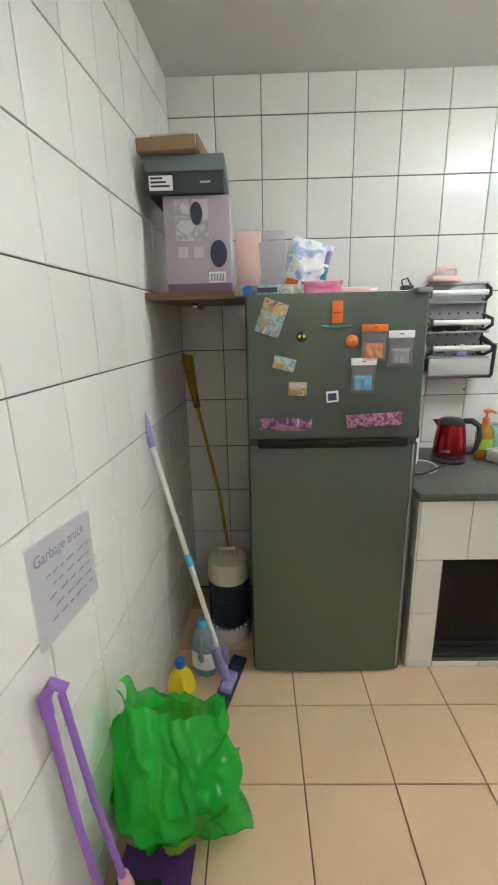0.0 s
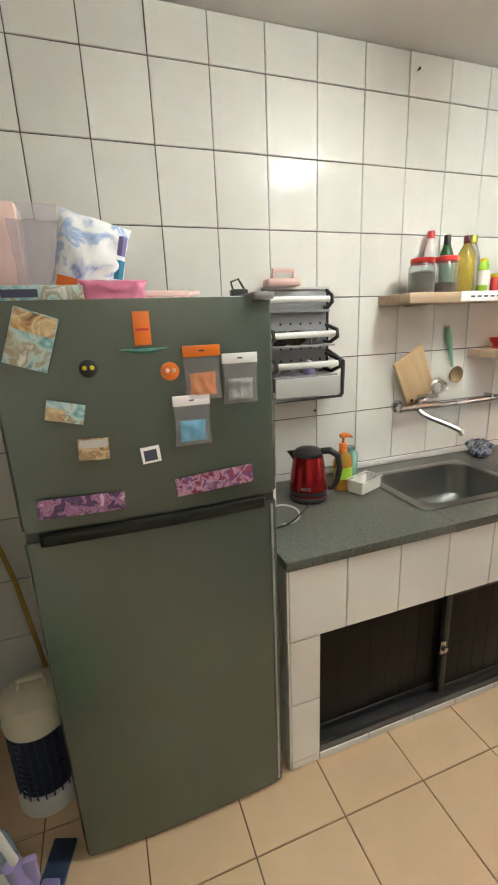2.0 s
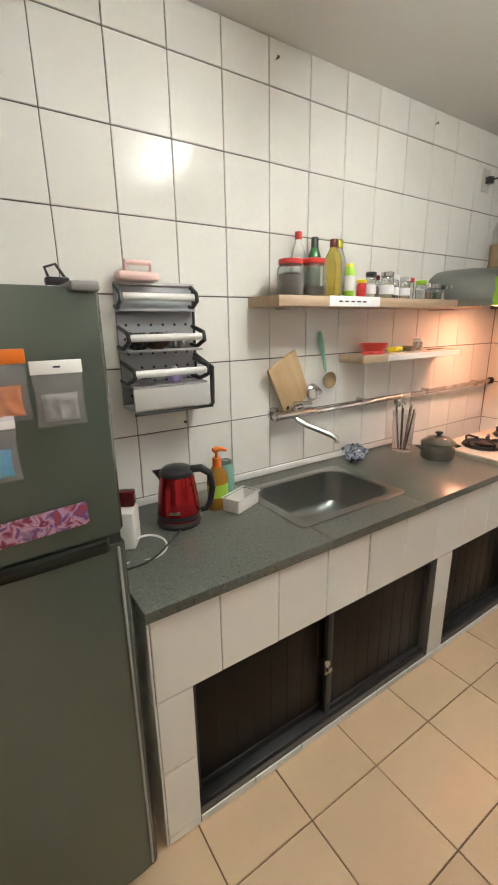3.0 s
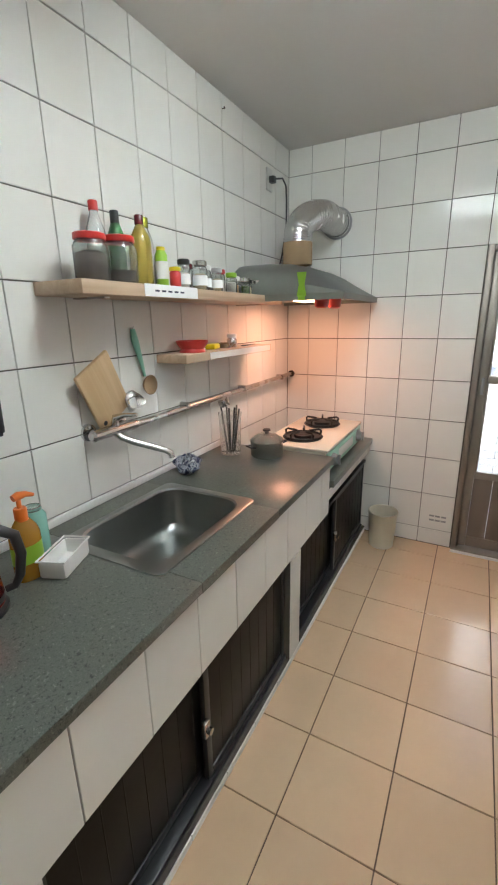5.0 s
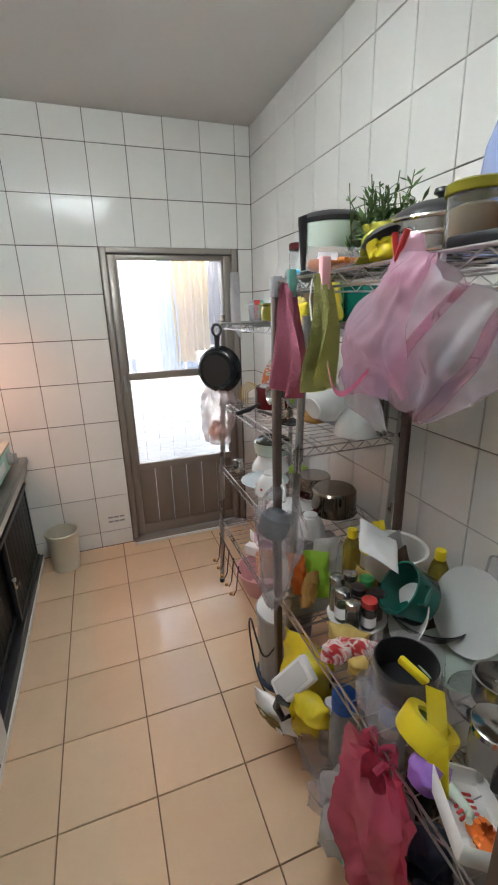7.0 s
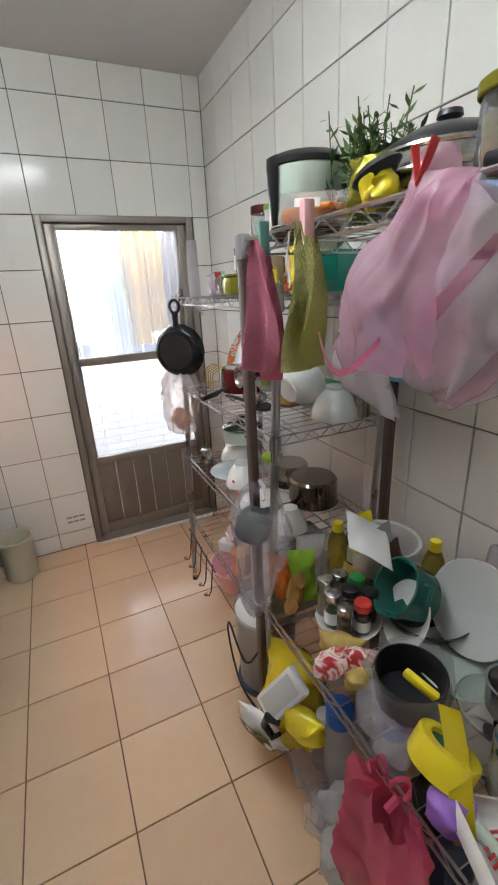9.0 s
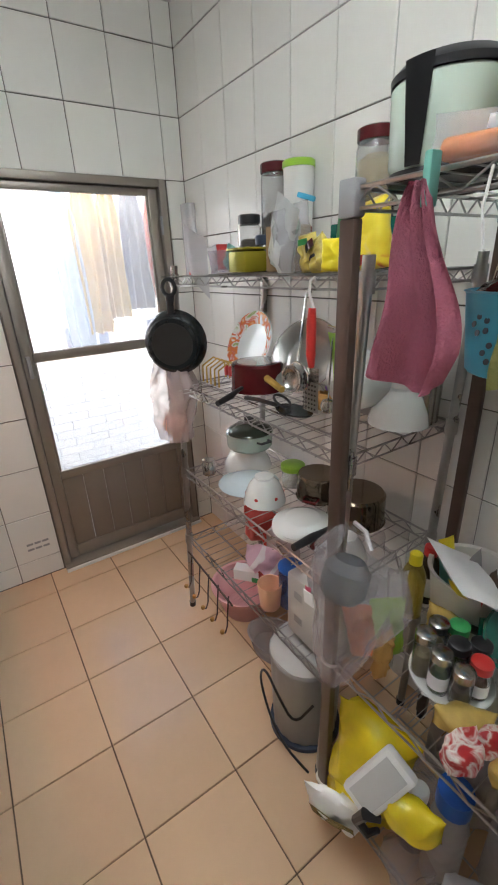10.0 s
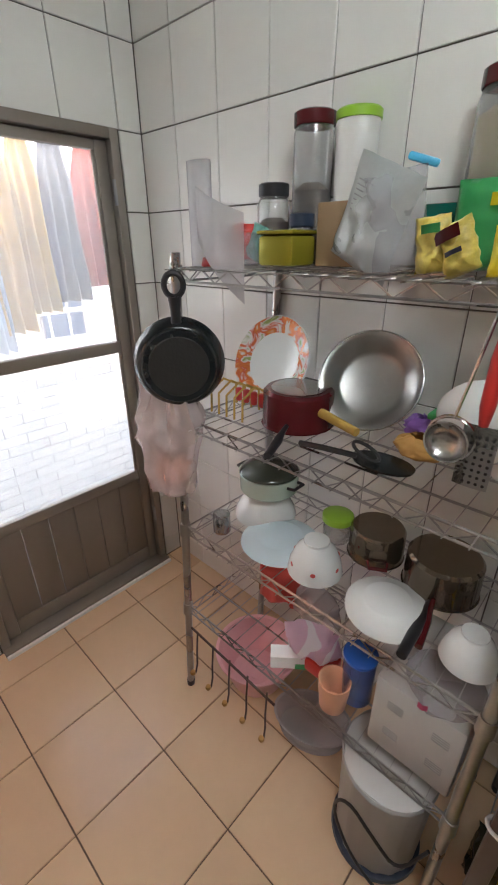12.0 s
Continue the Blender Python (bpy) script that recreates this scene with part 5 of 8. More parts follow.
part("picture_panel", box(-0.075, 0.04, -0.0012, -0.0002, 0.17, 0.30), printed("appliance_picture", ((0.55, 0.53, 0.55), (0.60, 0.58, 0.60), (0.35, 0.33, 0.36), (0.62, 0.60, 0.62)), 18), t)
part("picture_shape", lathe([(0, 0), (0.022, 0), (0.026, 0.0012), (0, 0.0016)], 18, sx=0.8, sy=1.4), M_INK, t, at=pose(0.0, -0.0014, 0.255, 90, 0, 0))
part("picture_shape", lathe([(0, 0), (0.028, 0), (0.03, 0.0012), (0, 0.0016)], 18, sx=1.0, sy=1.5), M_INK, t, at=pose(0.072, -0.0004, 0.125, 90, 0, 0))
part("bottom_band", box(-0.1155, 0.1155, -0.0006, 0.1, 0.0, 0.028), mat("dull_plum_card", (0.16, 0.10, 0.17), 0.5), t)
part("barcode_label", box(0.035, 0.095, -0.0016, -0.0006, 0.03, 0.066), M_PAPER, t)
for k in range(9):
    part("barcode_bar", box(0.041 + k * 0.0055, 0.0435 + k * 0.0055, -0.0024, -0.0017, 0.036, 0.06), M_INK, t)
for k, w in enumerate((0.034, 0.034)):
    part("small_picture", box(-0.07 + k * 0.055, -0.07 + k * 0.055 + w, -0.0012, -0.0002, 0.115, 0.15), M_PALEGREY, t)
t = thing("shoe_box", "charcoal shoe box with a grey lid and white size label", "box", (-0.36, 1.45, 1.9025))
part("carton", box(-0.128, 0.128, 0, 0.30, 0, 0.085, 0.002), M_SHOEBOX, t)
part("lid", box(-0.133, 0.133, -0.005, 0.31, 0.0655, 0.115, 0.003), M_SHOELID, t)
part("size_label", box(-0.122, -0.042, -0.0014, -0.0003, 0.010, 0.055), M_PAPER, t)
for k in range(3):
    part("label_bar", box(-0.116, -0.052 - 0.012 * k, -0.0022, -0.0015, 0.02 + k * 0.012, 0.026 + k * 0.012), M_INK, t)
part("mark", box(0.05, 0.085, -0.0014, -0.0003, 0.03, 0.036), M_PALEGREY, t)
t = thing("flat_cardboard_box", "opened brown cardboard box with raised edges", "box", pose(-0.40, 1.42, 2.019, 0, 0, -6))
part("tray", box(-0.11, 0.085, 0, 0.50, 0.0, 0.012, 0.002), M_CARD, t)
part("side_flap", box(0.087, 0.094, 0.0, 0.50, 0.0, 0.042, 0.001), M_CARD, t)
part("front_flap", box(-0.11, 0.085, -0.008, -0.001, 0.0, 0.040, 0.001), M_CARD, t)
part("papers", box(-0.08, 0.05, 0.05, 0.25, 0.0125, 0.068, 0.002), M_PALEGREY, t)

# ---- wall notice, cleaning tools and bottles by the west wall ----
WEST = pose(-0.498, YB, 0, 0, 0, -3.43)


def on_west(y, z, off=0.0):
    """The pose of a sheet on the west wall, y measured in the room, facing into it."""
    return WEST @ pose(off, y - YB, z, 90, 0, 90)


t = thing("paper_notice", "handwritten white paper notice taped to the tiles", "notice", on_west(0.56, 0.83, 0.0012))
part("sheet", grid(lambda u, v: (u * 0.27, v * 0.235 - 0.03 * u, 0.002 + 0.003 * math.sin(5 * u) * math.sin(4 * v)), 8, 6, thick=0.0005), M_NOTICE, t)
words("Garbage truck", 0.036, M_PENCIL, t, pose(0.015, 0.185, 0.0065, 0, 0, -6))
rg = random.Random(4)
for r in range(5):
    xx = 0.05 + 0.02 * (r % 2)
    while xx < 0.23:
        w = rg.uniform(0.012, 0.034)
        part("handwriting", box(xx, xx + w, 0.15 - r * 0.026 - 0.1 * xx, 0.1535 - r * 0.026 - 0.1 * xx, 0.0058, 0.0066), M_PENCIL, t)
        xx += w + rg.uniform(0.008, 0.02)

t = thing("green_garbage_bag", "crumpled shiny green plastic garbage bag on the floor", "garbage bag", pose(-0.385, 0.755, 0.0) @ Matrix.Scale(1.46, 4))
part("film", billow(((-0.10, 0.37), (0.0, 0.335), (0.10, 0.35)), ((-0.135, 0.012), (0.0, 0.006), (0.14, 0.012)), 0.20, 7, 0.030, 64, 54), M_GREENBAG, t)
for k, (mm, x, y, z, s) in enumerate(((M_LIME, -0.03, -0.02, 0.03, 0.09), (M_GREEN, 0.05, 0.03, 0.02, 0.08), (M_TEAL, 0.03, -0.05, 0.12, 0.06), (M_WHITE, -0.04, 0.02, 0.14, 0.06))):
    part("rubbish", move(pouch(s * 1.4, s * 1.6, s * 0.8, k + 20, 0.02), x, y, z, 0, 20 * k, 40 * k), mm, t)

t = thing("long_handled_dustpan", "purple dustpan with long handle leaning by the wall", "dustpan", (0, 0, 0))
part("pan", grid(lambda u, v: (-0.53 + 0.20 * u, 0.53 + 0.18 * v, 0.012 + 0.075 * (abs(2 * u - 1) ** 4) * (0.4 + 0.6 * (1 - v)) + 0.10 * max(0, 1 - v * 3) ** 2), 14, 12, thick=0.004), M_PURPLE, t)
part("handle", tube([(-0.520, 0.532, 0.105), (-0.545, 0.522, 0.40), (-0.562, 0.515, 0.755)], 0.0095, 12), M_PURPLE, t)
part("handle_grip", tube([(-0.561, 0.515, 0.73), (-0.563, 0.515, 0.77), (-0.545, 0.522, 0.80), (-0.52, 0.525, 0.785)], [0.0125, 0.014, 0.0135, 0.011], 12), M_PURPLE, t)
t = thing("long_handled_brush", "purple broom with long handle beside the dustpan", "broom", (0, 0, 0))
part("handle", tube([(-0.485, 0.575, 0.12), (-0.52, 0.555, 0.45), (-0.545, 0.545, 0.75)], 0.0085, 12), M_PURPLE, t)
part("collar", tube([(-0.484, 0.577, 0.10), (-0.488, 0.573, 0.16)], [0.02, 0.014], 12), M_PINK, t)
part("brush_head", box(-0.52, -0.40, 0.565, 0.60, 0.055, 0.10, 0.008), M_BLACK, t)
bm = bmesh.new()
for k in range(60):
    x, y = -0.515 + (k % 15) * 0.0078, 0.57 + (k // 15) * 0.0085
    tube([(x, y, 0.056), (x + rg.uniform(-0.004, 0.004), y + rg.uniform(-0.006, 0.006), 0.001)], 0.0022, 4, bm)
part("bristles", bm, M_BLACK, t)

t = thing("flat_mop", "lavender spray mop with white pole leaning on the wall", "mop", (0, 0, 0))
part("pole", tube([(-0.525, 1.345, 1.06), (-0.31, 1.30, 0.17)], 0.0105, 12), M_WHITE, t, "white metal pole")
part("grip", tube([(-0.552, 1.351, 1.19), (-0.545, 1.35, 1.15), (-0.5215, 1.3445, 1.045)], [0.010, 0.015, 0.0125], 12), M_LAVENDER, t)
part("collar", tube([(-0.405, 1.32, 0.565), (-0.418, 1.323, 0.615)], 0.0135, 12), M_SKYBLUE, t)
part("joint", tube([(-0.325, 1.30, 0.20), (-0.30, 1.295, 0.10), (-0.285, 1.29, 0.05)], [0.022, 0.026, 0.016], 10), M_LAVENDER, t)
part("trigger", box(-0.300, -0.268, 1.285, 1.305, 0.115, 0.205, 0.006), M_LAVENDER, t)
part("mop_plate", box(-0.024, 0.024, -0.05, 0.05, 0.016, 0.045, 0.006), M_LAVENDER, t, at=pose(-0.275, 1.29, 0.0, 0, 6, -16))
part("mop_pad", box(-0.034, 0.034, -0.16, 0.16, 0.0, 0.0155, 0.005), M_NAVY, t, at=pose(-0.275, 1.29, 0.006, 0, 6, -16))


def jug(at, w, h, body, cap, label, rz=0):
    t = thing("detergent_jug", label, "jug", at, rz)
    part("body", lathe([(0, 0), (w * 0.46, 0), (w * 0.5, 0.012), (w * 0.5, h * 0.55), (w * 0.40, h * 0.72), (w * 0.2, h * 0.86), (w * 0.17, h * 0.87), (0, h * 0.87)], 24, sx=1.0, sy=0.66), body, t)
    part("handle", tube([(w * 0.05, -w * 0.30, h * 0.32), (w * 0.08, -w * 0.40, h * 0.40), (w * 0.08, -w * 0.36, h * 0.62), (w * 0.02, -w * 0.20, h * 0.74)], 0.011, 10), body, t)
    part("cap", lathe([(0, h * 0.871), (w * 0.19, h * 0.871), (w * 0.18, h * 0.97), (w * 0.14, h), (0, h)], 18), cap, t)
    part("wrap_label", lathe([(w * 0.5 + 0.001, h * 0.14), (w * 0.5 + 0.001, h * 0.45)], 24, sx=1.0, sy=0.67), M_PAPER if body is not M_YELLOW else M_LIME, t)


jug((-0.445, 1.175, 0), 0.105, 0.255, M_YELLOW, M_BLUE, "yellow bleach jug with a blue cap", 10)
jug((-0.385, 1.38, 0), 0.11, 0.27, mat("clear_blue_liquid", (0.45, 0.60, 0.66), 0.12, trans=0.5), M_SKYBLUE, "clear detergent jug with a blue label", -20)

t = thing("bamboo_broom", "old yellow bamboo broom standing head up in the corner", "broom", (0, 0, 0))
part("stick", tube([(-0.27, 1.93, 0.0), (-0.345, 1.955, 0.62), (-0.445, 1.975, 1.12)], 0.0085, 10), M_BRASS, t)
part("head", grid(lambda u, v: (-0.43 - 0.05 * v - 0.03 + 0.06 * u * (0.6 + 0.5 * v), 1.965 + 0.012 * math.sin(8 * u), 1.10 + 0.25 * v - 0.02 * u), 10, 8, thick=0.022), M_BRASS, t)
part("binding", tube([(-0.436, 1.972, 1.07), (-0.447, 1.974, 1.13)], 0.016, 10), M_DKWOOD, t)

t = thing("mosquito_lamp", "round insect-trap lamp with white cap and dark grille", "insect lamp", (-0.285, 1.64, 0))
part("base", lathe([(0, 0), (0.10, 0), (0.102, 0.02), (0.096, 0.07), (0, 0.07)], 32), M_WHITE, t)
part("core", lathe([(0, 0.0705), (0.082, 0.0705), (0.082, 0.31), (0, 0.31)], 32), M_NAVY, t)
for k in range(10):
    part("grille_ring", tube([(0.092 * math.cos(a), 0.092 * math.sin(a), 0.085 + k * 0.023) for a in [2 * math.pi * i / 28 for i in range(28)]], 0.003, 5, closed=True), M_NAVY, t)
for k in range(24):
    a = 2 * math.pi * k / 24
    part("grille_bar", tube([(0.095 * math.cos(a), 0.095 * math.sin(a), 0.068), (0.095 * math.cos(a), 0.095 * math.sin(a), 0.312)], 0.0028, 5), M_NAVY, t)
part("cap", lathe([(0, 0.311), (0.098, 0.311), (0.10, 0.33), (0.092, 0.41), (0.06, 0.425), (0, 0.425)], 32), M_OFFWHITE, t)
part("cap_handle", tube([(-0.04, 0, 0.42), (-0.035, 0, 0.455), (0.035, 0, 0.455), (0.04, 0, 0.42)], 0.008, 8), M_OFFWHITE, t)

# ---- pegboard over the worktop ----
t = thing("peg_rack", "grey pegboard organiser with white and black baskets", "rack", (0.68, YB - 0.001, 1.20))
part("board", box(0, 0.285, -0.014, 0, 0.02, 0.43, 0.003), M_PEG, t)
for i in range(6):
    for j in range(8):
        part("peg_hole", lathe([(0, 0), (0.005, 0), (0.005, 0.0012), (0, 0.0012)], 8), M_BLACK, t, at=pose(0.03 + i * 0.045, -0.0142, 0.055 + j * 0.049, 90, 0, 0))
part("frame_edge", box(0.2855, 0.292, -0.022, 0, 0.015, 0.434, 0.002), M_BLACK, t)
part("top_rail", box(0, 0.292, -0.024, 0, 0.431, 0.442, 0.002), M_PALEGREY, t)
for z, dpt in ((0.392, 0.06), (0.258, 0.105), (0.142, 0.13)):
    b = part("basket_bar", tube([(0.0, -dpt, z), (0.27, -dpt, z)], 0.0125, 12), M_WHITE, t, "white front bar")
    for x in (0.0, 0.275):
        part("basket_arm", tube([(x, -0.014, z - 0.03), (x, -dpt * 0.6, z - 0.035), (x + 0.003, -dpt - 0.012, z - 0.012), (x + 0.003, -dpt - 0.006, z + 0.014), (x, -0.03, z + 0.035)], 0.008, 8), M_BLACK, b)
    part("basket_floor", box(0.0, 0.275, -dpt, -0.0145, z - 0.048, z - 0.04, 0.002), M_GREY, b)
part("basket_front", box(-0.005, 0.285, -0.142, -0.132, 0.02, 0.095, 0.004), M_PALEGREY, t, "deep white basket front")
part("basket_base", box(-0.005, 0.285, -0.132, -0.0145, 0.018, 0.026, 0.002), M_PALEGREY, t)
part("basket_side", tube([(0.288, -0.015, 0.02), (0.288, -0.14, 0.02), (0.288, -0.145, 0.15), (0.288, -0.015, 0.19)], 0.009, 8), M_BLACK, t)
part("bottom_rod", tube([(-0.005, -0.137, 0.010), (0.29, -0.137, 0.010)], 0.006, 8), M_BLACK, t)
t = thing("cheese_slicer", "pale pink and white hand slicer on the pegboard", "slicer", (0.74, YB - 0.02, 1.6425))
part("body", box(-0.055, 0.085, -0.05, 0.015, 0, 0.028, 0.01), M_PALEPINK, t)
part("handle", tube([(-0.02, -0.015, 0.026), (-0.02, -0.015, 0.058), (0.065, -0.015, 0.058), (0.065, -0.015, 0.026)], 0.009, 10), M_PALEPINK, t)
for x, mm, nm in ((0.73, M_BLACK, "black hair brush in the pegboard basket"), (0.80, M_SPICE, "brown scrubbing brush in the pegboard basket"), (0.87, M_GREY, "grey sponge in the pegboard basket")):
    solo("brush", sack(0.032, 0.03, 0.055, int(x * 100), 0.012), mm, nm, "brush", (x, YB - 0.06, 1.4185))
bottle((0.75, YB - 0.07, 1.2265), 0.028, 0.12, M_CLEAR, M_BLACK, "small clear spray bottle in the basket")
bottle((0.855, YB - 0.07, 1.2265), 0.026, 0.13, M_LAVENDER, M_WHITE, "small violet pump bottle in the basket")
jar((0.915, YB - 0.075, 1.2265), 0.024, 0.07, M_WHITE, "small cream jar in the basket", glass=M_WHITE)


# ---- on the worktop ----
def kettle():
    k = thing("electric_kettle", "red metal electric kettle with black lid and handle", "kettle", (0.775, 1.79, CZ + 0.0005), -35)
    part("base", lathe([(0, 0), (0.078, 0), (0.08, 0.012), (0.074, 0.022), (0, 0.022)], 30), M_BLACK, k)
    part("body", lathe([(0, 0.0225), (0.074, 0.0225), (0.075, 0.03), (0.068, 0.11), (0.058, 0.178), (0.054, 0.18), (0, 0.18)], 36), M_REDMETAL, k)
    part("lower_band", lathe([(0.0755, 0.03), (0.0748, 0.045)], 36), M_BLACK, k)
    part("lid", lathe([(0.059, 0.1805), (0.058, 0.192), (0.045, 0.204), (0.012, 0.208), (0, 0.208)], 30), M_BLACK, k)
    part("spout", grid(lambda u, v: (-0.052 - 0.034 * v * math.sin(math.pi * u), (u - 0.5) * 0.06 * (1 - 0.3 * v), 0.15 + 0.04 * v), 8, 4, thick=0.003), M_BLACK, k)
    part("handle", tube([(0.05, 0, 0.196), (0.085, 0, 0.20), (0.115, 0, 0.18), (0.122, 0, 0.13), (0.112, 0, 0.075), (0.098, 0, 0.05), (0.078, 0, 0.045)], [0.013, 0.014, 0.013, 0.012, 0.011, 0.010, 0.009], 12), M_BLACK, k)
    part("mark_plate", box(-0.018, 0.018, -0.0755, -0.072, 0.056, 0.068), M_STEEL, k)


kettle()
t = bottle((0.945, 1.81, CZ + 0.0005), 0.038, 0.20, M_AMBER, M_ORANGE, "orange dish soap pump bottle", 0.62, 0.36, 0.035, sx=1.1, sy=0.75)
part("pump_stem", lathe([(0, 0.2003), (0.006, 0.2003), (0.006, 0.225), (0, 0.225)], 10), M_ORANGE, t)
part("pump_head", tube([(-0.014, 0, 0.23), (0.0, 0, 0.232), (0.022, 0, 0.23), (0.042, 0, 0.221)], [0.009, 0.012, 0.008, 0.005], 10), M_ORANGE, t)
part("leaf_label", lathe([(0.0386, 0.05), (0.0386, 0.10)], 22, sx=1.1, sy=0.76), M_LIME, t)
bottle((1.035, 1.90, CZ + 0.0005), 0.034, 0.15, mat("pale_teal_plastic", (0.30, 0.62, 0.52), 0.2, trans=0.15), M_CLEAR, "translucent teal bottle by the sink", 0.8, 0.6, 0.02)
t = thing("plastic_container", "empty translucent white food container", "container", (1.02, 1.765, CZ + 0.0005), 22)
bm = box(-0.07, 0.07, -0.038, 0.038, 0, 0.052, 0.01)
bmesh.ops.delete(bm, geom=[f for f in bm.faces if f.normal.z > 0.9 and f.calc_center_median().z > 0.05], context="FACES")
bmesh.ops.solidify(bm, geom=bm.faces[:], thickness=0.002)
part("tub", bm, M_WHITE, t)
part("rim", tube([(-0.071, -0.039, 0.053), (0.071, -0.039, 0.053), (0.071, 0.039, 0.053), (-0.071, 0.039, 0.053)], 0.003, 6, closed=True), M_WHITE, t)
t = thing("power_adapter", "white charger box with coiled white and black cables", "adapter", (0.575, 1.735, CZ + 0.0005), -30)
part("case", box(-0.03, 0.03, -0.045, 0.045, 0, 0.125, 0.01), M_WHITE, t)
part("dark_item", box(-0.025, 0.025, 0.0, 0.04, 0.1255, 0.175, 0.006), M_DKRED, t)
part("white_cable", tube([(0.03, -0.03, 0.03)] + [(0.075 + 0.05 * math.cos(a), -0.05 + 0.05 * math.sin(a), 0.012 + 0.02 * math.sin(a * 0.5)) for a in [radians(140 - 20 * k) for k in range(15)]] + [(-0.01, -0.16, 0.004)], 0.0035, 6), M_WHITE, t)
part("black_cable", tube(eased([(0.17, 0.11, 0.004), (0.14, 0.03, 0.005), (0.13, -0.05, 0.02), (0.09, -0.12, 0.006), (0.02, -0.16, 0.004), (-0.03, -0.19, 0.004)]), 0.0035, 6), M_BLACK, t)
t = thing("cutting_board", "pale wooden cutting board leaning on the tap", "cutting board", pose(1.415, YB - 0.035, 1.25, 0, -30, 0) @ pose(0, 0, 0, 8, 0, 0))
part("board", box(-0.085, 0.085, -0.008, 0.008, -0.135, 0.115, 0.006), M_CUTBOARD, t)
part("hang_hole", lathe([(0, 0), (0.009, 0), (0.009, 0.001), (0, 0.001)], 14), M_BLACK, t, at=pose(-0.06, -0.0085, -0.105, 90, 0, 0))
t = thing("wire_scourer", "round steel wire scourer hung by the tap", "scourer", (1.555, YB - 0.03, 1.185))
for k in range(5):
    part("wire_loop", tube([((0.03 + 0.004 * k) * math.cos(a), -0.006 * k + 0.006 * math.sin(3 * a), (0.042 - 0.004 * k) * math.sin(a)) for a in [2 * math.pi * i / 18 for i in range(18)]], 0.003, 5, closed=True), M_STEEL, t)
t = thing("hanging_ladle", "green handled wooden ladle hung on the tiles", "ladle", (1.645, YB - 0.012, 1.33))
part("handle", tube([(-0.03, 0, 0.125), (-0.022, 0, 0.08), (0.0, -0.002, 0.0), (0.012, -0.004, -0.06)], [0.010, 0.015, 0.009, 0.006], 10), mat("mint_handle", (0.26, 0.55, 0.42), 0.4, vary=0.1), t)
part("scoop", bowl_mesh(0.040, 0.026), M_CARD, t, "brown scoop", at=pose(0.018, -0.002, -0.095, 90, 0, 0))
part("hook", tube([(-0.03, 0.011, 0.128), (-0.03, -0.006, 0.128), (-0.03, -0.008, 0.136)], 0.003, 6), M_WHITE, t)
solo("scrub_cloth", sack(0.05, 0.038, 0.085, 31, 0.02), M_SCRUB, "crumpled dark blue scrubbing cloth by the sink", "cloth", (1.785, 1.90, CZ + 0.0005))
t = thing("utensil_jar", "clear jar holding spoons and chopsticks", "jar", pose(2.125, 1.875, CZ + 0.0005) @ Matrix.Scale(1.14, 4))
part("glass", lathe([(0, 0), (0.042, 0), (0.045, 0.006), (0.05, 0.17), (0.052, 0.185), (0.049, 0.185), (0.043, 0.01), (0, 0.006)], 26), M_JARGLASS, t)
for k in range(7):
    a = k * 0.9
    st = part("utensil", tube([(0.015 * math.cos(a), 0.015 * math.sin(a), 0.012), (0.042 * math.cos(a), 0.042 * math.sin(a), 0.20 + 0.012 * (k % 3))], 0.004, 6), M_STEEL if k % 2 else M_IRON, t)
    if k in (1, 3):
        part("spoon_bowl", bowl_mesh(0.02, 0.012), M_STEEL, st, at=pose(0.046 * math.cos(a), 0.046 * math.sin(a), 0.225, 70, 0, 30 * k))
pot(pose(2.165, 1.69, CZ + 0.0005), 0.082, 0.078, mat("brown_steel", (0.34, 0.31, 0.27), 0.18, metal=0.85, vary=0.2), "small brown steel pot with a glass lid", mat("smoky_lid", (0.30, 0.27, 0.22), 0.08, trans=0.6), M_BLACK, name="cooking_pot", angle=-30)
t = thing("waste_bin", "small cream plastic waste bin on the floor", "bin", (3.015, 1.245, 0))
part("bucket", lathe([(0, 0), (0.072, 0), (0.078, 0.006), (0.092, 0.235), (0.096, 0.24), (0.096, 0.25), (0.089, 0.25), (0.075, 0.01), (0, 0.008)], 32), M_OFFWHITE, t)

# ---- bottles and jars on the wall shelf ----
SZ = 1.6005
jar((1.335, 1.87, SZ), 0.052, 0.135, M_RED, "red lidded jar of dark spices", content=M_SPICE, fill=0.75)
jar((1.44, 1.855, SZ), 0.054, 0.14, M_RED, "large red lidded jar of brown spices", content=M_SPICE, fill=0.35)
bottle((1.445, 1.955, SZ), 0.032, 0.255, M_CLEAR, M_RED, "clear bottle with a red cap", 0.6, 0.4)
bottle((1.525, 1.945, SZ), 0.031, 0.24, mat("green_glass", (0.03, 0.20, 0.05), 0.08, trans=0.5), M_BLACK, "green glass bottle with a black cap", 0.6, 0.4, 0.04)
bottle((1.565, 1.875, SZ), 0.036, 0.225, M_OIL, M_DKRED, "yellow cooking oil bottle", 0.62, 0.36)
bottle((1.655, 1.935, SZ), 0.034, 0.24, M_CLEAR, M_GOLD, "clear sauce bottle with a tan cap", 0.6, 0.45, 0.035)
bottle((1.645, 1.855, SZ), 0.022, 0.135, M_LIME, M_YELLOW, "slim green and yellow squeeze bottle", 0.8, 0.6, 0.03, band=M_WHITE)
jar((1.715, 1.85, SZ), 0.021, 0.075, M_YELLOW, "tiny red and yellow spice tin", glass=M_RED, lidh=0.015)
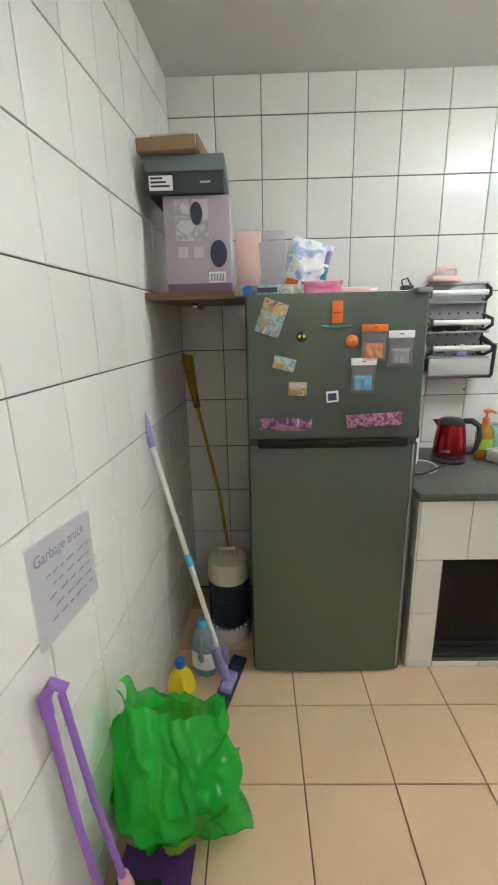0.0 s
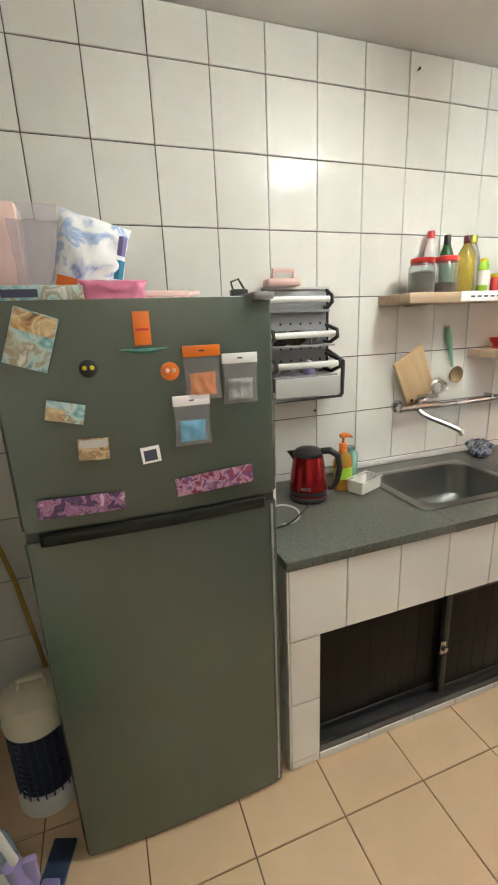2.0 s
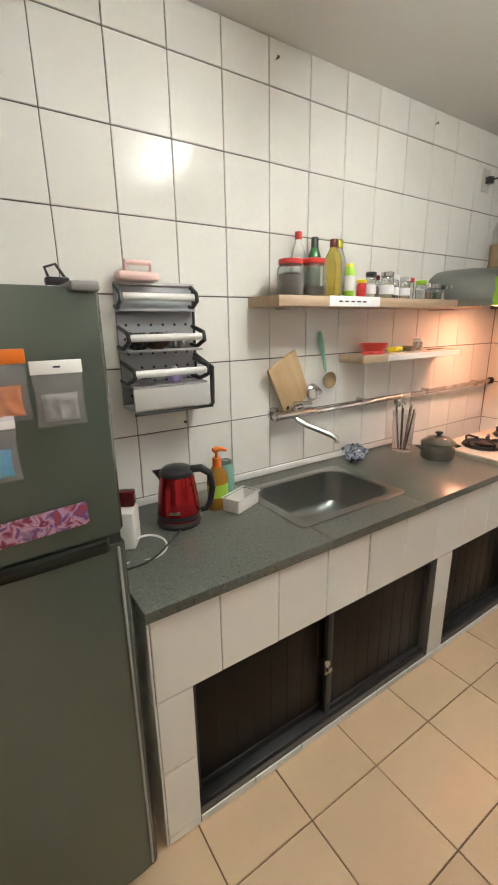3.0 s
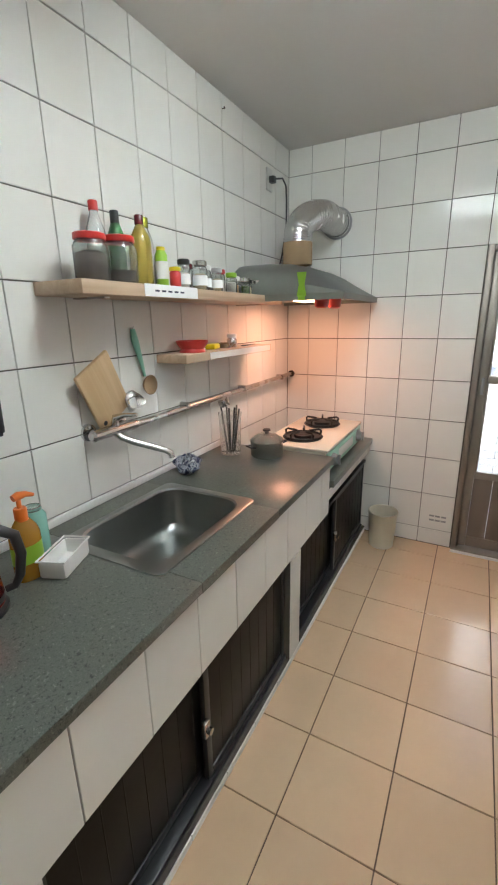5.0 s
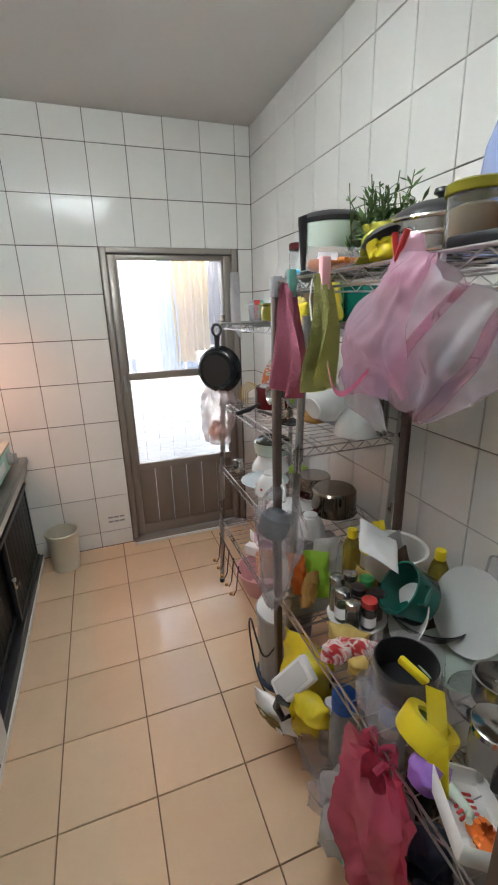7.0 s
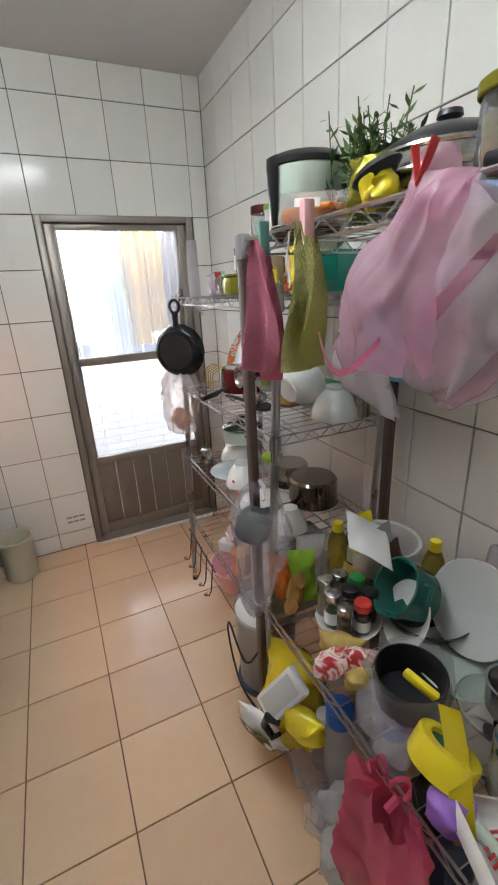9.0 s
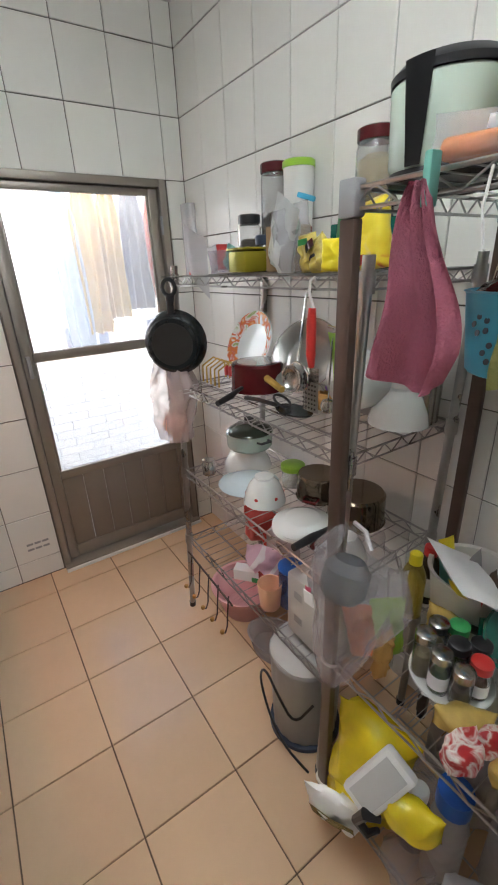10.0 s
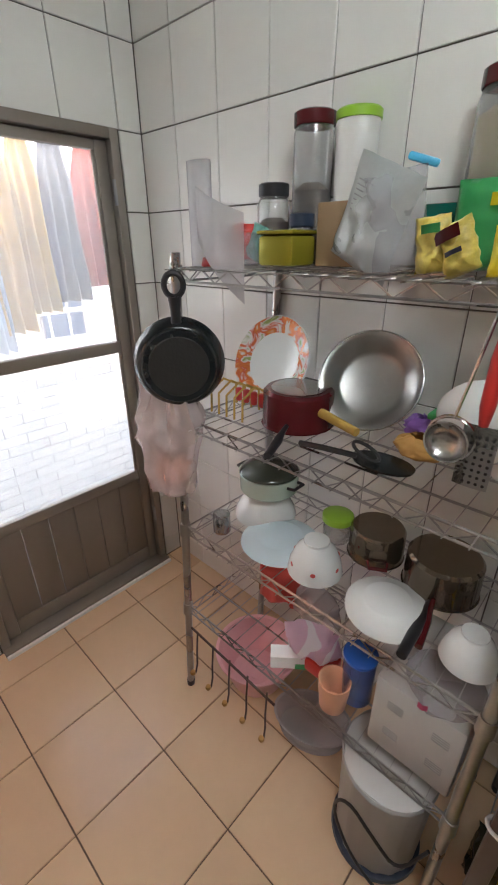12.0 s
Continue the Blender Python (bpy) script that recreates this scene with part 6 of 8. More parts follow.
for k, (x, r, h, lid, con, lb) in enumerate(((1.785, 0.024, 0.11, M_BLACK, M_WHITEP, "white spice jar with a black lid"), (1.835, 0.022, 0.10, M_DKRED, M_SPICE, "brown spice jar with a dark red lid"), (1.895, 0.03, 0.115, M_STEEL, M_GRAIN, "glass spice jar with a steel lid"),
                                            (1.965, 0.026, 0.105, M_WHITE, M_SPICE, "spice jar with a white lid"), (2.025, 0.024, 0.10, M_PALEGREY, M_GRAIN, "small spice jar with a grey lid"), (2.085, 0.023, 0.10, M_RED, M_WHITEP, "small spice jar with a red lid"),
                                            (2.15, 0.026, 0.09, M_LIME, M_WHITEP, "short glass jar of salt"), (2.215, 0.025, 0.08, M_WHITE, M_CORK, "short jar of brown sauce"), (2.28, 0.025, 0.078, M_STEEL, M_HERB, "short jar of dried herbs"),
                                            (2.345, 0.025, 0.075, M_BLACK, M_GRAIN, "short glass jar of grain"), (2.41, 0.026, 0.075, M_STEEL, M_HERB, "short jar of green herbs"), (2.475, 0.026, 0.075, M_BLACK, M_SPICE, "short jar of dark spice"))):
    jar((x, 1.86 + 0.02 * (k % 2), SZ), r, h, lid, lb, content=con, fill=0.7, group="spice jars on the wall shelf", band=M_PAPER if k in (0, 2, 3, 4) else None)
LZ = 1.3485
solo("red_dish", bowl_mesh(0.072, 0.05, foot=0.8), M_RED, "shallow red plastic dish", "dish", (1.905, 1.925, LZ))
solo("yellow_sponge", box(-0.045, 0.045, -0.025, 0.025, 0, 0.025, 0.008), M_YELLOW, "yellow kitchen sponge on the shelf", "sponge", (2.10, 1.945, LZ), 15)
solo("steel_dish", plate_mesh(0.05), M_STEEL, "small steel dish on the lower shelf", "dish", (2.20, 1.935, LZ))
jar((2.285, 1.945, LZ), 0.026, 0.065, M_WHITE, "small white cup with a lid", glass=M_STEEL)
solo("knife", box(-0.09, 0.09, -0.008, 0.008, 0, 0.004, 0.001), M_BLACK, "black knife lying on the lower shelf", "knife", (2.42, 1.92, LZ), 8)
t = thing("bottle_opener", "lime green clip hung on the hood", "clip", (2.376, 1.60, 1.641))
part("grip", grid(lambda u, v: (-0.004 * math.sin(math.pi * u), (u - 0.5) * 0.05 * (0.6 + 0.8 * abs(v - 0.5)), (v - 0.5) * 0.11), 8, 8, thick=0.008), M_LIME, t)
part("jaw", box(-0.006, 0.006, -0.018, 0.018, -0.075, -0.05, 0.004), M_LIME, t)
t = thing("tile_sticker", "faded grey stickers on a wall tile", "sticker", (XE - 0.0008, 0.92, 0.20))
for k in range(6):
    part("sticker_mark", box(-0.0008, 0, -0.05 + 0.018 * (k % 3) * 2, -0.02 + 0.018 * (k % 3) * 2, -0.03 + 0.03 * (k // 3), -0.018 + 0.03 * (k // 3)), M_GREY, t)


for x, z in NAILS:
    t = thing("wall_nail", "small rusty nail stuck in a wall tile", "nail", (x, YB + 0.002, z), group="nails in the tiles")
    part("shank", tube([(0, 0, 0), (0, -0.016, 0.002)], 0.0025, 8), M_BROWNPOST, t)
    part("head", lathe([(0, 0), (0.006, 0), (0.0055, 0.002), (0, 0.003)], 10), M_BROWNPOST, t, at=pose(0, -0.0145, 0.002, 90, 0, 0))


# ---- things on the chrome rack ----
def rack_packet(at, w, h, d, material, label, rz=0, rx=0, ry=0, **more):
    """A packet whose printed side looks into the room."""
    return packet(at, w, h, d, material, label, rz + 180, -rx, -ry, **more)


A1, A2, A3, A4 = [z + 0.0045 for z in RA_Z]
t = thing("plastic_roll", "roll of translucent bags standing on the rack corner", "bag roll", (2.475, 0.335, A1))
part("sleeve", grid(lambda u, v: (0.035 * math.cos(4.6 * u), 0.02 * math.sin(4.6 * u), 0.215 * v), 12, 6, thick=0.0015), M_FILMD, t)
part("loose_sheet", grid(lambda u, v: (-0.02 - 0.15 * u, 0.03 + 0.02 * math.sin(3 * u), 0.165 - 0.15 * u * (0.4 + 0.6 * v) - 0.11 * v * (1 - 0.2 * u)), 10, 8, thick=0.001), M_FILMD, t)
t = thing("clear_food_box", "clear plastic box with green and red packets", "container", (2.43, 0.235, A1))
part("tub", lathe([(0, 0), (0.055, 0), (0.062, 0.07), (0.064, 0.072), (0.058, 0.07), (0.052, 0.003), (0, 0.003)], 24, sx=1.0, sy=0.8), M_FILM, t)
for k, mm in enumerate((M_TEAL, M_RED, M_FILMD)):
    part("packet", move(pouch(0.05, 0.08, 0.03, k + 40, 0.008), -0.03 + 0.03 * k, 0, 0.012, 0, 20 * k - 20, 40 * k), mm, t)
t = thing("gold_tin", "olive yellow plastic tub with a flat lid", "tub", (2.313, 0.215, A1))
part("tub", box(-0.052, 0.052, -0.045, 0.045, 0, 0.066, 0.01), M_GOLD, t)
part("lid", box(-0.055, 0.055, -0.048, 0.048, 0.0665, 0.076, 0.005), M_GOLD, t)
jar((2.435, 0.12, A1), 0.042, 0.185, M_BLACK, "glass jar of dark seeds with a black lid", content=M_SPICE, fill=0.7, lidh=0.03)
jar((2.34, 0.125, A1), 0.032, 0.115, M_NAVY, "small grain jar with a dark lid", content=M_GRAIN, lidh=0.03)
t = thing("brown_carton", "brown and white carton with orange packs behind", "carton", (2.205, 0.13, A1))
part("carton", box(-0.05, 0.05, -0.05, 0.05, 0, 0.13, 0.002), M_CARD, t)
part("red_side", box(-0.051, 0.051, -0.053, -0.0505, 0.07, 0.125), M_DKRED, t)
part("orange_pack", box(-0.03, 0.03, -0.075, -0.054, 0, 0.06, 0.003), M_ORANGE, t)
jar((2.365, 0.055, A1), 0.050, 0.33, M_DKRED, "tall clear jar with a dark red lid and tea leaves", glass=M_CLEAR, content=M_SPICE, fill=0.62, lidh=0.03, neck=0.92)
t = thing("white_tub", "white plastic tub with a lime green lid", "tub", (2.245, 0.055, A1))
part("body", lathe([(0, 0.0), (0.042, 0.0), (0.048, 0.295), (0, 0.295)], 30), M_WHITE, t)
part("lid", lathe([(0, 0.2955), (0.051, 0.2955), (0.051, 0.312), (0.047, 0.316), (0, 0.316)], 30), M_LIME, t)
t = rack_packet((2.115, 0.235, A1), 0.175, 0.19, 0.05, M_SILVER, "silver grey resealable pouch with printed lines", rz=-18, ry=-22, seed=12, crumple=0.012)
for k in range(7):
    part("printed_line", box(0.0, 0.045 - 0.012 * (k % 3), -0.0006, 0, 0, 0.0022), M_GREY, t, at=pose(-0.045, -0.0235 - 0.001 * (k % 2), 0.150 - k * 0.0085))
rack_packet((2.015, 0.245, A1), 0.105, 0.165, 0.06, M_FILM, "clear bag of pale flour with a blue clip", rz=25, ry=10, seed=14, crumple=0.016)
t = thing("bag_clip", "sky blue bag clip", "clip", (1.985, 0.235, A1 + 0.165))
part("clip_bar", box(-0.005, 0.05, -0.006, 0.006, 0, 0.013, 0.004), M_SKYBLUE, t, at=pose(0, 0, 0, 0, -18, 15))
rack_packet((1.945, 0.265, A1), 0.058, 0.09, 0.04, M_NOODLE, "yellow packet of noodles", rz=12, ry=8, seed=16, crumple=0.01, patch=((0.0, 0.07, 0.03, 0.014, M_GREEN),))
rack_packet((1.888, 0.275, A1), 0.065, 0.085, 0.045, M_NOODLE, "tan noodle packet with red and dark print", rz=-15, ry=24, seed=17, crumple=0.01, patch=((0.0, 0.065, 0.045, 0.02, M_DKRED), (0.005, 0.035, 0.03, 0.008, M_INK)))
rack_packet((1.905, 0.15, A1), 0.12, 0.15, 0.06, M_GREEN, "green foil snack bag folded shut", rz=5, seed=18, patch=((0.02, 0.115, 0.03, 0.02, M_YELLOW),))
rack_packet((1.775, 0.235, A1), 0.125, 0.145, 0.07, M_SOUP, "large yellow and red soup packet", rz=-8, ry=6, seed=19, crumple=0.012, patch=((-0.01, 0.020, 0.075, 0.022, M_RED),))
rack_packet((1.82, 0.315, A1), 0.045, 0.07, 0.035, M_YELLOW, "small yellow seasoning sachet standing", rz=30, seed=23)
jar((1.94, 0.055, A1 + 0.12), 0.053, 0.21, M_DKRED, "large square jar of pale grain with a dark red lid", glass=M_CLEAR, content=M_GRAIN, fill=0.85, lidh=0.03, neck=0.9)
t = thing("storage_crate", "dark carton carrying the large grain jar", "carton", (1.915, 0.055, A1))
part("carton", box(-0.13, 0.13, -0.06, 0.05, 0, 0.1195, 0.004), M_DKGREEN, t)
t = thing("red_sachet", "little red sachet on the shelf rim", "sachet", (2.43, 0.352, A1))
part("film", pouch(0.05, 0.02, 0.03, 3, 0.004), M_RED, t)

# second tier
t = thing("frying_pan", "black non-stick frying pan hung by its handle", "frying pan", pose(2.462, 0.428, 1.222, 0, 0, 50))
part("pan_body", move(lathe([(0, 0), (0.088, 0), (0.098, 0.012), (0.112, 0.045), (0.114, 0.045), (0.10, 0.010), (0.09, 0.004), (0, 0.004)], 40), 0, 0, 0, 90, 0, 0), M_NONSTICK, t, at=pose(0, 0.022, 0))
part("base_disc", move(lathe([(0, 0), (0.072, 0), (0.074, 0.002), (0, 0.003)], 36), 0, 0, 0, 90, 0, 0), M_IRON, t, at=pose(0, 0.0254, 0))
part("handle", tube([(0, 0.0, 0.10), (0, -0.002, 0.13), (0, -0.004, 0.16)], [0.013, 0.012, 0.016], 12), M_BLACK, t)
part("handle_ring", tube([(0.022 * math.cos(a), -0.004, 0.186 + 0.026 * math.sin(a)) for a in [2 * math.pi * k / 20 for k in range(20)]], 0.007, 8, closed=True), M_BLACK, t)
part("hook", tube([(0.0, -0.004, 0.206), (0.0, -0.03, 0.215), (0.0, -0.034, 0.232)], 0.004, 6), M_STEEL, t)
t = thing("carrier_bag", "pinkish clear carrier bag hung beside the rack", "plastic bag", (2.545, 0.40, 0.84))
part("film", sack(0.10, 0.075, 0.40, 41, 0.03, lambda v: 0.75 + 0.25 * math.sin(2.6 * v) if v < 0.55 else 1.0 - (v - 0.55) * 1.75), mat("pink_clear_film", (0.86, 0.72, 0.72), 0.15, vary=0.2, bump=1.0, bscale=34, alpha=0.4), t)
part("contents", sack(0.06, 0.045, 0.09, 42, 0.012), mat("salmon_wrap", (0.75, 0.33, 0.22), 0.5, vary=0.4, scale=14), t, at=pose(0, 0, 0.012))
t = thing("flower_plate", "white plate with orange flowers standing on the rack", "plate", pose(2.40, 0.13, A2 + 0.118, 0, 0, 2) @ pose(0, 0, 0, -66, 0, 0) @ Matrix.Scale(1.1, 4))
part("disc", plate_mesh(0.117), M_ENAMEL, t)
part("flower_band", lathe([(0.076, 0.0098), (0.114, 0.0262)], 40), printed("orange_flower_print", ((0.74, 0.73, 0.70), (0.72, 0.71, 0.68), (0.70, 0.24, 0.06), (0.62, 0.12, 0.05), (0.74, 0.73, 0.70), (0.30, 0.36, 0.12)), 26, 0.15), t, "painted orange flowers")
t = thing("dish_rack", "small gold wire dish rack with red clips", "dish rack", (2.415, 0.26, A2))
for k in range(5):
    part("wire_arch", tube([(0.06 - 0.03 * k, -0.05, 0.0), (0.06 - 0.03 * k, -0.048, 0.06), (0.06 - 0.03 * k, 0.0, 0.085), (0.06 - 0.03 * k, 0.048, 0.06), (0.06 - 0.03 * k, 0.05, 0.0)], 0.003, 6), M_BRASS, t)
for k in range(4):
    part("red_clip", box(-0.05 + 0.03 * k, -0.035 + 0.03 * k, -0.055, -0.04, 0.01, 0.05, 0.004), M_RED, t)
t = pot(pose(2.245, 0.22, A2 + 0.098, 180, 0, 0), 0.092, 0.092, M_DKRED, "dark red saucepan turned upside down", handle=M_BLACK, long_handle=0.13, angle=-110)
part("wooden_handle", tube([(-0.075, -0.02, 0.04), (-0.20, -0.05, 0.05)], [0.012, 0.010], 10), M_BRASS, t, "wooden side handle")
part("base_plate", lathe([(0, -0.0015), (0.07, -0.0015), (0.07, 0.0), (0, 0.0)], 30), M_STEEL, t)
t = thing("steel_basin", "large shiny stainless steel basin propped upright", "basin", pose(2.105, 0.105, A2 + 0.107, 0, 0, 16) @ pose(0, 0, 0, -60, 0, 0) @ Matrix.Scale(0.87, 4))
part("rolled_rim", tube([(0.1405 * math.cos(a), 0.1405 * math.sin(a), 0.0545) for a in [2 * math.pi * k / 64 for k in range(64)]], 0.0026, 8, closed=True), M_CHROME, t)
part("basin_body", lathe([(0, 0), (0.085, 0), (0.10, 0.006), (0.128, 0.05), (0.14, 0.053), (0.141, 0.056), (0.126, 0.054), (0.098, 0.011), (0.083, 0.004), (0, 0.004)], 48), mat("dull_basin_steel", (0.36, 0.355, 0.34), 0.33, metal=1.0, vary=0.2, scale=7), t)
t = thing("black_tongs", "black utensils lying on the wire shelf", "utensil", (2.02, 0.30, A2))
part("disc_head", lathe([(0, 0), (0.052, 0), (0.054, 0.006), (0, 0.008)], 26, sx=1.3, sy=0.8), M_NONSTICK, t, at=pose(-0.05, -0.02, 0.001))
part("arm", tube([(0.0, 0.0, 0.012), (0.07, 0.03, 0.02), (0.13, 0.03, 0.012)], 0.007, 8), M_BLACK, t)
part("loop", tube([(-0.02 + 0.03 * math.cos(a), 0.0 + 0.02 * math.sin(a), 0.03 + 0.012 * math.cos(a)) for a in [2 * math.pi * k / 16 for k in range(16)]], 0.004, 6, closed=True), M_BLACK, t)
solo("bread_roll", sack(0.055, 0.04, 0.05, 51, 0.008), M_CORK, "tan bread roll in a purple wrapper", "bread", (1.925, 0.19, A2), 20)
solo("purple_wrapper", sack(0.04, 0.03, 0.06, 52, 0.015), M_PURPLE, "crumpled purple foil food wrapper", "wrapper", (1.955, 0.10, A2))
t = thing("food_box", "clear food box with a green lid", "container", (1.86, 0.10, A2))
part("tub", box(-0.075, 0.075, -0.05, 0.05, 0, 0.075, 0.008), M_FILMD, t)
part("lid", box(-0.08, 0.08, -0.055, 0.055, 0.0755, 0.09, 0.005), M_GREEN, t)
t = thing("white_colander", "white plastic colander lying on its side", "colander", pose(1.80, 0.265, A2 + 0.088, 0, 0, 12) @ pose(0, 0, 0, 70, 0, 0))
part("bowl_shell", bowl_mesh(0.092, 0.085), M_ENAMEL, t)
for k in range(16):
    a = 2 * math.pi * k / 16
    part("drain_hole", lathe([(0, 0), (0.0035, 0), (0.0035, 0.0012), (0, 0.0012)], 8), M_GREY, t, at=pose(0.045 * math.cos(a), 0.045 * math.sin(a), 0.012, 0, 0, 0))
bowl((1.725, 0.13, A2), 0.078, 0.10, M_ENAMEL, "large white bowl turned upside down", flip=True, name="mixing_bowl")
t = thing("hanging_grater", "steel grater with a red handle hung on a white hook", "grater", (1.775, 0.398, 1.225))
part("blade", grid(lambda u, v: ((u - 0.5) * 0.052, 0.003 * math.cos(3 * (u - 0.5)), -0.085 + 0.105 * v), 6, 8, thick=0.0015), M_STEEL, t)
for i in range(5):
    for j in range(8):
        part("grater_hole", lathe([(0, 0), (0.0028, 0), (0.0022, 0.0015), (0, 0.0018)], 6), M_IRON, t, at=pose(-0.02 + i * 0.01, 0.0050, -0.075 + j * 0.011, -90, 0, 0))
part("handle", tube([(0, 0, 0.02), (0.0, 0.002, 0.05), (0, 0.002, 0.12), (0, 0, 0.15)], [0.007, 0.011, 0.011, 0.008], 10), M_RED, t)
part("hook", tube([(0, -0.004, 0.145), (0.008, 0.002, 0.18), (0.008, 0.0, 0.205), (0.008, -0.012, 0.212), (0.008, -0.014, 0.20)], 0.0035, 8), M_WHITE, t)
t = thing("hanging_strainer", "small round wire strainer hung on the rack", "strainer", (1.815, 0.404, 1.215))
part("mesh_bowl", bowl_mesh(0.034, 0.022), M_STEEL, t, at=pose(0, 0, 0, -90, 0, 0))
part("rim", tube([(0.036 * math.cos(a), 0.0, 0.036 * math.sin(a)) for a in [2 * math.pi * k / 22 for k in range(22)]], 0.003, 6, closed=True), M_CHROME, t)
part("handle", tube([(0, 0, 0.034), (-0.012, 0, 0.10), (-0.025, -0.002, 0.185), (-0.025, -0.014, 0.2), (-0.025, -0.016, 0.19)], 0.0028, 6), M_CHROME, t)
t = thing("hanging_peeler", "lime green peeler and tea ball on hooks", "peeler", (1.685, 0.402, 1.26))
part("peeler_body", grid(lambda u, v: ((u - 0.5) * (0.03 + 0.045 * v ** 2), 0.006 * math.sin(math.pi * u), -0.05 + 0.12 * v), 8, 8, thick=0.005), M_LIME, t)
part("blade", tube([(-0.036, 0, 0.072), (0.036, 0, 0.082)], 0.003, 6), M_STEEL, t)
part("tea_ball", lathe([(0, -0.018), (0.014, -0.013), (0.018, 0), (0.014, 0.013), (0, 0.018)], 16), M_STEEL, t, at=pose(0.025, 0.004, -0.09))
part("chain", tube([(0.025, 0.004, -0.072), (0.02, 0.003, 0.05), (-0.01, 0, 0.15), (-0.01, -0.01, 0.172)], 0.002, 6), M_STEEL, t)
t = thing("utensil_tin", "tall brushed steel utensil holder with a red mark", "utensil holder", (1.70, 0.06, A2))
part("tin", lathe([(0, 0), (0.042, 0), (0.044, 0.165), (0.046, 0.168), (0.041, 0.165), (0.039, 0.004), (0, 0.004)], 28), M_STEEL, t)
part("red_mark", grid(lambda u, v: (0.0446 * math.sin(0.9 * (u - 0.5) + 2.9), 0.0446 * math.cos(0.9 * (u - 0.5) + 2.9) * -1, 0.085 + 0.014 * v), 6, 2, thick=0.0006), M_RED, t)
for k in range(3):
    part("utensil", tube([(0.01 * k - 0.01, 0, 0.01), (0.025 * (k - 1), 0.01 * k, 0.24)], 0.005, 8), M_BLACK if k % 2 else M_STEEL, t)

# third tier
bowl((2.375, 0.175, A3), 0.098, 0.085, M_ENAMEL, "stacked white bowls turned upside down", flip=True, name="mixing_bowl")
pot(pose(2.37, 0.165, A3 + 0.0865), 0.092, 0.062, M_MINT, "mint enamel pot with a dark glass lid", M_OLIVELID, M_BLACK, name="casserole")
jar((2.405, 0.335, A3), 0.026, 0.062, M_STEEL, "small steel cup on the rack", glass=M_STEEL, name="steel_cup", lidh=0.004)
solo("blue_plate", plate_mesh(0.115), mat("pale_blue_glaze", (0.52, 0.62, 0.66), 0.15, vary=0.05), "pale blue oval plate lying upside down", "plate", pose(2.245, 0.255, A3 + 0.024, 180, 0, 30))
bowl((2.105, 0.285, A3), 0.073, 0.095, M_ENAMEL, "white rice bowl with red flowers turned upside down", flip=True, name="rice_bowl")
t = bpy.data.objects["rice_bowl"]
for k in range(6):
    a = k * 1.05
    part("flower_print", lathe([(0, 0), (0.007, 0), (0.006, 0.001), (0, 0.0013)], 8), M_RED, t, at=pose(0.0668 * math.cos(a), 0.0668 * math.sin(a), 0.062, 90, 0, math.degrees(a) + 90))
for k in range(3):
    solo("dinner_plate", plate_mesh(0.095), M_ENAMEL, "white dinner plate in an upturned stack", "plate", pose(1.90, 0.285, A3 + 0.024 + 0.007 * k, 180, 0, 0), group="stack of white plates")
bowl((1.715, 0.29, A3), 0.058, 0.075, M_ENAMEL, "small white bowl with red flowers upside down", flip=True, name="rice_bowl")
jar((2.135, 0.13, A3), 0.04, 0.085, M_LIME, "clear cup with a lime green lid", glass=M_CLEAR, lidh=0.022, name="lidded_cup", neck=1.0)
pot(pose(2.02, 0.115, A3 + 0.088, 180, 0, 0), 0.075, 0.085, M_AMBERPOT, "shiny brown glass pot turned upside down", None, M_DKRED, name="glass_pot", angle=60)
pot(pose(1.84, 0.12, A3 + 0.098, 180, 0, 0), 0.09, 0.095, M_AMBERPOT, "brown glass pot with a red handle, upside down", None, M_DKRED, 0.13, name="glass_pot", angle=-100)
t = thing("black_handle_pan", "pan handle of black plastic sticking forward", "pan", (1.83, 0.20, A3))
part("handle", tube([(0, 0.0, 0.012), (-0.01, 0.12, 0.02), (-0.015, 0.19, 0.02)], [0.010, 0.013, 0.011], 10), M_BLACK, t)
part("shallow_pan", lathe([(0, 0), (0.03, 0), (0.034, 0.018), (0.031, 0.018), (0, 0.004)], 20), M_NONSTICK, t, at=pose(0.0, -0.03, 0.0))

# fourth tier
rack_packet((2.29, 0.15, A4), 0.17, 0.15, 0.08, mat("red_carrier", (0.75, 0.10, 0.09), 0.35, vary=0.2, alpha=0.8), "red plastic bag on the lower shelf", rz=30, seed=60, crumple=0.025)
rack_packet((2.17, 0.14, A4), 0.19, 0.12, 0.10, M_FILMD, "pale blue white plastic wrap", rz=-10, seed=61, crumple=0.02)
t = thing("toothpaste_carton", "small white and green carton on the shelf edge", "carton", (2.125, 0.33, A4), 40)
part("carton", box(-0.055, 0.055, -0.022, 0.022, 0, 0.045, 0.002), M_PAPER, t)
part("green_end", box(-0.0555, -0.015, -0.0225, 0.0225, -0.0002, 0.0205), M_GREEN, t)
part("dark_oval", lathe([(0, 0), (0.014, 0), (0.014, 0.0008), (0, 0.0008)], 16), M_NAVY, t, at=pose(0.02, -0.0222, 0.026, 90, 0, 0))
t = thing("tissue_packet", "pink tissue packet with loose tissues", "tissue", (2.055, 0.285, A4))
part("red_pack", box(-0.055, 0.055, -0.035, 0.035, 0, 0.05, 0.008), M_RED, t)
part("tissue", move(pouch(0.16, 0.085, 0.09, 63, 0.03), 0.02, 0.0, 0.05, 0, 8, 20), M_STRIPECLOTH, t, "pink and white striped tissue")
jar((1.935, 0.285, A4), 0.042, 0.16, M_BLUE, "clear blue mug standing in an orange cup", glass=mat("blue_clear", (0.30, 0.45, 0.90), 0.08, trans=0.85), lidh=0.012, neck=0.95, name="water_cup")
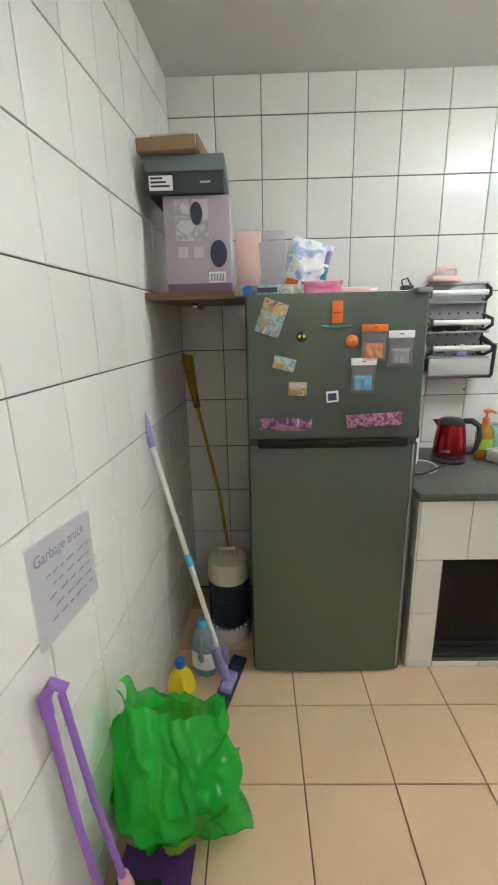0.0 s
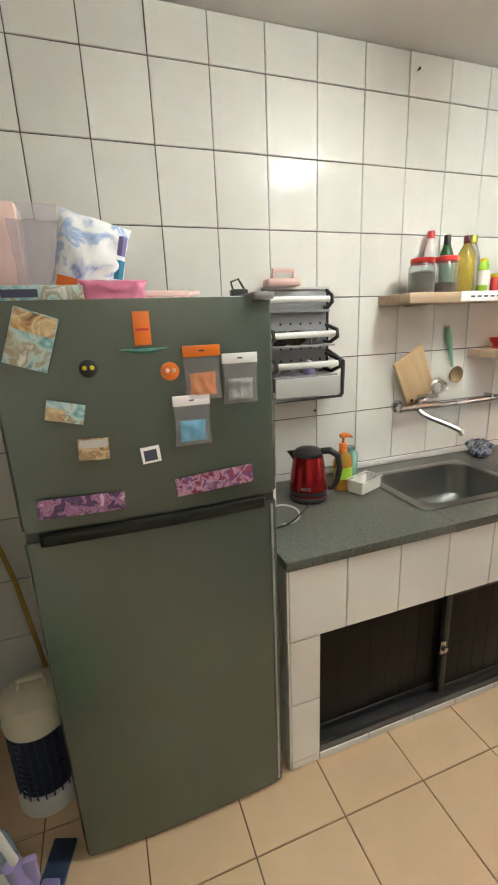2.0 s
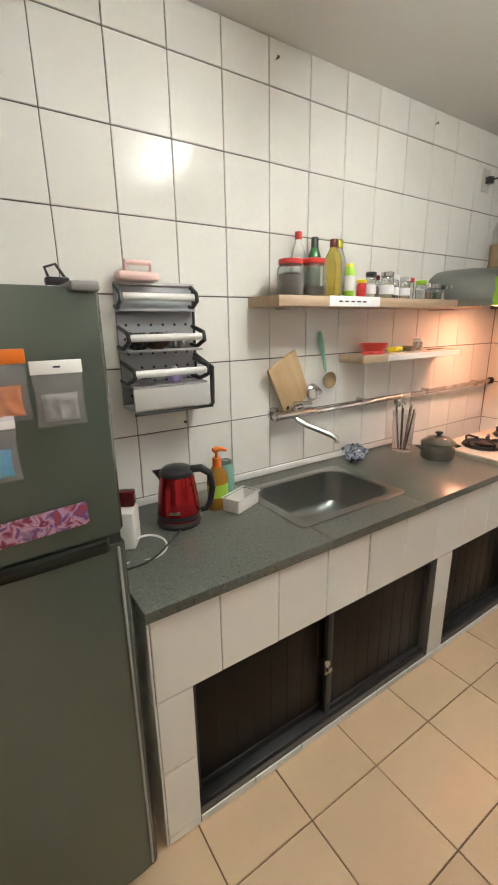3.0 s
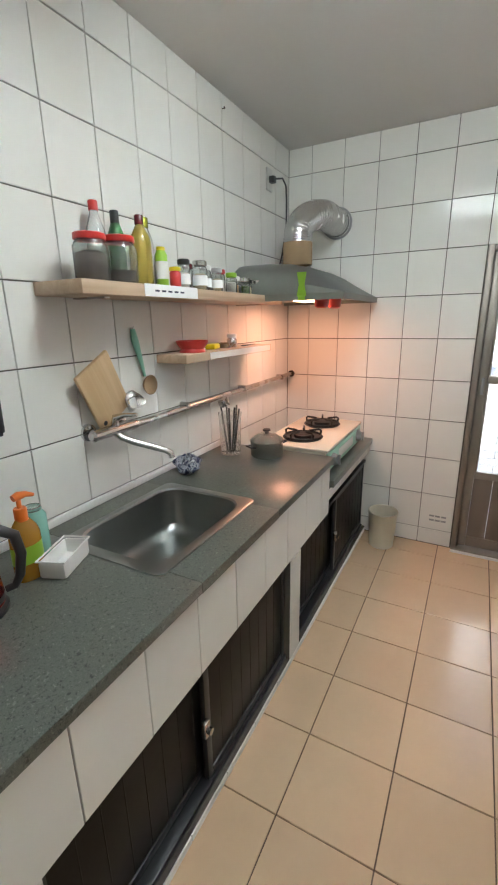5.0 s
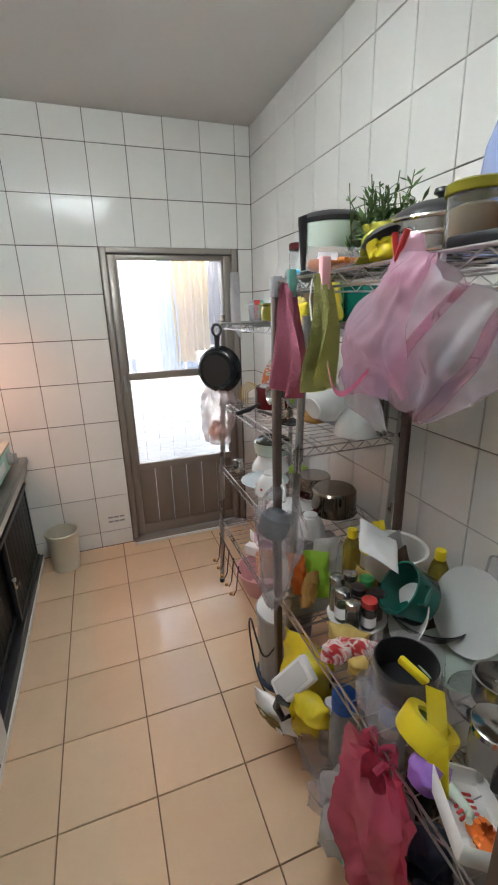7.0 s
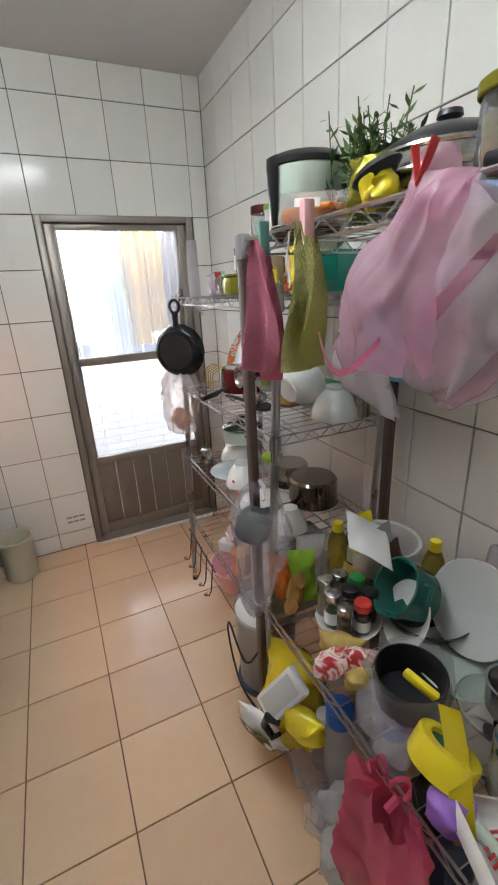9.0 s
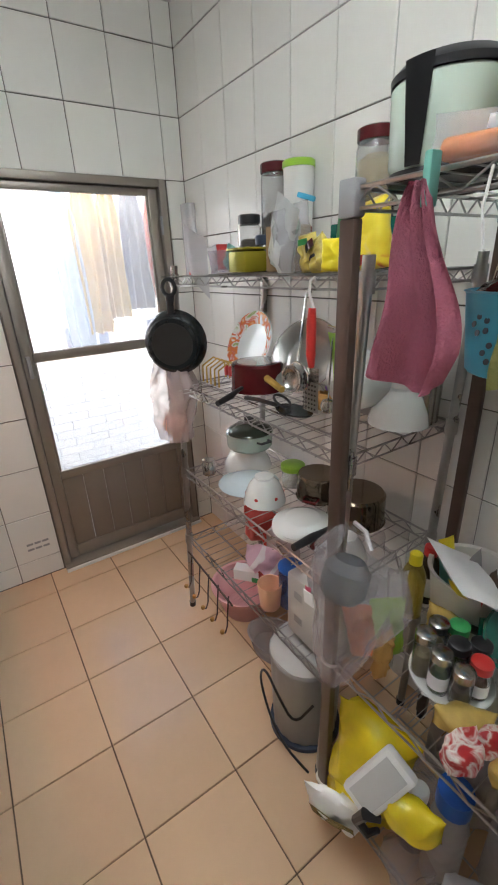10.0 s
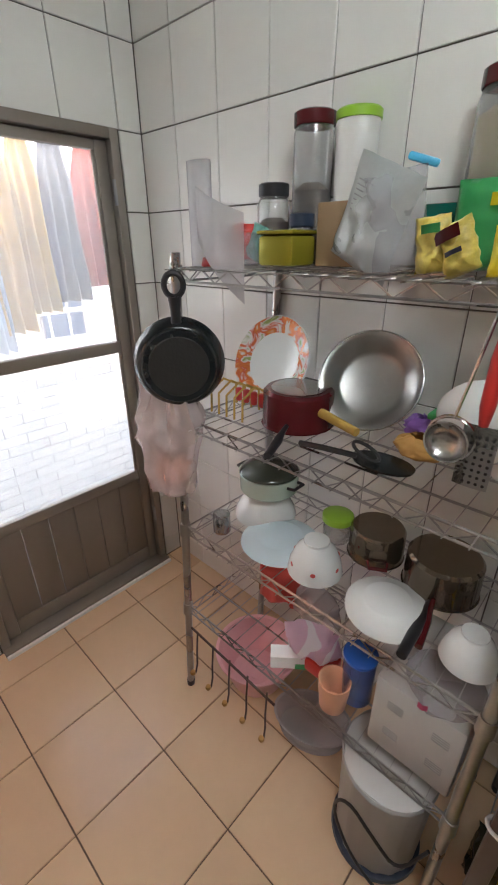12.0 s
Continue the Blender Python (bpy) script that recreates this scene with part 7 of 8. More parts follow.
solo("orange_cup", lathe([(0, 0), (0.03, 0), (0.034, 0.006), (0.040, 0.07), (0.042, 0.10), (0.039, 0.10), (0.036, 0.07), (0.03, 0.008), (0, 0.006)], 28), mat("peach_plastic", (0.86, 0.47, 0.30), 0.35, vary=0.08), "peach plastic cup beside the blue mug", "cup", (1.965, 0.352, A4))
t = thing("bread_machine", "pale grey appliance casing with slotted vents", "appliance", (1.762, 0.23, A4))
part("casing", box(-0.098, 0.098, -0.13, 0.132, 0, 0.225, 0.008), M_PALEGREY, t)
for zz in (0.06, 0.15):
    for xx in (-0.055, 0.045):
        for k in range(4):
            part("vent_slot", box(xx - 0.018, xx + 0.018, 0.1322, 0.1332, zz + k * 0.007, zz + k * 0.007 + 0.003), M_GREY, t)
rack_packet((1.74, 0.29, A4 + 0.2255), 0.17, 0.02, 0.16, M_FILM, "clear zip bag with pink edge on the appliance", rz=10, seed=66, crumple=0.012, patch=((-0.03, 0.012, 0.02, 0.016, M_HOTPINK),))

# under the rack
t = thing("wash_basin", "pink ribbed plastic wash basin on the floor", "basin", (2.36, 0.19, 0), group="")
part("basin", lathe([(0, 0), (0.095, 0), (0.10, 0.004), (0.145, 0.135), (0.153, 0.138), (0.153, 0.143), (0.142, 0.14), (0.097, 0.009), (0, 0.007)], 40), M_PINK, t)
for k in range(4):
    r = 0.03 + k * 0.018
    part("rib", tube([(r * math.cos(a), r * math.sin(a), 0.008) for a in [2 * math.pi * i / 26 for i in range(26)]], 0.0022, 5, closed=True), M_PINK, t)
t = thing("shallow_tub", "clear shallow plastic tub on the floor", "tub", (2.085, 0.22, 0), 20)
part("tub", lathe([(0, 0), (0.10, 0), (0.115, 0.07), (0.12, 0.072), (0.112, 0.07), (0.097, 0.004), (0, 0.004)], 32, sx=1.1, sy=0.75), M_FILMD, t)
t = thing("waste_basket", "grey ribbed waste basket with a dark foot ring", "bin", (1.80, 0.315, 0))
bm = bmesh.new()
n = 64
rows = []
for z, r in ((0.012, 0.10), (0.02, 0.105), (0.32, 0.112), (0.335, 0.118), (0.34, 0.112), (0.33, 0.105), (0.03, 0.098)):
    rows.append([bm.verts.new(((r + (0.0025 if k % 4 < 2 and 0.015 < z < 0.33 else 0)) * math.cos(2 * math.pi * k / n), (r + (0.0025 if k % 4 < 2 and 0.015 < z < 0.33 else 0)) * math.sin(2 * math.pi * k / n), z)) for k in range(n)])
for a, b in zip(rows, rows[1:]):
    for k in range(n):
        bm.faces.new((a[k], a[(k + 1) % n], b[(k + 1) % n], b[k]))
bm.faces.new(rows[0][::-1]), bm.faces.new(rows[-1])
part("bucket", bm, mat("pale_grey_bin", (0.40, 0.40, 0.40), 0.4, vary=0.08), t)
part("foot_ring", lathe([(0, 0), (0.115, 0), (0.12, 0.006), (0.118, 0.02), (0.11, 0.022), (0, 0.011)], 40), M_NAVY, t)
part("bin_cover", lathe([(0, 0.352), (0.05, 0.351), (0.10, 0.346), (0.114, 0.341), (0.114, 0.337), (0, 0.338)], 36), M_PALEGREY, t, "crumpled pale liner folded over the top")
part("bin_liner", grid(lambda u, v: ((0.115 - 0.02 * v) * math.cos(6.28 * u), (0.115 - 0.02 * v) * math.sin(6.28 * u), 0.345 - 0.05 * v + 0.006 * math.sin(30 * u)), 40, 4, thick=0.001), M_PALEGREY, t)
t = thing("hook_strip", "rusty hook strip with wooden knobs hung below the shelf", "hook strip", (0, 0.403, 0))
part("strip", tube([(2.46, 0.0, 0.345), (2.10, 0.002, 0.325)], 0.004, 8), M_BROWNPOST, t)
for k in range(5):
    x = 2.43 - 0.075 * k
    h = part("hook", tube([(x, 0, 0.345), (x - 0.005, 0.012, 0.27), (x - 0.012, 0.02, 0.225), (x - 0.02, 0.035, 0.205), (x - 0.022, 0.045, 0.215)], 0.003, 8), M_BROWNPOST, t)
    part("knob", lathe([(0, -0.009), (0.007, -0.006), (0.009, 0), (0.007, 0.006), (0, 0.009)], 12), M_CORK, h, "pale wooden knob", at=pose(x - 0.023, 0.049, 0.222))
t = thing("black_cable", "loose black cable draped over the waste basket", "cable", (0, 0, 0))
part("cord", tube(eased([(1.66, 0.41, 0.30), (1.70, 0.445, 0.20), (1.76, 0.455, 0.26), (1.84, 0.45, 0.31), (1.88, 0.445, 0.22), (1.82, 0.448, 0.10), (1.74, 0.452, 0.06), (1.68, 0.43, 0.02), (1.66, 0.42, 0.005)]), 0.004, 8), M_BLACK, t)

# everything above the floor follows the lean of the rack
for ob in list(scene.objects):
    p = ob.matrix_basis.translation
    if ob.parent is None and ob.type in ("EMPTY", "MESH") and RA[0] - 0.04 < p.x < RA[1] + 0.12 and -0.07 < p.y < 0.46 and 0.3 < p.z < 1.8:
        ob.matrix_basis = Matrix.Translation((0, -LEAN * p.z, 0)) @ ob.matrix_basis

# ---- things on the brown rack: top ----
B1, B2, B3 = [z + 0.0045 for z in RB_Z]
t = thing("rice_cooker", "pale mint rice cooker with a black lid and band", "rice cooker", pose(1.515, 0.315, B1, 0, 0, 275) @ Matrix.Scale(0.92, 4))
part("control_panel", grid(lambda u, v: (-(0.0935 + 0.006 * v) * math.cos(0.42 * (u - 0.5) * (0.7 + 0.5 * v)), (0.0935 + 0.006 * v) * math.sin(0.42 * (u - 0.5) * (0.7 + 0.5 * v)), 0.022 + 0.165 * v), 8, 8, thick=0.008), M_BLACK, t, "glossy black control panel")
part("body", lathe([(0, 0.02), (0.085, 0.02), (0.09, 0.03), (0.094, 0.16), (0.09, 0.165), (0, 0.165)], 40), M_MINT, t)
part("base", lathe([(0, 0), (0.088, 0), (0.092, 0.008), (0.088, 0.0198), (0, 0.0198)], 40), M_BLACK, t)
part("lid", lathe([(0.095, 0.1655), (0.096, 0.178), (0.08, 0.195), (0.04, 0.205), (0, 0.207)], 40), M_BLACK, t)
t.scale = (0.86, 0.86, 0.74)
t = thing("herb_bunch", "loose bunch of green herbs with woody stems", "herbs", (1.37, 0.27, B1))
bm = bmesh.new()
rg = random.Random(11)
stems = bmesh.new()
for k in range(120):
    a, l = rg.uniform(0, 6.28), rg.uniform(0.07, 0.20)
    tilt = rg.uniform(0.1, 1.3)
    d = Vector((math.cos(a) * tilt, math.sin(a) * tilt * 0.6, 1)).normalized()
    p0 = Vector((rg.uniform(-0.07, 0.07), rg.uniform(-0.03, 0.03), 0.005))
    tube([p0, p0 + d * l * 0.5 + Vector((0, 0, -0.01)), p0 + d * l], 0.0011, 4, stems)
    for i in range(9):
        c = p0 + d * l * (0.3 + 0.08 * i)
        e = Vector((rg.uniform(-1, 1), rg.uniform(-1, 1), rg.uniform(-0.2, 0.8))).normalized()
        s = e.cross(d).normalized() * 0.0045
        ll = rg.uniform(0.02, 0.042)
        vs = [bm.verts.new(c), bm.verts.new(c + e * ll * 0.5 + s), bm.verts.new(c + e * ll), bm.verts.new(c + e * ll * 0.5 - s)]
        bm.faces.new(vs)
part("leaves", bm, M_HERB, t)
part("stalk", stems, M_HERB, t)
rack_packet((1.385, 0.385, B1), 0.20, 0.055, 0.055, M_FILM, "clear bag of carrots with a printed band", rz=8, ry=-8, seed=70, name="carrot_bag", patch=((0.02, 0.036, 0.07, 0.014, M_PAPER),))
t = thing("carrot", "orange carrots inside the bag", "carrots", (1.385, 0.385, B1))
for k in range(3):
    part("carrot_root", tube([(-0.08, -0.012 + 0.012 * k, 0.02), (0.0, -0.012 + 0.012 * k, 0.022), (0.07, -0.01 + 0.01 * k, 0.024)], [0.006, 0.012, 0.014], 10), M_CARROT, t)
rack_packet((1.265, 0.35, B1), 0.08, 0.085, 0.05, M_GOLD, "yellow bag with a dark end", rz=20, seed=71, crumple=0.014)
t = thing("dark_brush", "black oval brush head on the shelf", "brush", pose(1.225, 0.375, B1 + 0.05, 0, 20, 10))
part("head", lathe([(0, -0.012), (0.02, -0.010), (0.026, 0), (0.02, 0.010), (0, 0.012)], 20, sx=1.7), M_BLACK, t)
part("wrapper", move(pouch(0.06, 0.055, 0.04, 77, 0.012), 0, 0, -0.0465), M_YELLOWFOIL, t, "crumpled yellow wrapper")
t = pot(pose(1.225, 0.235, B1), 0.105, 0.082, M_STEEL, "wide steel steamer with a black domed lid", M_BLACK, M_BLACK, name="steamer", angle=20)
for z in (0.025, 0.052, 0.08):
    part("steel_band", tube([(0.107 * math.cos(a), 0.107 * math.sin(a), z) for a in [2 * math.pi * i / 40 for i in range(40)]], 0.004, 6, closed=True), M_CHROME, t)
jar((0.995, 0.385, B1), 0.040, 0.085, M_GOLD, "glass jar of pale crackers with a yellow lid", content=M_GRAIN, fill=0.85, lidh=0.016, neck=0.98)
t = thing("blue_tub", "large pale blue translucent tub turned upside down", "tub", pose(1.035, 0.185, B1, 0, 0, 12) @ Matrix.Scale(0.80, 4))
part("shell", lathe([(0.165, 0), (0.17, 0.006), (0.165, 0.03), (0.145, 0.22), (0.13, 0.262), (0.10, 0.28), (0, 0.285), (0, 0.281), (0.10, 0.276), (0.127, 0.258), (0.141, 0.22), (0.161, 0.03), (0.161, 0.0)], 44, sx=1.0, sy=0.78), M_BLUETUB, t)
rack_packet((0.93, 0.345, B1 + 0.018), 0.075, 0.12, 0.05, M_FILMD, "red and white sauce packet", rz=-5, seed=73, patch=((0, 0.035, 0.06, 0.045, M_RED), (0, 0.09, 0.05, 0.03, M_GOLD)))
rack_packet((0.855, 0.36, B1 + 0.018), 0.10, 0.15, 0.05, M_PAPER, "white and green packet with red base", rz=-10, seed=74, patch=((0, 0.11, 0.075, 0.035, M_TEAL), (0, 0.04, 0.08, 0.05, M_RED)))
solo("black_tray", box(-0.13, 0.09, -0.07, 0.07, 0, 0.017, 0.006), M_BLACK, "flat black plastic tray", "tray", (0.92, 0.35, B1), 8)


def towel(x, y, ztop, w, h, material, label, seed, point=0.35):
    t = thing("kitchen_towel", label, "towel", (x, y, ztop))

    def f(u, v):
        half = w / 2 * (0.14 + 0.86 * min(1, v / point) ** 0.8) * (1 - 0.18 * max(0, v - 0.6))
        fold = 0.022 * math.sin(u * 9 + seed) * (0.3 + v) + 0.012 * math.sin(u * 21 + seed * 2 + 3 * v)
        low = h * v * (1 - 0.16 * abs(2 * u - 1) ** 1.5 * v) + 0.012 * math.sin(5 * u + seed)* v
        return ((2 * u - 1) * half + 0.01 * math.sin(6 * v + seed), fold, -low)

    part("cloth", grid(f, 30, 26, thick=0.0035), material, t)
    return t


t = towel(1.425, 0.468, 1.552, 0.15, 0.27, M_TOWELP, "pink towel pegged to the rack edge", 1.0, 0.8)
part("peg", box(-0.006, 0.006, -0.014, 0.006, -0.03, 0.03, 0.003), M_TEAL, t, "teal clothes peg")
t = towel(1.278, 0.466, 1.562, 0.075, 0.25, M_TOWELY, "olive yellow towel pegged to the rack edge", 2.4, 0.7)
part("peg", box(-0.008, 0.008, -0.014, 0.006, -0.035, 0.03, 0.003), M_PINK, t, "pink clothes peg")
t = thing("white_string", "short white string hanging from the shelf", "string", (1.36, 0.446, 1.545))
part("cord", tube([(0, 0, 0.012), (0.003, 0.004, -0.03), (-0.003, 0.002, -0.07), (-0.006, 0.004, -0.075)], 0.002, 6), M_WHITE, t)
t = thing("pink_carrier_bag", "crumpled pink see-through carrier bag clipped to the rack", "plastic bag", pose(1.015, 0.475, 1.562) @ Matrix.Scale(0.92, 4))
part("film", billow(((0.055, -0.01), (0.0, 0.015), (-0.06, -0.005)), ((0.165, -0.205), (0.07, -0.235), (-0.075, -0.185)), 0.11, 81, 0.019, 56, 46), M_PINKFILM, t)
part("white_tail", billow(((0.165, -0.175), (0.11, -0.185), (0.05, -0.20)), ((0.175, -0.235), (0.105, -0.27), (0.03, -0.285)), 0.05, 82, 0.012, 24, 18), M_FILMD, t)
part("printed_stripe", grid(lambda u, v: (0.150 - 0.135 * u, 0.052 + 0.012 * math.sin(math.pi * u), -0.165 - 0.05 * math.sin(math.pi * u) - 0.010 * v), 20, 2, thick=0.0008), M_STRIPEP, t)
part("gathered_neck", billow(((0.03, 0.028), (0.005, 0.034), (-0.028, 0.026)), ((0.05, -0.045), (0.0, -0.04), (-0.055, -0.04)), 0.04, 84, 0.007, 18, 14), M_PINKFILM, t)
part("red_clip", tube([(0.016, 0.018, 0.034), (0.003, 0.022, -0.004), (-0.013, 0.018, 0.036)], 0.005, 8), M_RED, t, "red plastic clip")
t = thing("striped_carrier_bag", "milky carrier bag with pink stripes hung behind", "plastic bag", pose(0.95, 0.462, 1.44) @ Matrix.Scale(0.92, 4))
part("film", billow(((0.07, 0.12), (-0.02, 0.105), (-0.095, 0.055)), ((0.105, -0.09), (0.01, -0.115), (-0.115, -0.035)), 0.09, 83, 0.016, 44, 36), M_STRIPEFILM, t)
part("tie", tube([(0.045, -0.01, 0.11), (0.04, -0.02, 0.125), (0.045, -0.028, 0.138)], 0.005, 6), M_FILMD, t)
t = thing("blue_basket", "sky blue plastic basket with punched flowers", "basket", (1.445, 0.085, 1.245))
part("basket_body", lathe([(0, 0), (0.10, 0), (0.106, 0.006), (0.125, 0.155), (0.13, 0.158), (0.124, 0.16), (0.103, 0.008), (0, 0.005)], 40, sx=1.0, sy=0.75), M_SKYBLUE, t)
for cx, cz in ((0.05, 0.10), (-0.02, 0.075), (0.02, 0.05), (-0.06, 0.11)):
    for k in range(5):
        a = 2 * math.pi * k / 5
        xx = cx + 0.016 * math.cos(a)
        part("punched_hole", lathe([(0, 0), (0.006, 0), (0.006, 0.0015), (0, 0.0015)], 10), M_NAVY, t, at=pose(xx, 0.112 * 0.75 * math.sqrt(max(0.05, 1 - (xx / 0.118) ** 2)) + 0.0045, cz + 0.016 * math.sin(a), -82, 0, -xx * 400))
part("red_contents", sack(0.10, 0.07, 0.07, 85, 0.02), M_DKRED, t, at=pose(0, 0, 0.11))
part("hanging_wire", tube([(-0.10, 0, 0.158), (-0.07, 0.0, 0.25), (-0.06, -0.01, 0.322)], 0.003, 6), M_STEEL, t)
part("hanging_wire", tube([(0.085, 0, 0.158), (0.07, 0.0, 0.25), (0.06, -0.01, 0.322)], 0.003, 6), M_STEEL, t)
t = thing("hanging_pan", "steel pan hung on the tiled wall", "pan", pose(1.15, YR + 0.012, 1.21, 0, 0, 0))
part("pan_body", lathe([(0, 0), (0.075, 0), (0.09, 0.03), (0.088, 0.032), (0.072, 0.004), (0, 0.004)], 36), M_STEEL, t, at=pose(0, -0.011, 0, -90, 0, 0))
part("handle", tube([(0, 0.008, 0.088), (0, 0.012, 0.14), (0, 0.010, 0.24)], [0.008, 0.012, 0.009], 10), M_PALEGREY, t)
part("hook", tube([(0, -0.0115, 0.24), (0, 0.01, 0.243), (0, 0.012, 0.255)], 0.003, 6), M_STEEL, t)

# ---- brown rack: middle shelf ----
t = thing("wrapped_kettle_bag", "clear plastic bag with a dark appliance, hung on the post", "plastic bag", pose(1.545, 0.475, 0.585, 0, -12, 0))
part("film", sack(0.088, 0.062, 0.42, 91, 0.016, lambda v: 0.22 + 0.86 * min(1, v * 1.25) ** 0.8 if v < 0.8 else max(0.55, 1.08 - (v - 0.8) * 2.4), 52, 40), M_FILM, t)
part("dark_appliance", lathe([(0, 0), (0.035, 0), (0.046, 0.015), (0.046, 0.06), (0.03, 0.08), (0, 0.086)], 26), M_SHOEBOX, t, at=pose(0.02, 0.015, 0.275, 20, 15, 0))
part("paper_tag", box(-0.045, -0.018, 0.058, 0.060, 0.245, 0.275), M_PAPER, t, at=pose(0, 0, 0, 0, 20, 0))
part("bag_tie", tube([(0.0, -0.005, 0.41), (0.03, -0.02, 0.425), (0.062, -0.025, 0.42)], 0.005, 6), M_FILMD, t)
t = thing("spice_tray", "white oval tray crowded with little spice bottles", "tray", (1.375, 0.27, B2))
part("tray", plate_mesh(0.088, 0.012), M_WHITE, t)
for k, (dx, dy, lid, con) in enumerate(((-0.045, 0.045, M_STEEL, M_SPICE), (0.0, 0.052, M_STEEL, M_HERB), (0.045, 0.045, M_STEEL, M_GRAIN), (-0.055, -0.002, M_RED, M_SPICE), (-0.007, 0.003, M_BLACK, M_HERB), (0.045, -0.002, M_STEEL, M_GRAIN), (-0.03, -0.045, M_BLACK, M_SPICE), (0.02, -0.042, M_GREEN, M_CORK))):
    jar((1.375 + dx, 0.27 + dy, B2 + 0.0085), 0.021, 0.098 + 0.012 * (k % 3), lid, "small spice bottle with %s lid" % ("steel", "steel", "steel", "red", "black", "steel", "black", "green")[k], content=con, fill=0.7, group="spice bottles on the tray", band=M_PAPER if k % 2 else None, lidh=0.024)
for k, (x, y, w, h, mm, lb) in enumerate(((1.525, 0.375, 0.07, 0.15, M_ORANGE, "orange seasoning sachet standing upright"), (1.50, 0.33, 0.08, 0.17, M_LIME, "green seasoning sachet standing upright"), (1.535, 0.30, 0.09, 0.19, M_FILMD, "white seasoning sachet standing upright"), (1.475, 0.385, 0.06, 0.12, M_CORK, "brown seasoning sachet standing upright"))):
    rack_packet((x, y, B2), w, h, 0.03, mm, lb, rz=30 + 25 * k, ry=12 - 8 * k, seed=100 + k, crumple=0.012)
t = thing("utensil_bucket", "white plastic bucket stuffed with packets", "bucket", (1.455, 0.085, B2))
part("bucket", lathe([(0, 0), (0.075, 0), (0.08, 0.006), (0.098, 0.15), (0.104, 0.152), (0.104, 0.158), (0.094, 0.155), (0.076, 0.01), (0, 0.008)], 34), M_WHITE, t)
for k, (mm, x, y, w, h, a) in enumerate(((M_TEAL, 0.02, 0.03, 0.06, 0.17, 10), (M_RED, -0.04, 0.03, 0.05, 0.16, -20), (M_FILMD, 0.0, -0.03, 0.09, 0.19, 30), (M_YELLOW, 0.05, -0.02, 0.04, 0.20, 20), (M_SPICE, -0.05, -0.03, 0.05, 0.17, -30))):
    part("packet", move(pouch(w, h, 0.025, 110 + k, 0.01), x, y, 0.02, 0, a * 0.6, a * 3), mm, t)
rack_packet((1.40, 0.12, B2 + 0.165), 0.20, 0.13, 0.035, M_PAPER, "white and red packet lying across the bucket", rx=-60, rz=-35, seed=117, patch=((0, 0.05, 0.11, 0.06, M_RED), (0.05, 0.10, 0.05, 0.03, M_YELLOW)))
t = pot(pose(1.265, 0.135, B2 + 0.10, 0, 0, 0) @ pose(0, 0, 0, -50, 25, 0), 0.075, 0.085, M_DKGREEN, "dark green enamel pot tipped on the pile", None, M_DKGREEN, name="enamel_pot")
t = thing("black_wok", "black wok resting under the dishes", "wok", pose(1.27, 0.10, B2, 0, 0, 0))
part("pan_body", lathe([(0, 0), (0.05, 0), (0.09, 0.02), (0.118, 0.062), (0.116, 0.064), (0.087, 0.024), (0.048, 0.005), (0, 0.005)], 36), M_NONSTICK, t)
part("handle", tube([(0.10, 0.05, 0.058), (0.13, 0.07, 0.066), (0.18, 0.10, 0.075)], 0.010, 10), M_BLACK, t)
solo("large_plate", plate_mesh(0.115), M_ENAMEL, "large white plate leaning on the wall", "plate", pose(1.165, 0.055, B2 + 0.118, 0, 0, 0) @ pose(0, 0, 0, -68, 0, 0))
solo("mint_plate", plate_mesh(0.11), M_MINT, "pale green plate lying flat", "plate", (1.13, 0.13, B2))
solo("white_plate", plate_mesh(0.088), M_ENAMEL, "white plate tipped against the green pot", "plate", pose(1.255, 0.165, B2 + 0.065, 0, 0, 0) @ pose(0, 0, 0, -58, 32, 0))
solo("white_board", box(-0.14, 0.14, -0.004, 0.004, 0, 0.24, 0.012), M_FILMD, "cloudy white cutting board leaning on the wall", "cutting board", pose(1.08, -0.008, B2, 9, 0, 0))
t = thing("wicker_basket", "round wicker tray leaning on the wall", "basket", pose(0.93, 0.012, B2 + 0.135, 0, 0, 0) @ pose(0, 0, 0, -80, 0, 0))
for k in range(7):
    r = 0.02 + k * 0.019
    part("woven_ring", tube([(r * math.cos(a), r * math.sin(a), 0.002 * k + 0.002 * math.sin(14 * a)) for a in [2 * math.pi * i / 40 for i in range(40)]], 0.0105, 6, closed=True), M_BRASS if k > 4 else M_NAVY, t)
t = thing("black_pot", "black pot in a clear bag with a yellow clip", "pot", (1.125, 0.30, B2))
part("pan_body", lathe([(0, 0), (0.062, 0), (0.07, 0.008), (0.075, 0.085), (0.072, 0.085), (0.066, 0.01), (0, 0.006)], 30), M_BLACK, t)
part("clear_bag", sack(0.085, 0.085, 0.095, 95, 0.012, lambda v: 0.9 + 0.1 * v), M_FILM, t)
part("yellow_clip", box(-0.045, 0.03, -0.008, 0.008, 0.09, 0.112, 0.006), M_YELLOW, t, at=pose(0, 0.03, 0, 0, -20, 25))
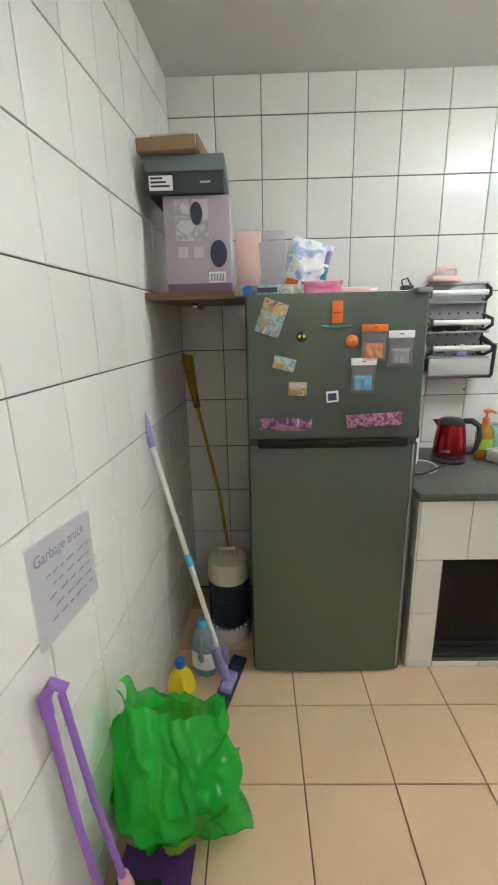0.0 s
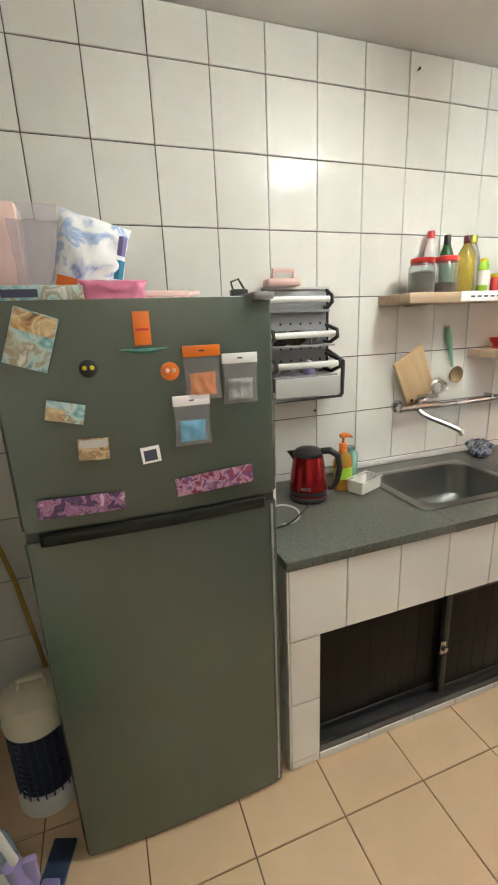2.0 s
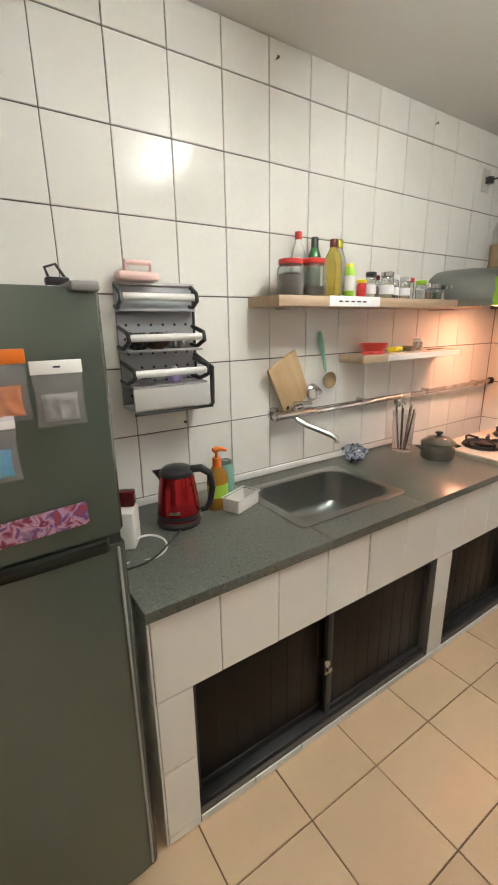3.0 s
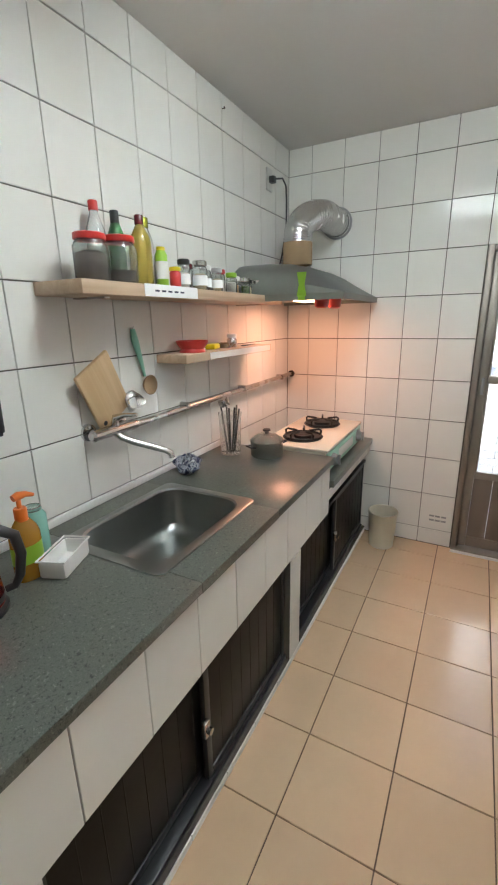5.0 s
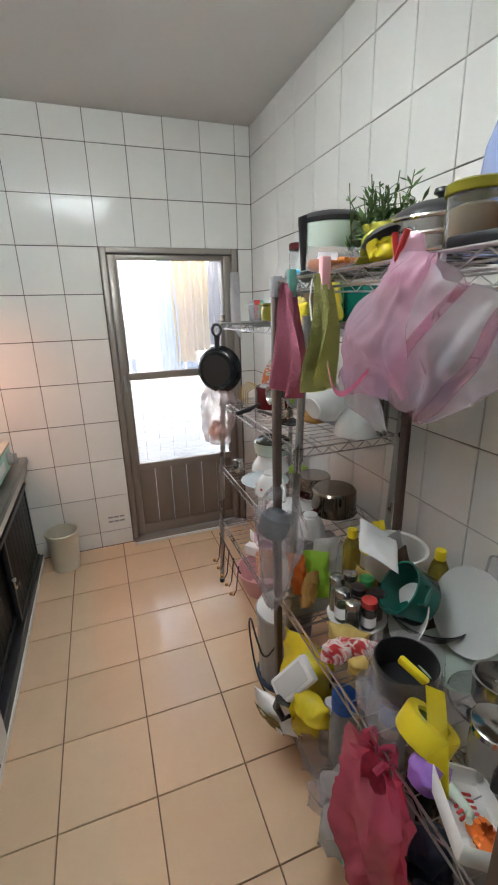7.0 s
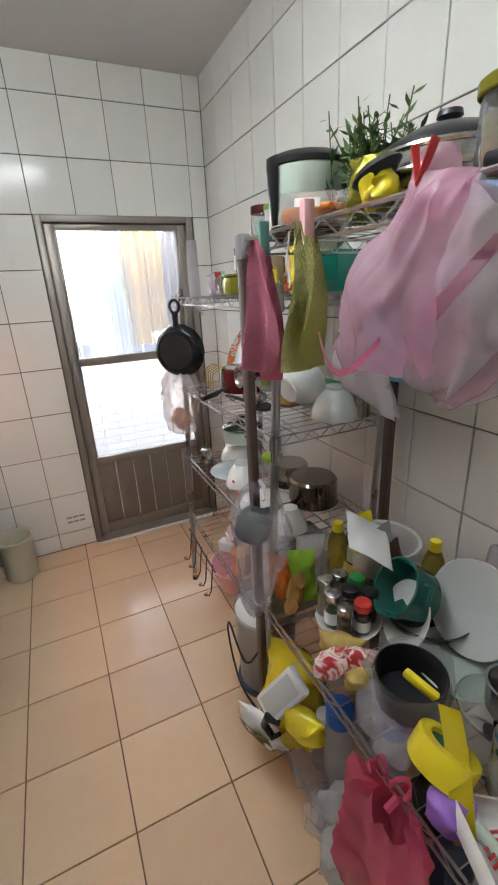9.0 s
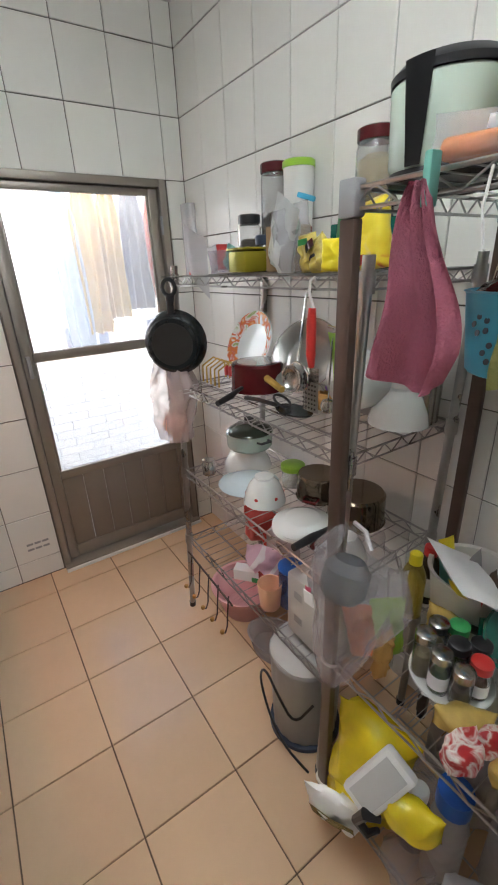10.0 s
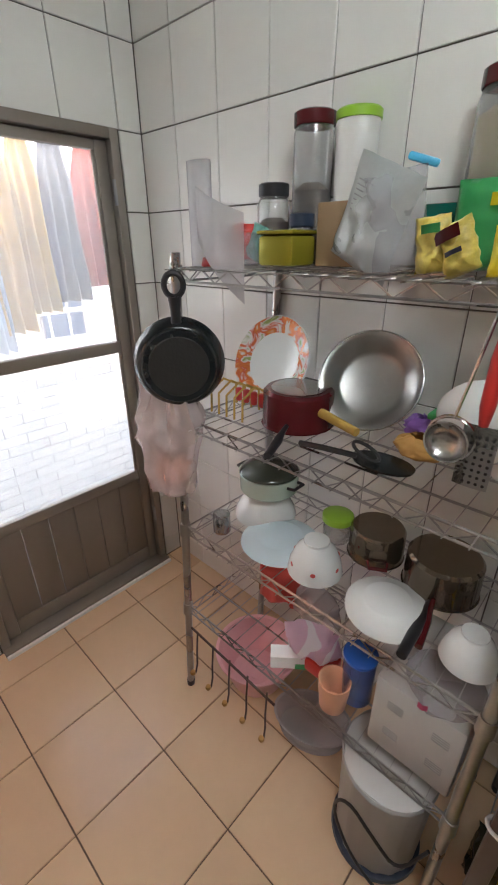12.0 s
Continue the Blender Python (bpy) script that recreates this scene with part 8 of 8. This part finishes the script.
for k, (x, y, r) in enumerate(((1.03, 0.16, 0.07), (0.985, 0.25, 0.06))):
    t = thing("pot_cover", "domed glass pot lid with a steel rim", "lid", pose(x, y, B2 + 0.004, 8 * k, -10, 0))
    part("dome", lathe([(r, 0), (r * 0.95, 0.012), (r * 0.6, 0.03), (0, 0.036), (0, 0.033), (r * 0.6, 0.027), (r * 0.96, 0.008)], 30), M_CLEAR, t)
    part("rim", tube([(r * math.cos(a), r * math.sin(a), 0.001) for a in [2 * math.pi * i / 30 for i in range(30)]], 0.003, 6, closed=True), M_STEEL, t)
    part("knob", lathe([(0, 0.036), (0.012, 0.037), (0.016, 0.05), (0, 0.053)], 14), M_BLACK, t)
t = thing("adhesive_tape", "yellow tape roll with a long yellow strap", "tape roll", (0.985, 0.375, B2))
part("roll", lathe([(0.036, 0), (0.056, 0), (0.058, 0.004), (0.058, 0.05), (0.056, 0.054), (0.036, 0.054), (0.036, 0)], 32), M_YELLOW, t, at=pose(0, 0, 0.03, 35, 0, 0))
part("core", lathe([(0, 0.005), (0.0355, 0.005), (0.0355, 0.045), (0, 0.045)], 24), M_DKGREEN, t, at=pose(0, 0, 0.03, 35, 0, 0))
part("strap", grid(lambda u, v: (0.030 - 0.118 * v + 0.030 * (u - 0.5), -0.055 + 0.088 * v + 0.024 * (u - 0.5), 0.118 - 0.10 * v + 0.022 * math.sin(3.1 * v)), 3, 14, thick=0.004), M_YELLOW, t)
jar((0.905, 0.27, B2), 0.046, 0.125, M_CHROME, "clear storage jar with a steel lid", content=M_WHITEP, fill=0.35, lidh=0.018, neck=0.95)
t = thing("white_food_tray", "white tray with orange scraps on the rack edge", "tray", pose(0.845, 0.39, B2 + 0.012, 14, 10, -25))
bm = box(-0.085, 0.085, -0.055, 0.055, 0, 0.045, 0.014)
bmesh.ops.delete(bm, geom=[f for f in bm.faces if f.normal.z > 0.9 and f.calc_center_median().z > 0.04], context="FACES")
bmesh.ops.solidify(bm, geom=bm.faces[:], thickness=0.003)
part("tray", bm, M_WHITE, t)
part("orange_scrap", sack(0.03, 0.022, 0.03, 96, 0.01), M_ORANGE, t, at=pose(-0.04, -0.01, 0.004))
part("white_spoon", tube([(0.06, 0.02, 0.01), (0.0, 0.0, 0.02), (-0.03, 0.02, 0.035)], [0.016, 0.008, 0.006], 10), M_MINT, t)
for k in range(4):
    part("red_twist", tube([(-0.01 + 0.012 * k, 0.02, 0.012), (0.0 + 0.012 * k, 0.0, 0.022), (0.01 + 0.012 * k, -0.02, 0.014)], 0.003, 6), M_RED, t)
for k, (x, y, w, h, mm, lb) in enumerate(((0.83, 0.20, 0.09, 0.15, M_BLUE, "blue and red detergent packet"), (0.80, 0.28, 0.08, 0.12, M_RED, "red crumpled plastic snack packet"), (0.86, 0.12, 0.10, 0.14, M_LAVENDER, "violet crumpled plastic packet"), (1.24, 0.335, 0.09, 0.05, M_CANDY, "crumpled red candy wrapper"), (1.205, 0.37, 0.07, 0.04, M_FOOD, "olive brown crumpled foil wrapper"))):
    rack_packet((x, y, B2), w, h, 0.045, mm, lb, rz=20 * k, seed=120 + k, crumple=0.009)

# ---- brown rack: bottom shelf ----
rack_packet((1.475, 0.40, B3), 0.20, 0.34, 0.13, M_YELLOWFOIL, "crumpled bright yellow rice bag with white edges", rz=20, ry=-4, seed=130, crumple=0.035)
rack_packet((1.485, 0.475, B3 + 0.005), 0.16, 0.15, 0.05, M_PAPER, "white edged yellow packet sticking out", rz=25, rx=-18, seed=131, crumple=0.02, patch=((0, 0.08, 0.11, 0.09, M_GOLD),))
t = thing("white_soap_box", "white plastic box lying on the yellow bag", "box", pose(1.385, 0.462, 0.43, 0, 0, 200) @ pose(0, 0, 0, 62, 0, 0) @ pose(0, 0, 0, 0, 0, 62))
part("lid", box(-0.075, 0.075, -0.04, 0.04, 0, 0.03, 0.008), M_WHITE, t)
part("inset", box(-0.06, 0.06, -0.028, 0.028, 0.0302, 0.032), M_PALEGREY, t)
t = thing("yellow_pouch", "folded yellow plastic pouch with a black strap", "pouch", pose(1.315, 0.45, 0.36, 0, 0, 205))
part("film", pouch(0.13, 0.075, 0.06, 133, 0.010), M_YELLOWFOIL, t)
part("black_strap", tube([(-0.055, -0.03, 0.02), (-0.085, -0.045, 0.035), (-0.10, -0.04, -0.01), (-0.075, -0.035, -0.045), (-0.055, -0.03, -0.02)], [0.008, 0.012, 0.011, 0.010, 0.006], 8), M_BLACK, t)
bottle((1.275, 0.365, B3), 0.04, 0.315, M_FILMD, M_BLUE, "tall white bottle with a blue cap", 0.66, 0.75, 0.05)
bottle((1.185, 0.27, B3), 0.042, 0.33, M_FILMD, M_BLUE, "cloudy bottle with a dark blue cap", 0.66, 0.7, 0.05)
bottle((1.35, 0.36, B3), 0.036, 0.20, M_CLEAR, M_WHITE, "clear empty plastic water bottle", 0.6, 0.5)
t = thing("pink_plastic_bag", "shiny pink plastic bag hanging over the shelf edge", "plastic bag", (1.0, 0.475, 0.255))
part("film", sack(0.10, 0.045, 0.365, 97, 0.026, lambda v: 0.55 + 0.5 * math.sin(0.5 + 2.2 * v) if v < 0.85 else 0.8 - (v - 0.85) * 2, 40, 28), M_HOTPINK, t)
part("tie", tube([(0, -0.005, 0.315), (0.0, -0.028, 0.328), (0.0, -0.035, 0.318)], 0.008, 6), M_HOTPINK, t)
for k, (x, y, w, h, mm, lb) in enumerate(((1.40, 0.30, 0.15, 0.17, M_FILM, "clear crumpled plastic food packet"), (1.315, 0.42, 0.13, 0.10, M_FILM, "crumpled clear plastic bag"), (1.20, 0.41, 0.12, 0.12, M_FILMD, "cloudy crumpled plastic food packet"), (1.12, 0.40, 0.10, 0.10, M_TEAL, "teal pack of kitchen sponges"), (1.05, 0.33, 0.12, 0.15, M_GREY, "grey bundle of folded cloth"), (0.95, 0.42, 0.09, 0.12, M_CORK, "tan crumpled paper bundle"), (0.90, 0.36, 0.11, 0.13, M_NAVY, "dark blue cloth bundle"),
                                         (0.85, 0.42, 0.10, 0.14, M_RED, "red packet with white print"), (1.10, 0.20, 0.16, 0.20, M_OLIVELID, "dark crumpled plastic sack"), (0.95, 0.22, 0.16, 0.20, M_FILMD, "white crumpled plastic sack"), (1.38, 0.16, 0.16, 0.22, M_GREY, "dark grey crumpled plastic sack"), (0.81, 0.28, 0.12, 0.18, M_DKRED, "dark red crumpled plastic sack"))):
    rack_packet((x, y, B3), w, h, 0.075, mm, lb, rz=35 * k, seed=140 + k, crumple=0.024, name="clutter_packet")

for k, (x, y, r, h, cap, body, lb) in enumerate(((1.55, 0.18, 0.03, 0.19, M_YELLOW, M_OIL, "small oil bottle behind the sachets"), (1.56, 0.10, 0.032, 0.17, M_RED, M_GLASSDARK, "dark soy sauce bottle with red cap"), (1.33, 0.02, 0.03, 0.20, M_YELLOW, M_OIL, "golden sauce bottle by the wall"), (0.80, 0.12, 0.035, 0.21, M_RED, M_FILMD, "cloudy bottle with a red cap"), (0.79, 0.05, 0.033, 0.19, M_BLUE, M_CLEAR, "clear bottle with a blue cap"))):
    bottle((x, y, B2), r, h, body, cap, lb, 0.64, 0.45, 0.03, band=M_PAPER if k % 2 else None)
for k, (x, y, r, h, mm, lb) in enumerate(((0.93, 0.17, 0.062, 0.055, M_NONSTICK, "small black frying pan on the pile"), (0.97, 0.16, 0.07, 0.06, M_STEEL, "dented steel saucepan on the rack"))):
    pot(pose(x, y, B2 + (0.002 if k == 0 else 0.05), -12 + 20 * k, 8, 0), r, h, mm, lb, None, M_BLACK, 0.10, name="saucepan", angle=120 + 60 * k)
for k, (x, y, w, h, mm, lb) in enumerate(((1.44, 0.20, 0.10, 0.10, M_FOOD, "olive printed noodle packet"), (1.30, 0.345, 0.12, 0.05, M_FOOD, "flat brown noodle packet"), (1.27, 0.40, 0.10, 0.04, M_CANDY, "flat red candy packet"), (1.13, 0.395, 0.10, 0.05, M_FILM, "clear crumpled plastic wrap"), (1.06, 0.41, 0.09, 0.06, M_FILM, "crinkled clear cellophane wrap"), (0.93, 0.40, 0.08, 0.05, M_PURPLE, "small purple foil wrapper"))):
    rack_packet((x, y, B2), w, h, 0.06, mm, lb, rz=47 * k, seed=160 + k, crumple=0.010)
for k, (x, y, w, h, mm, lb) in enumerate(((1.53, 0.30, 0.14, 0.20, M_OLIVELID, "dark plastic bag at the back"), (1.30, 0.20, 0.15, 0.24, M_FILMD, "white plastic bag at the back"), (1.22, 0.45, 0.11, 0.09, M_FILM, "clear bubble wrap piece"), (1.14, 0.46, 0.12, 0.07, M_FILMD, "cloudy plastic tub cover"), (1.08, 0.44, 0.08, 0.12, M_TEAL, "teal cleaning cloth pack"), (1.02, 0.40, 0.10, 0.14, M_SPICE, "brown paper bundle with dark stains"), (0.98, 0.30, 0.12, 0.20, M_NAVY, "dark blue plastic sack"), (0.88, 0.46, 0.09, 0.10, M_YELLOW, "small yellow plastic packet"))):
    rack_packet((x, y, B3), w, h, 0.08, mm, lb, rz=41 * k, seed=180 + k, crumple=0.026, name="clutter_packet")

t = thing("dark_board", "dark stained board under the top wire shelf", "board", (0, 0, 1.50))
part("board", box(0.80, 1.36, 0.0, 0.27, 0.0, 0.022, 0.003), M_DKWOOD, t)
for x in (0.86, 1.30):
    part("hanger", tube([(x, 0.262, 0.021), (x, 0.262, 0.066)], 0.003, 6), M_STEEL, t)

# ---- tiles of the walls and the floor ----
lay(wall_north, lines(0.113, 0.2037, XL, XE), ZLINES, lambda u, v: pose(u, YB, v, 90, 0, 0), 0.0036, 0.0044)
lay(wall_east, [-y for y in reversed(lines(0.0115, 0.2045, YR, YB))], ZLINES, lambda u, v: pose(XE, -u, v, 90, 0, -90), 0.0036, 0.0044, hole=(-DOOR_Y1, -DOOR_Y0, 0, DOOR_H))
lay(wall_south, [-x for x in reversed(lines(2.158, 0.2045, 0.70, XE))], ZLINES, lambda u, v: pose(-u, YR, v, 90, 0, 180), 0.0036, 0.0044)
lay(wall_west, lines(0.802 - YB, 0.2037, -3.62, 0.0), ZLINES, lambda u, v: WEST @ pose(0, u, v, 90, 0, 90), 0.0036, 0.0044)
lay(floor, lines(0, 0.30, XL - 0.25, XE), lines(0, 0.30, -1.62, 2.0), lambda u, v: pose(u, v, 0), 0.0044, 0.0044, material=M_FLOOR, name="floor_tile", tilt=0.05)
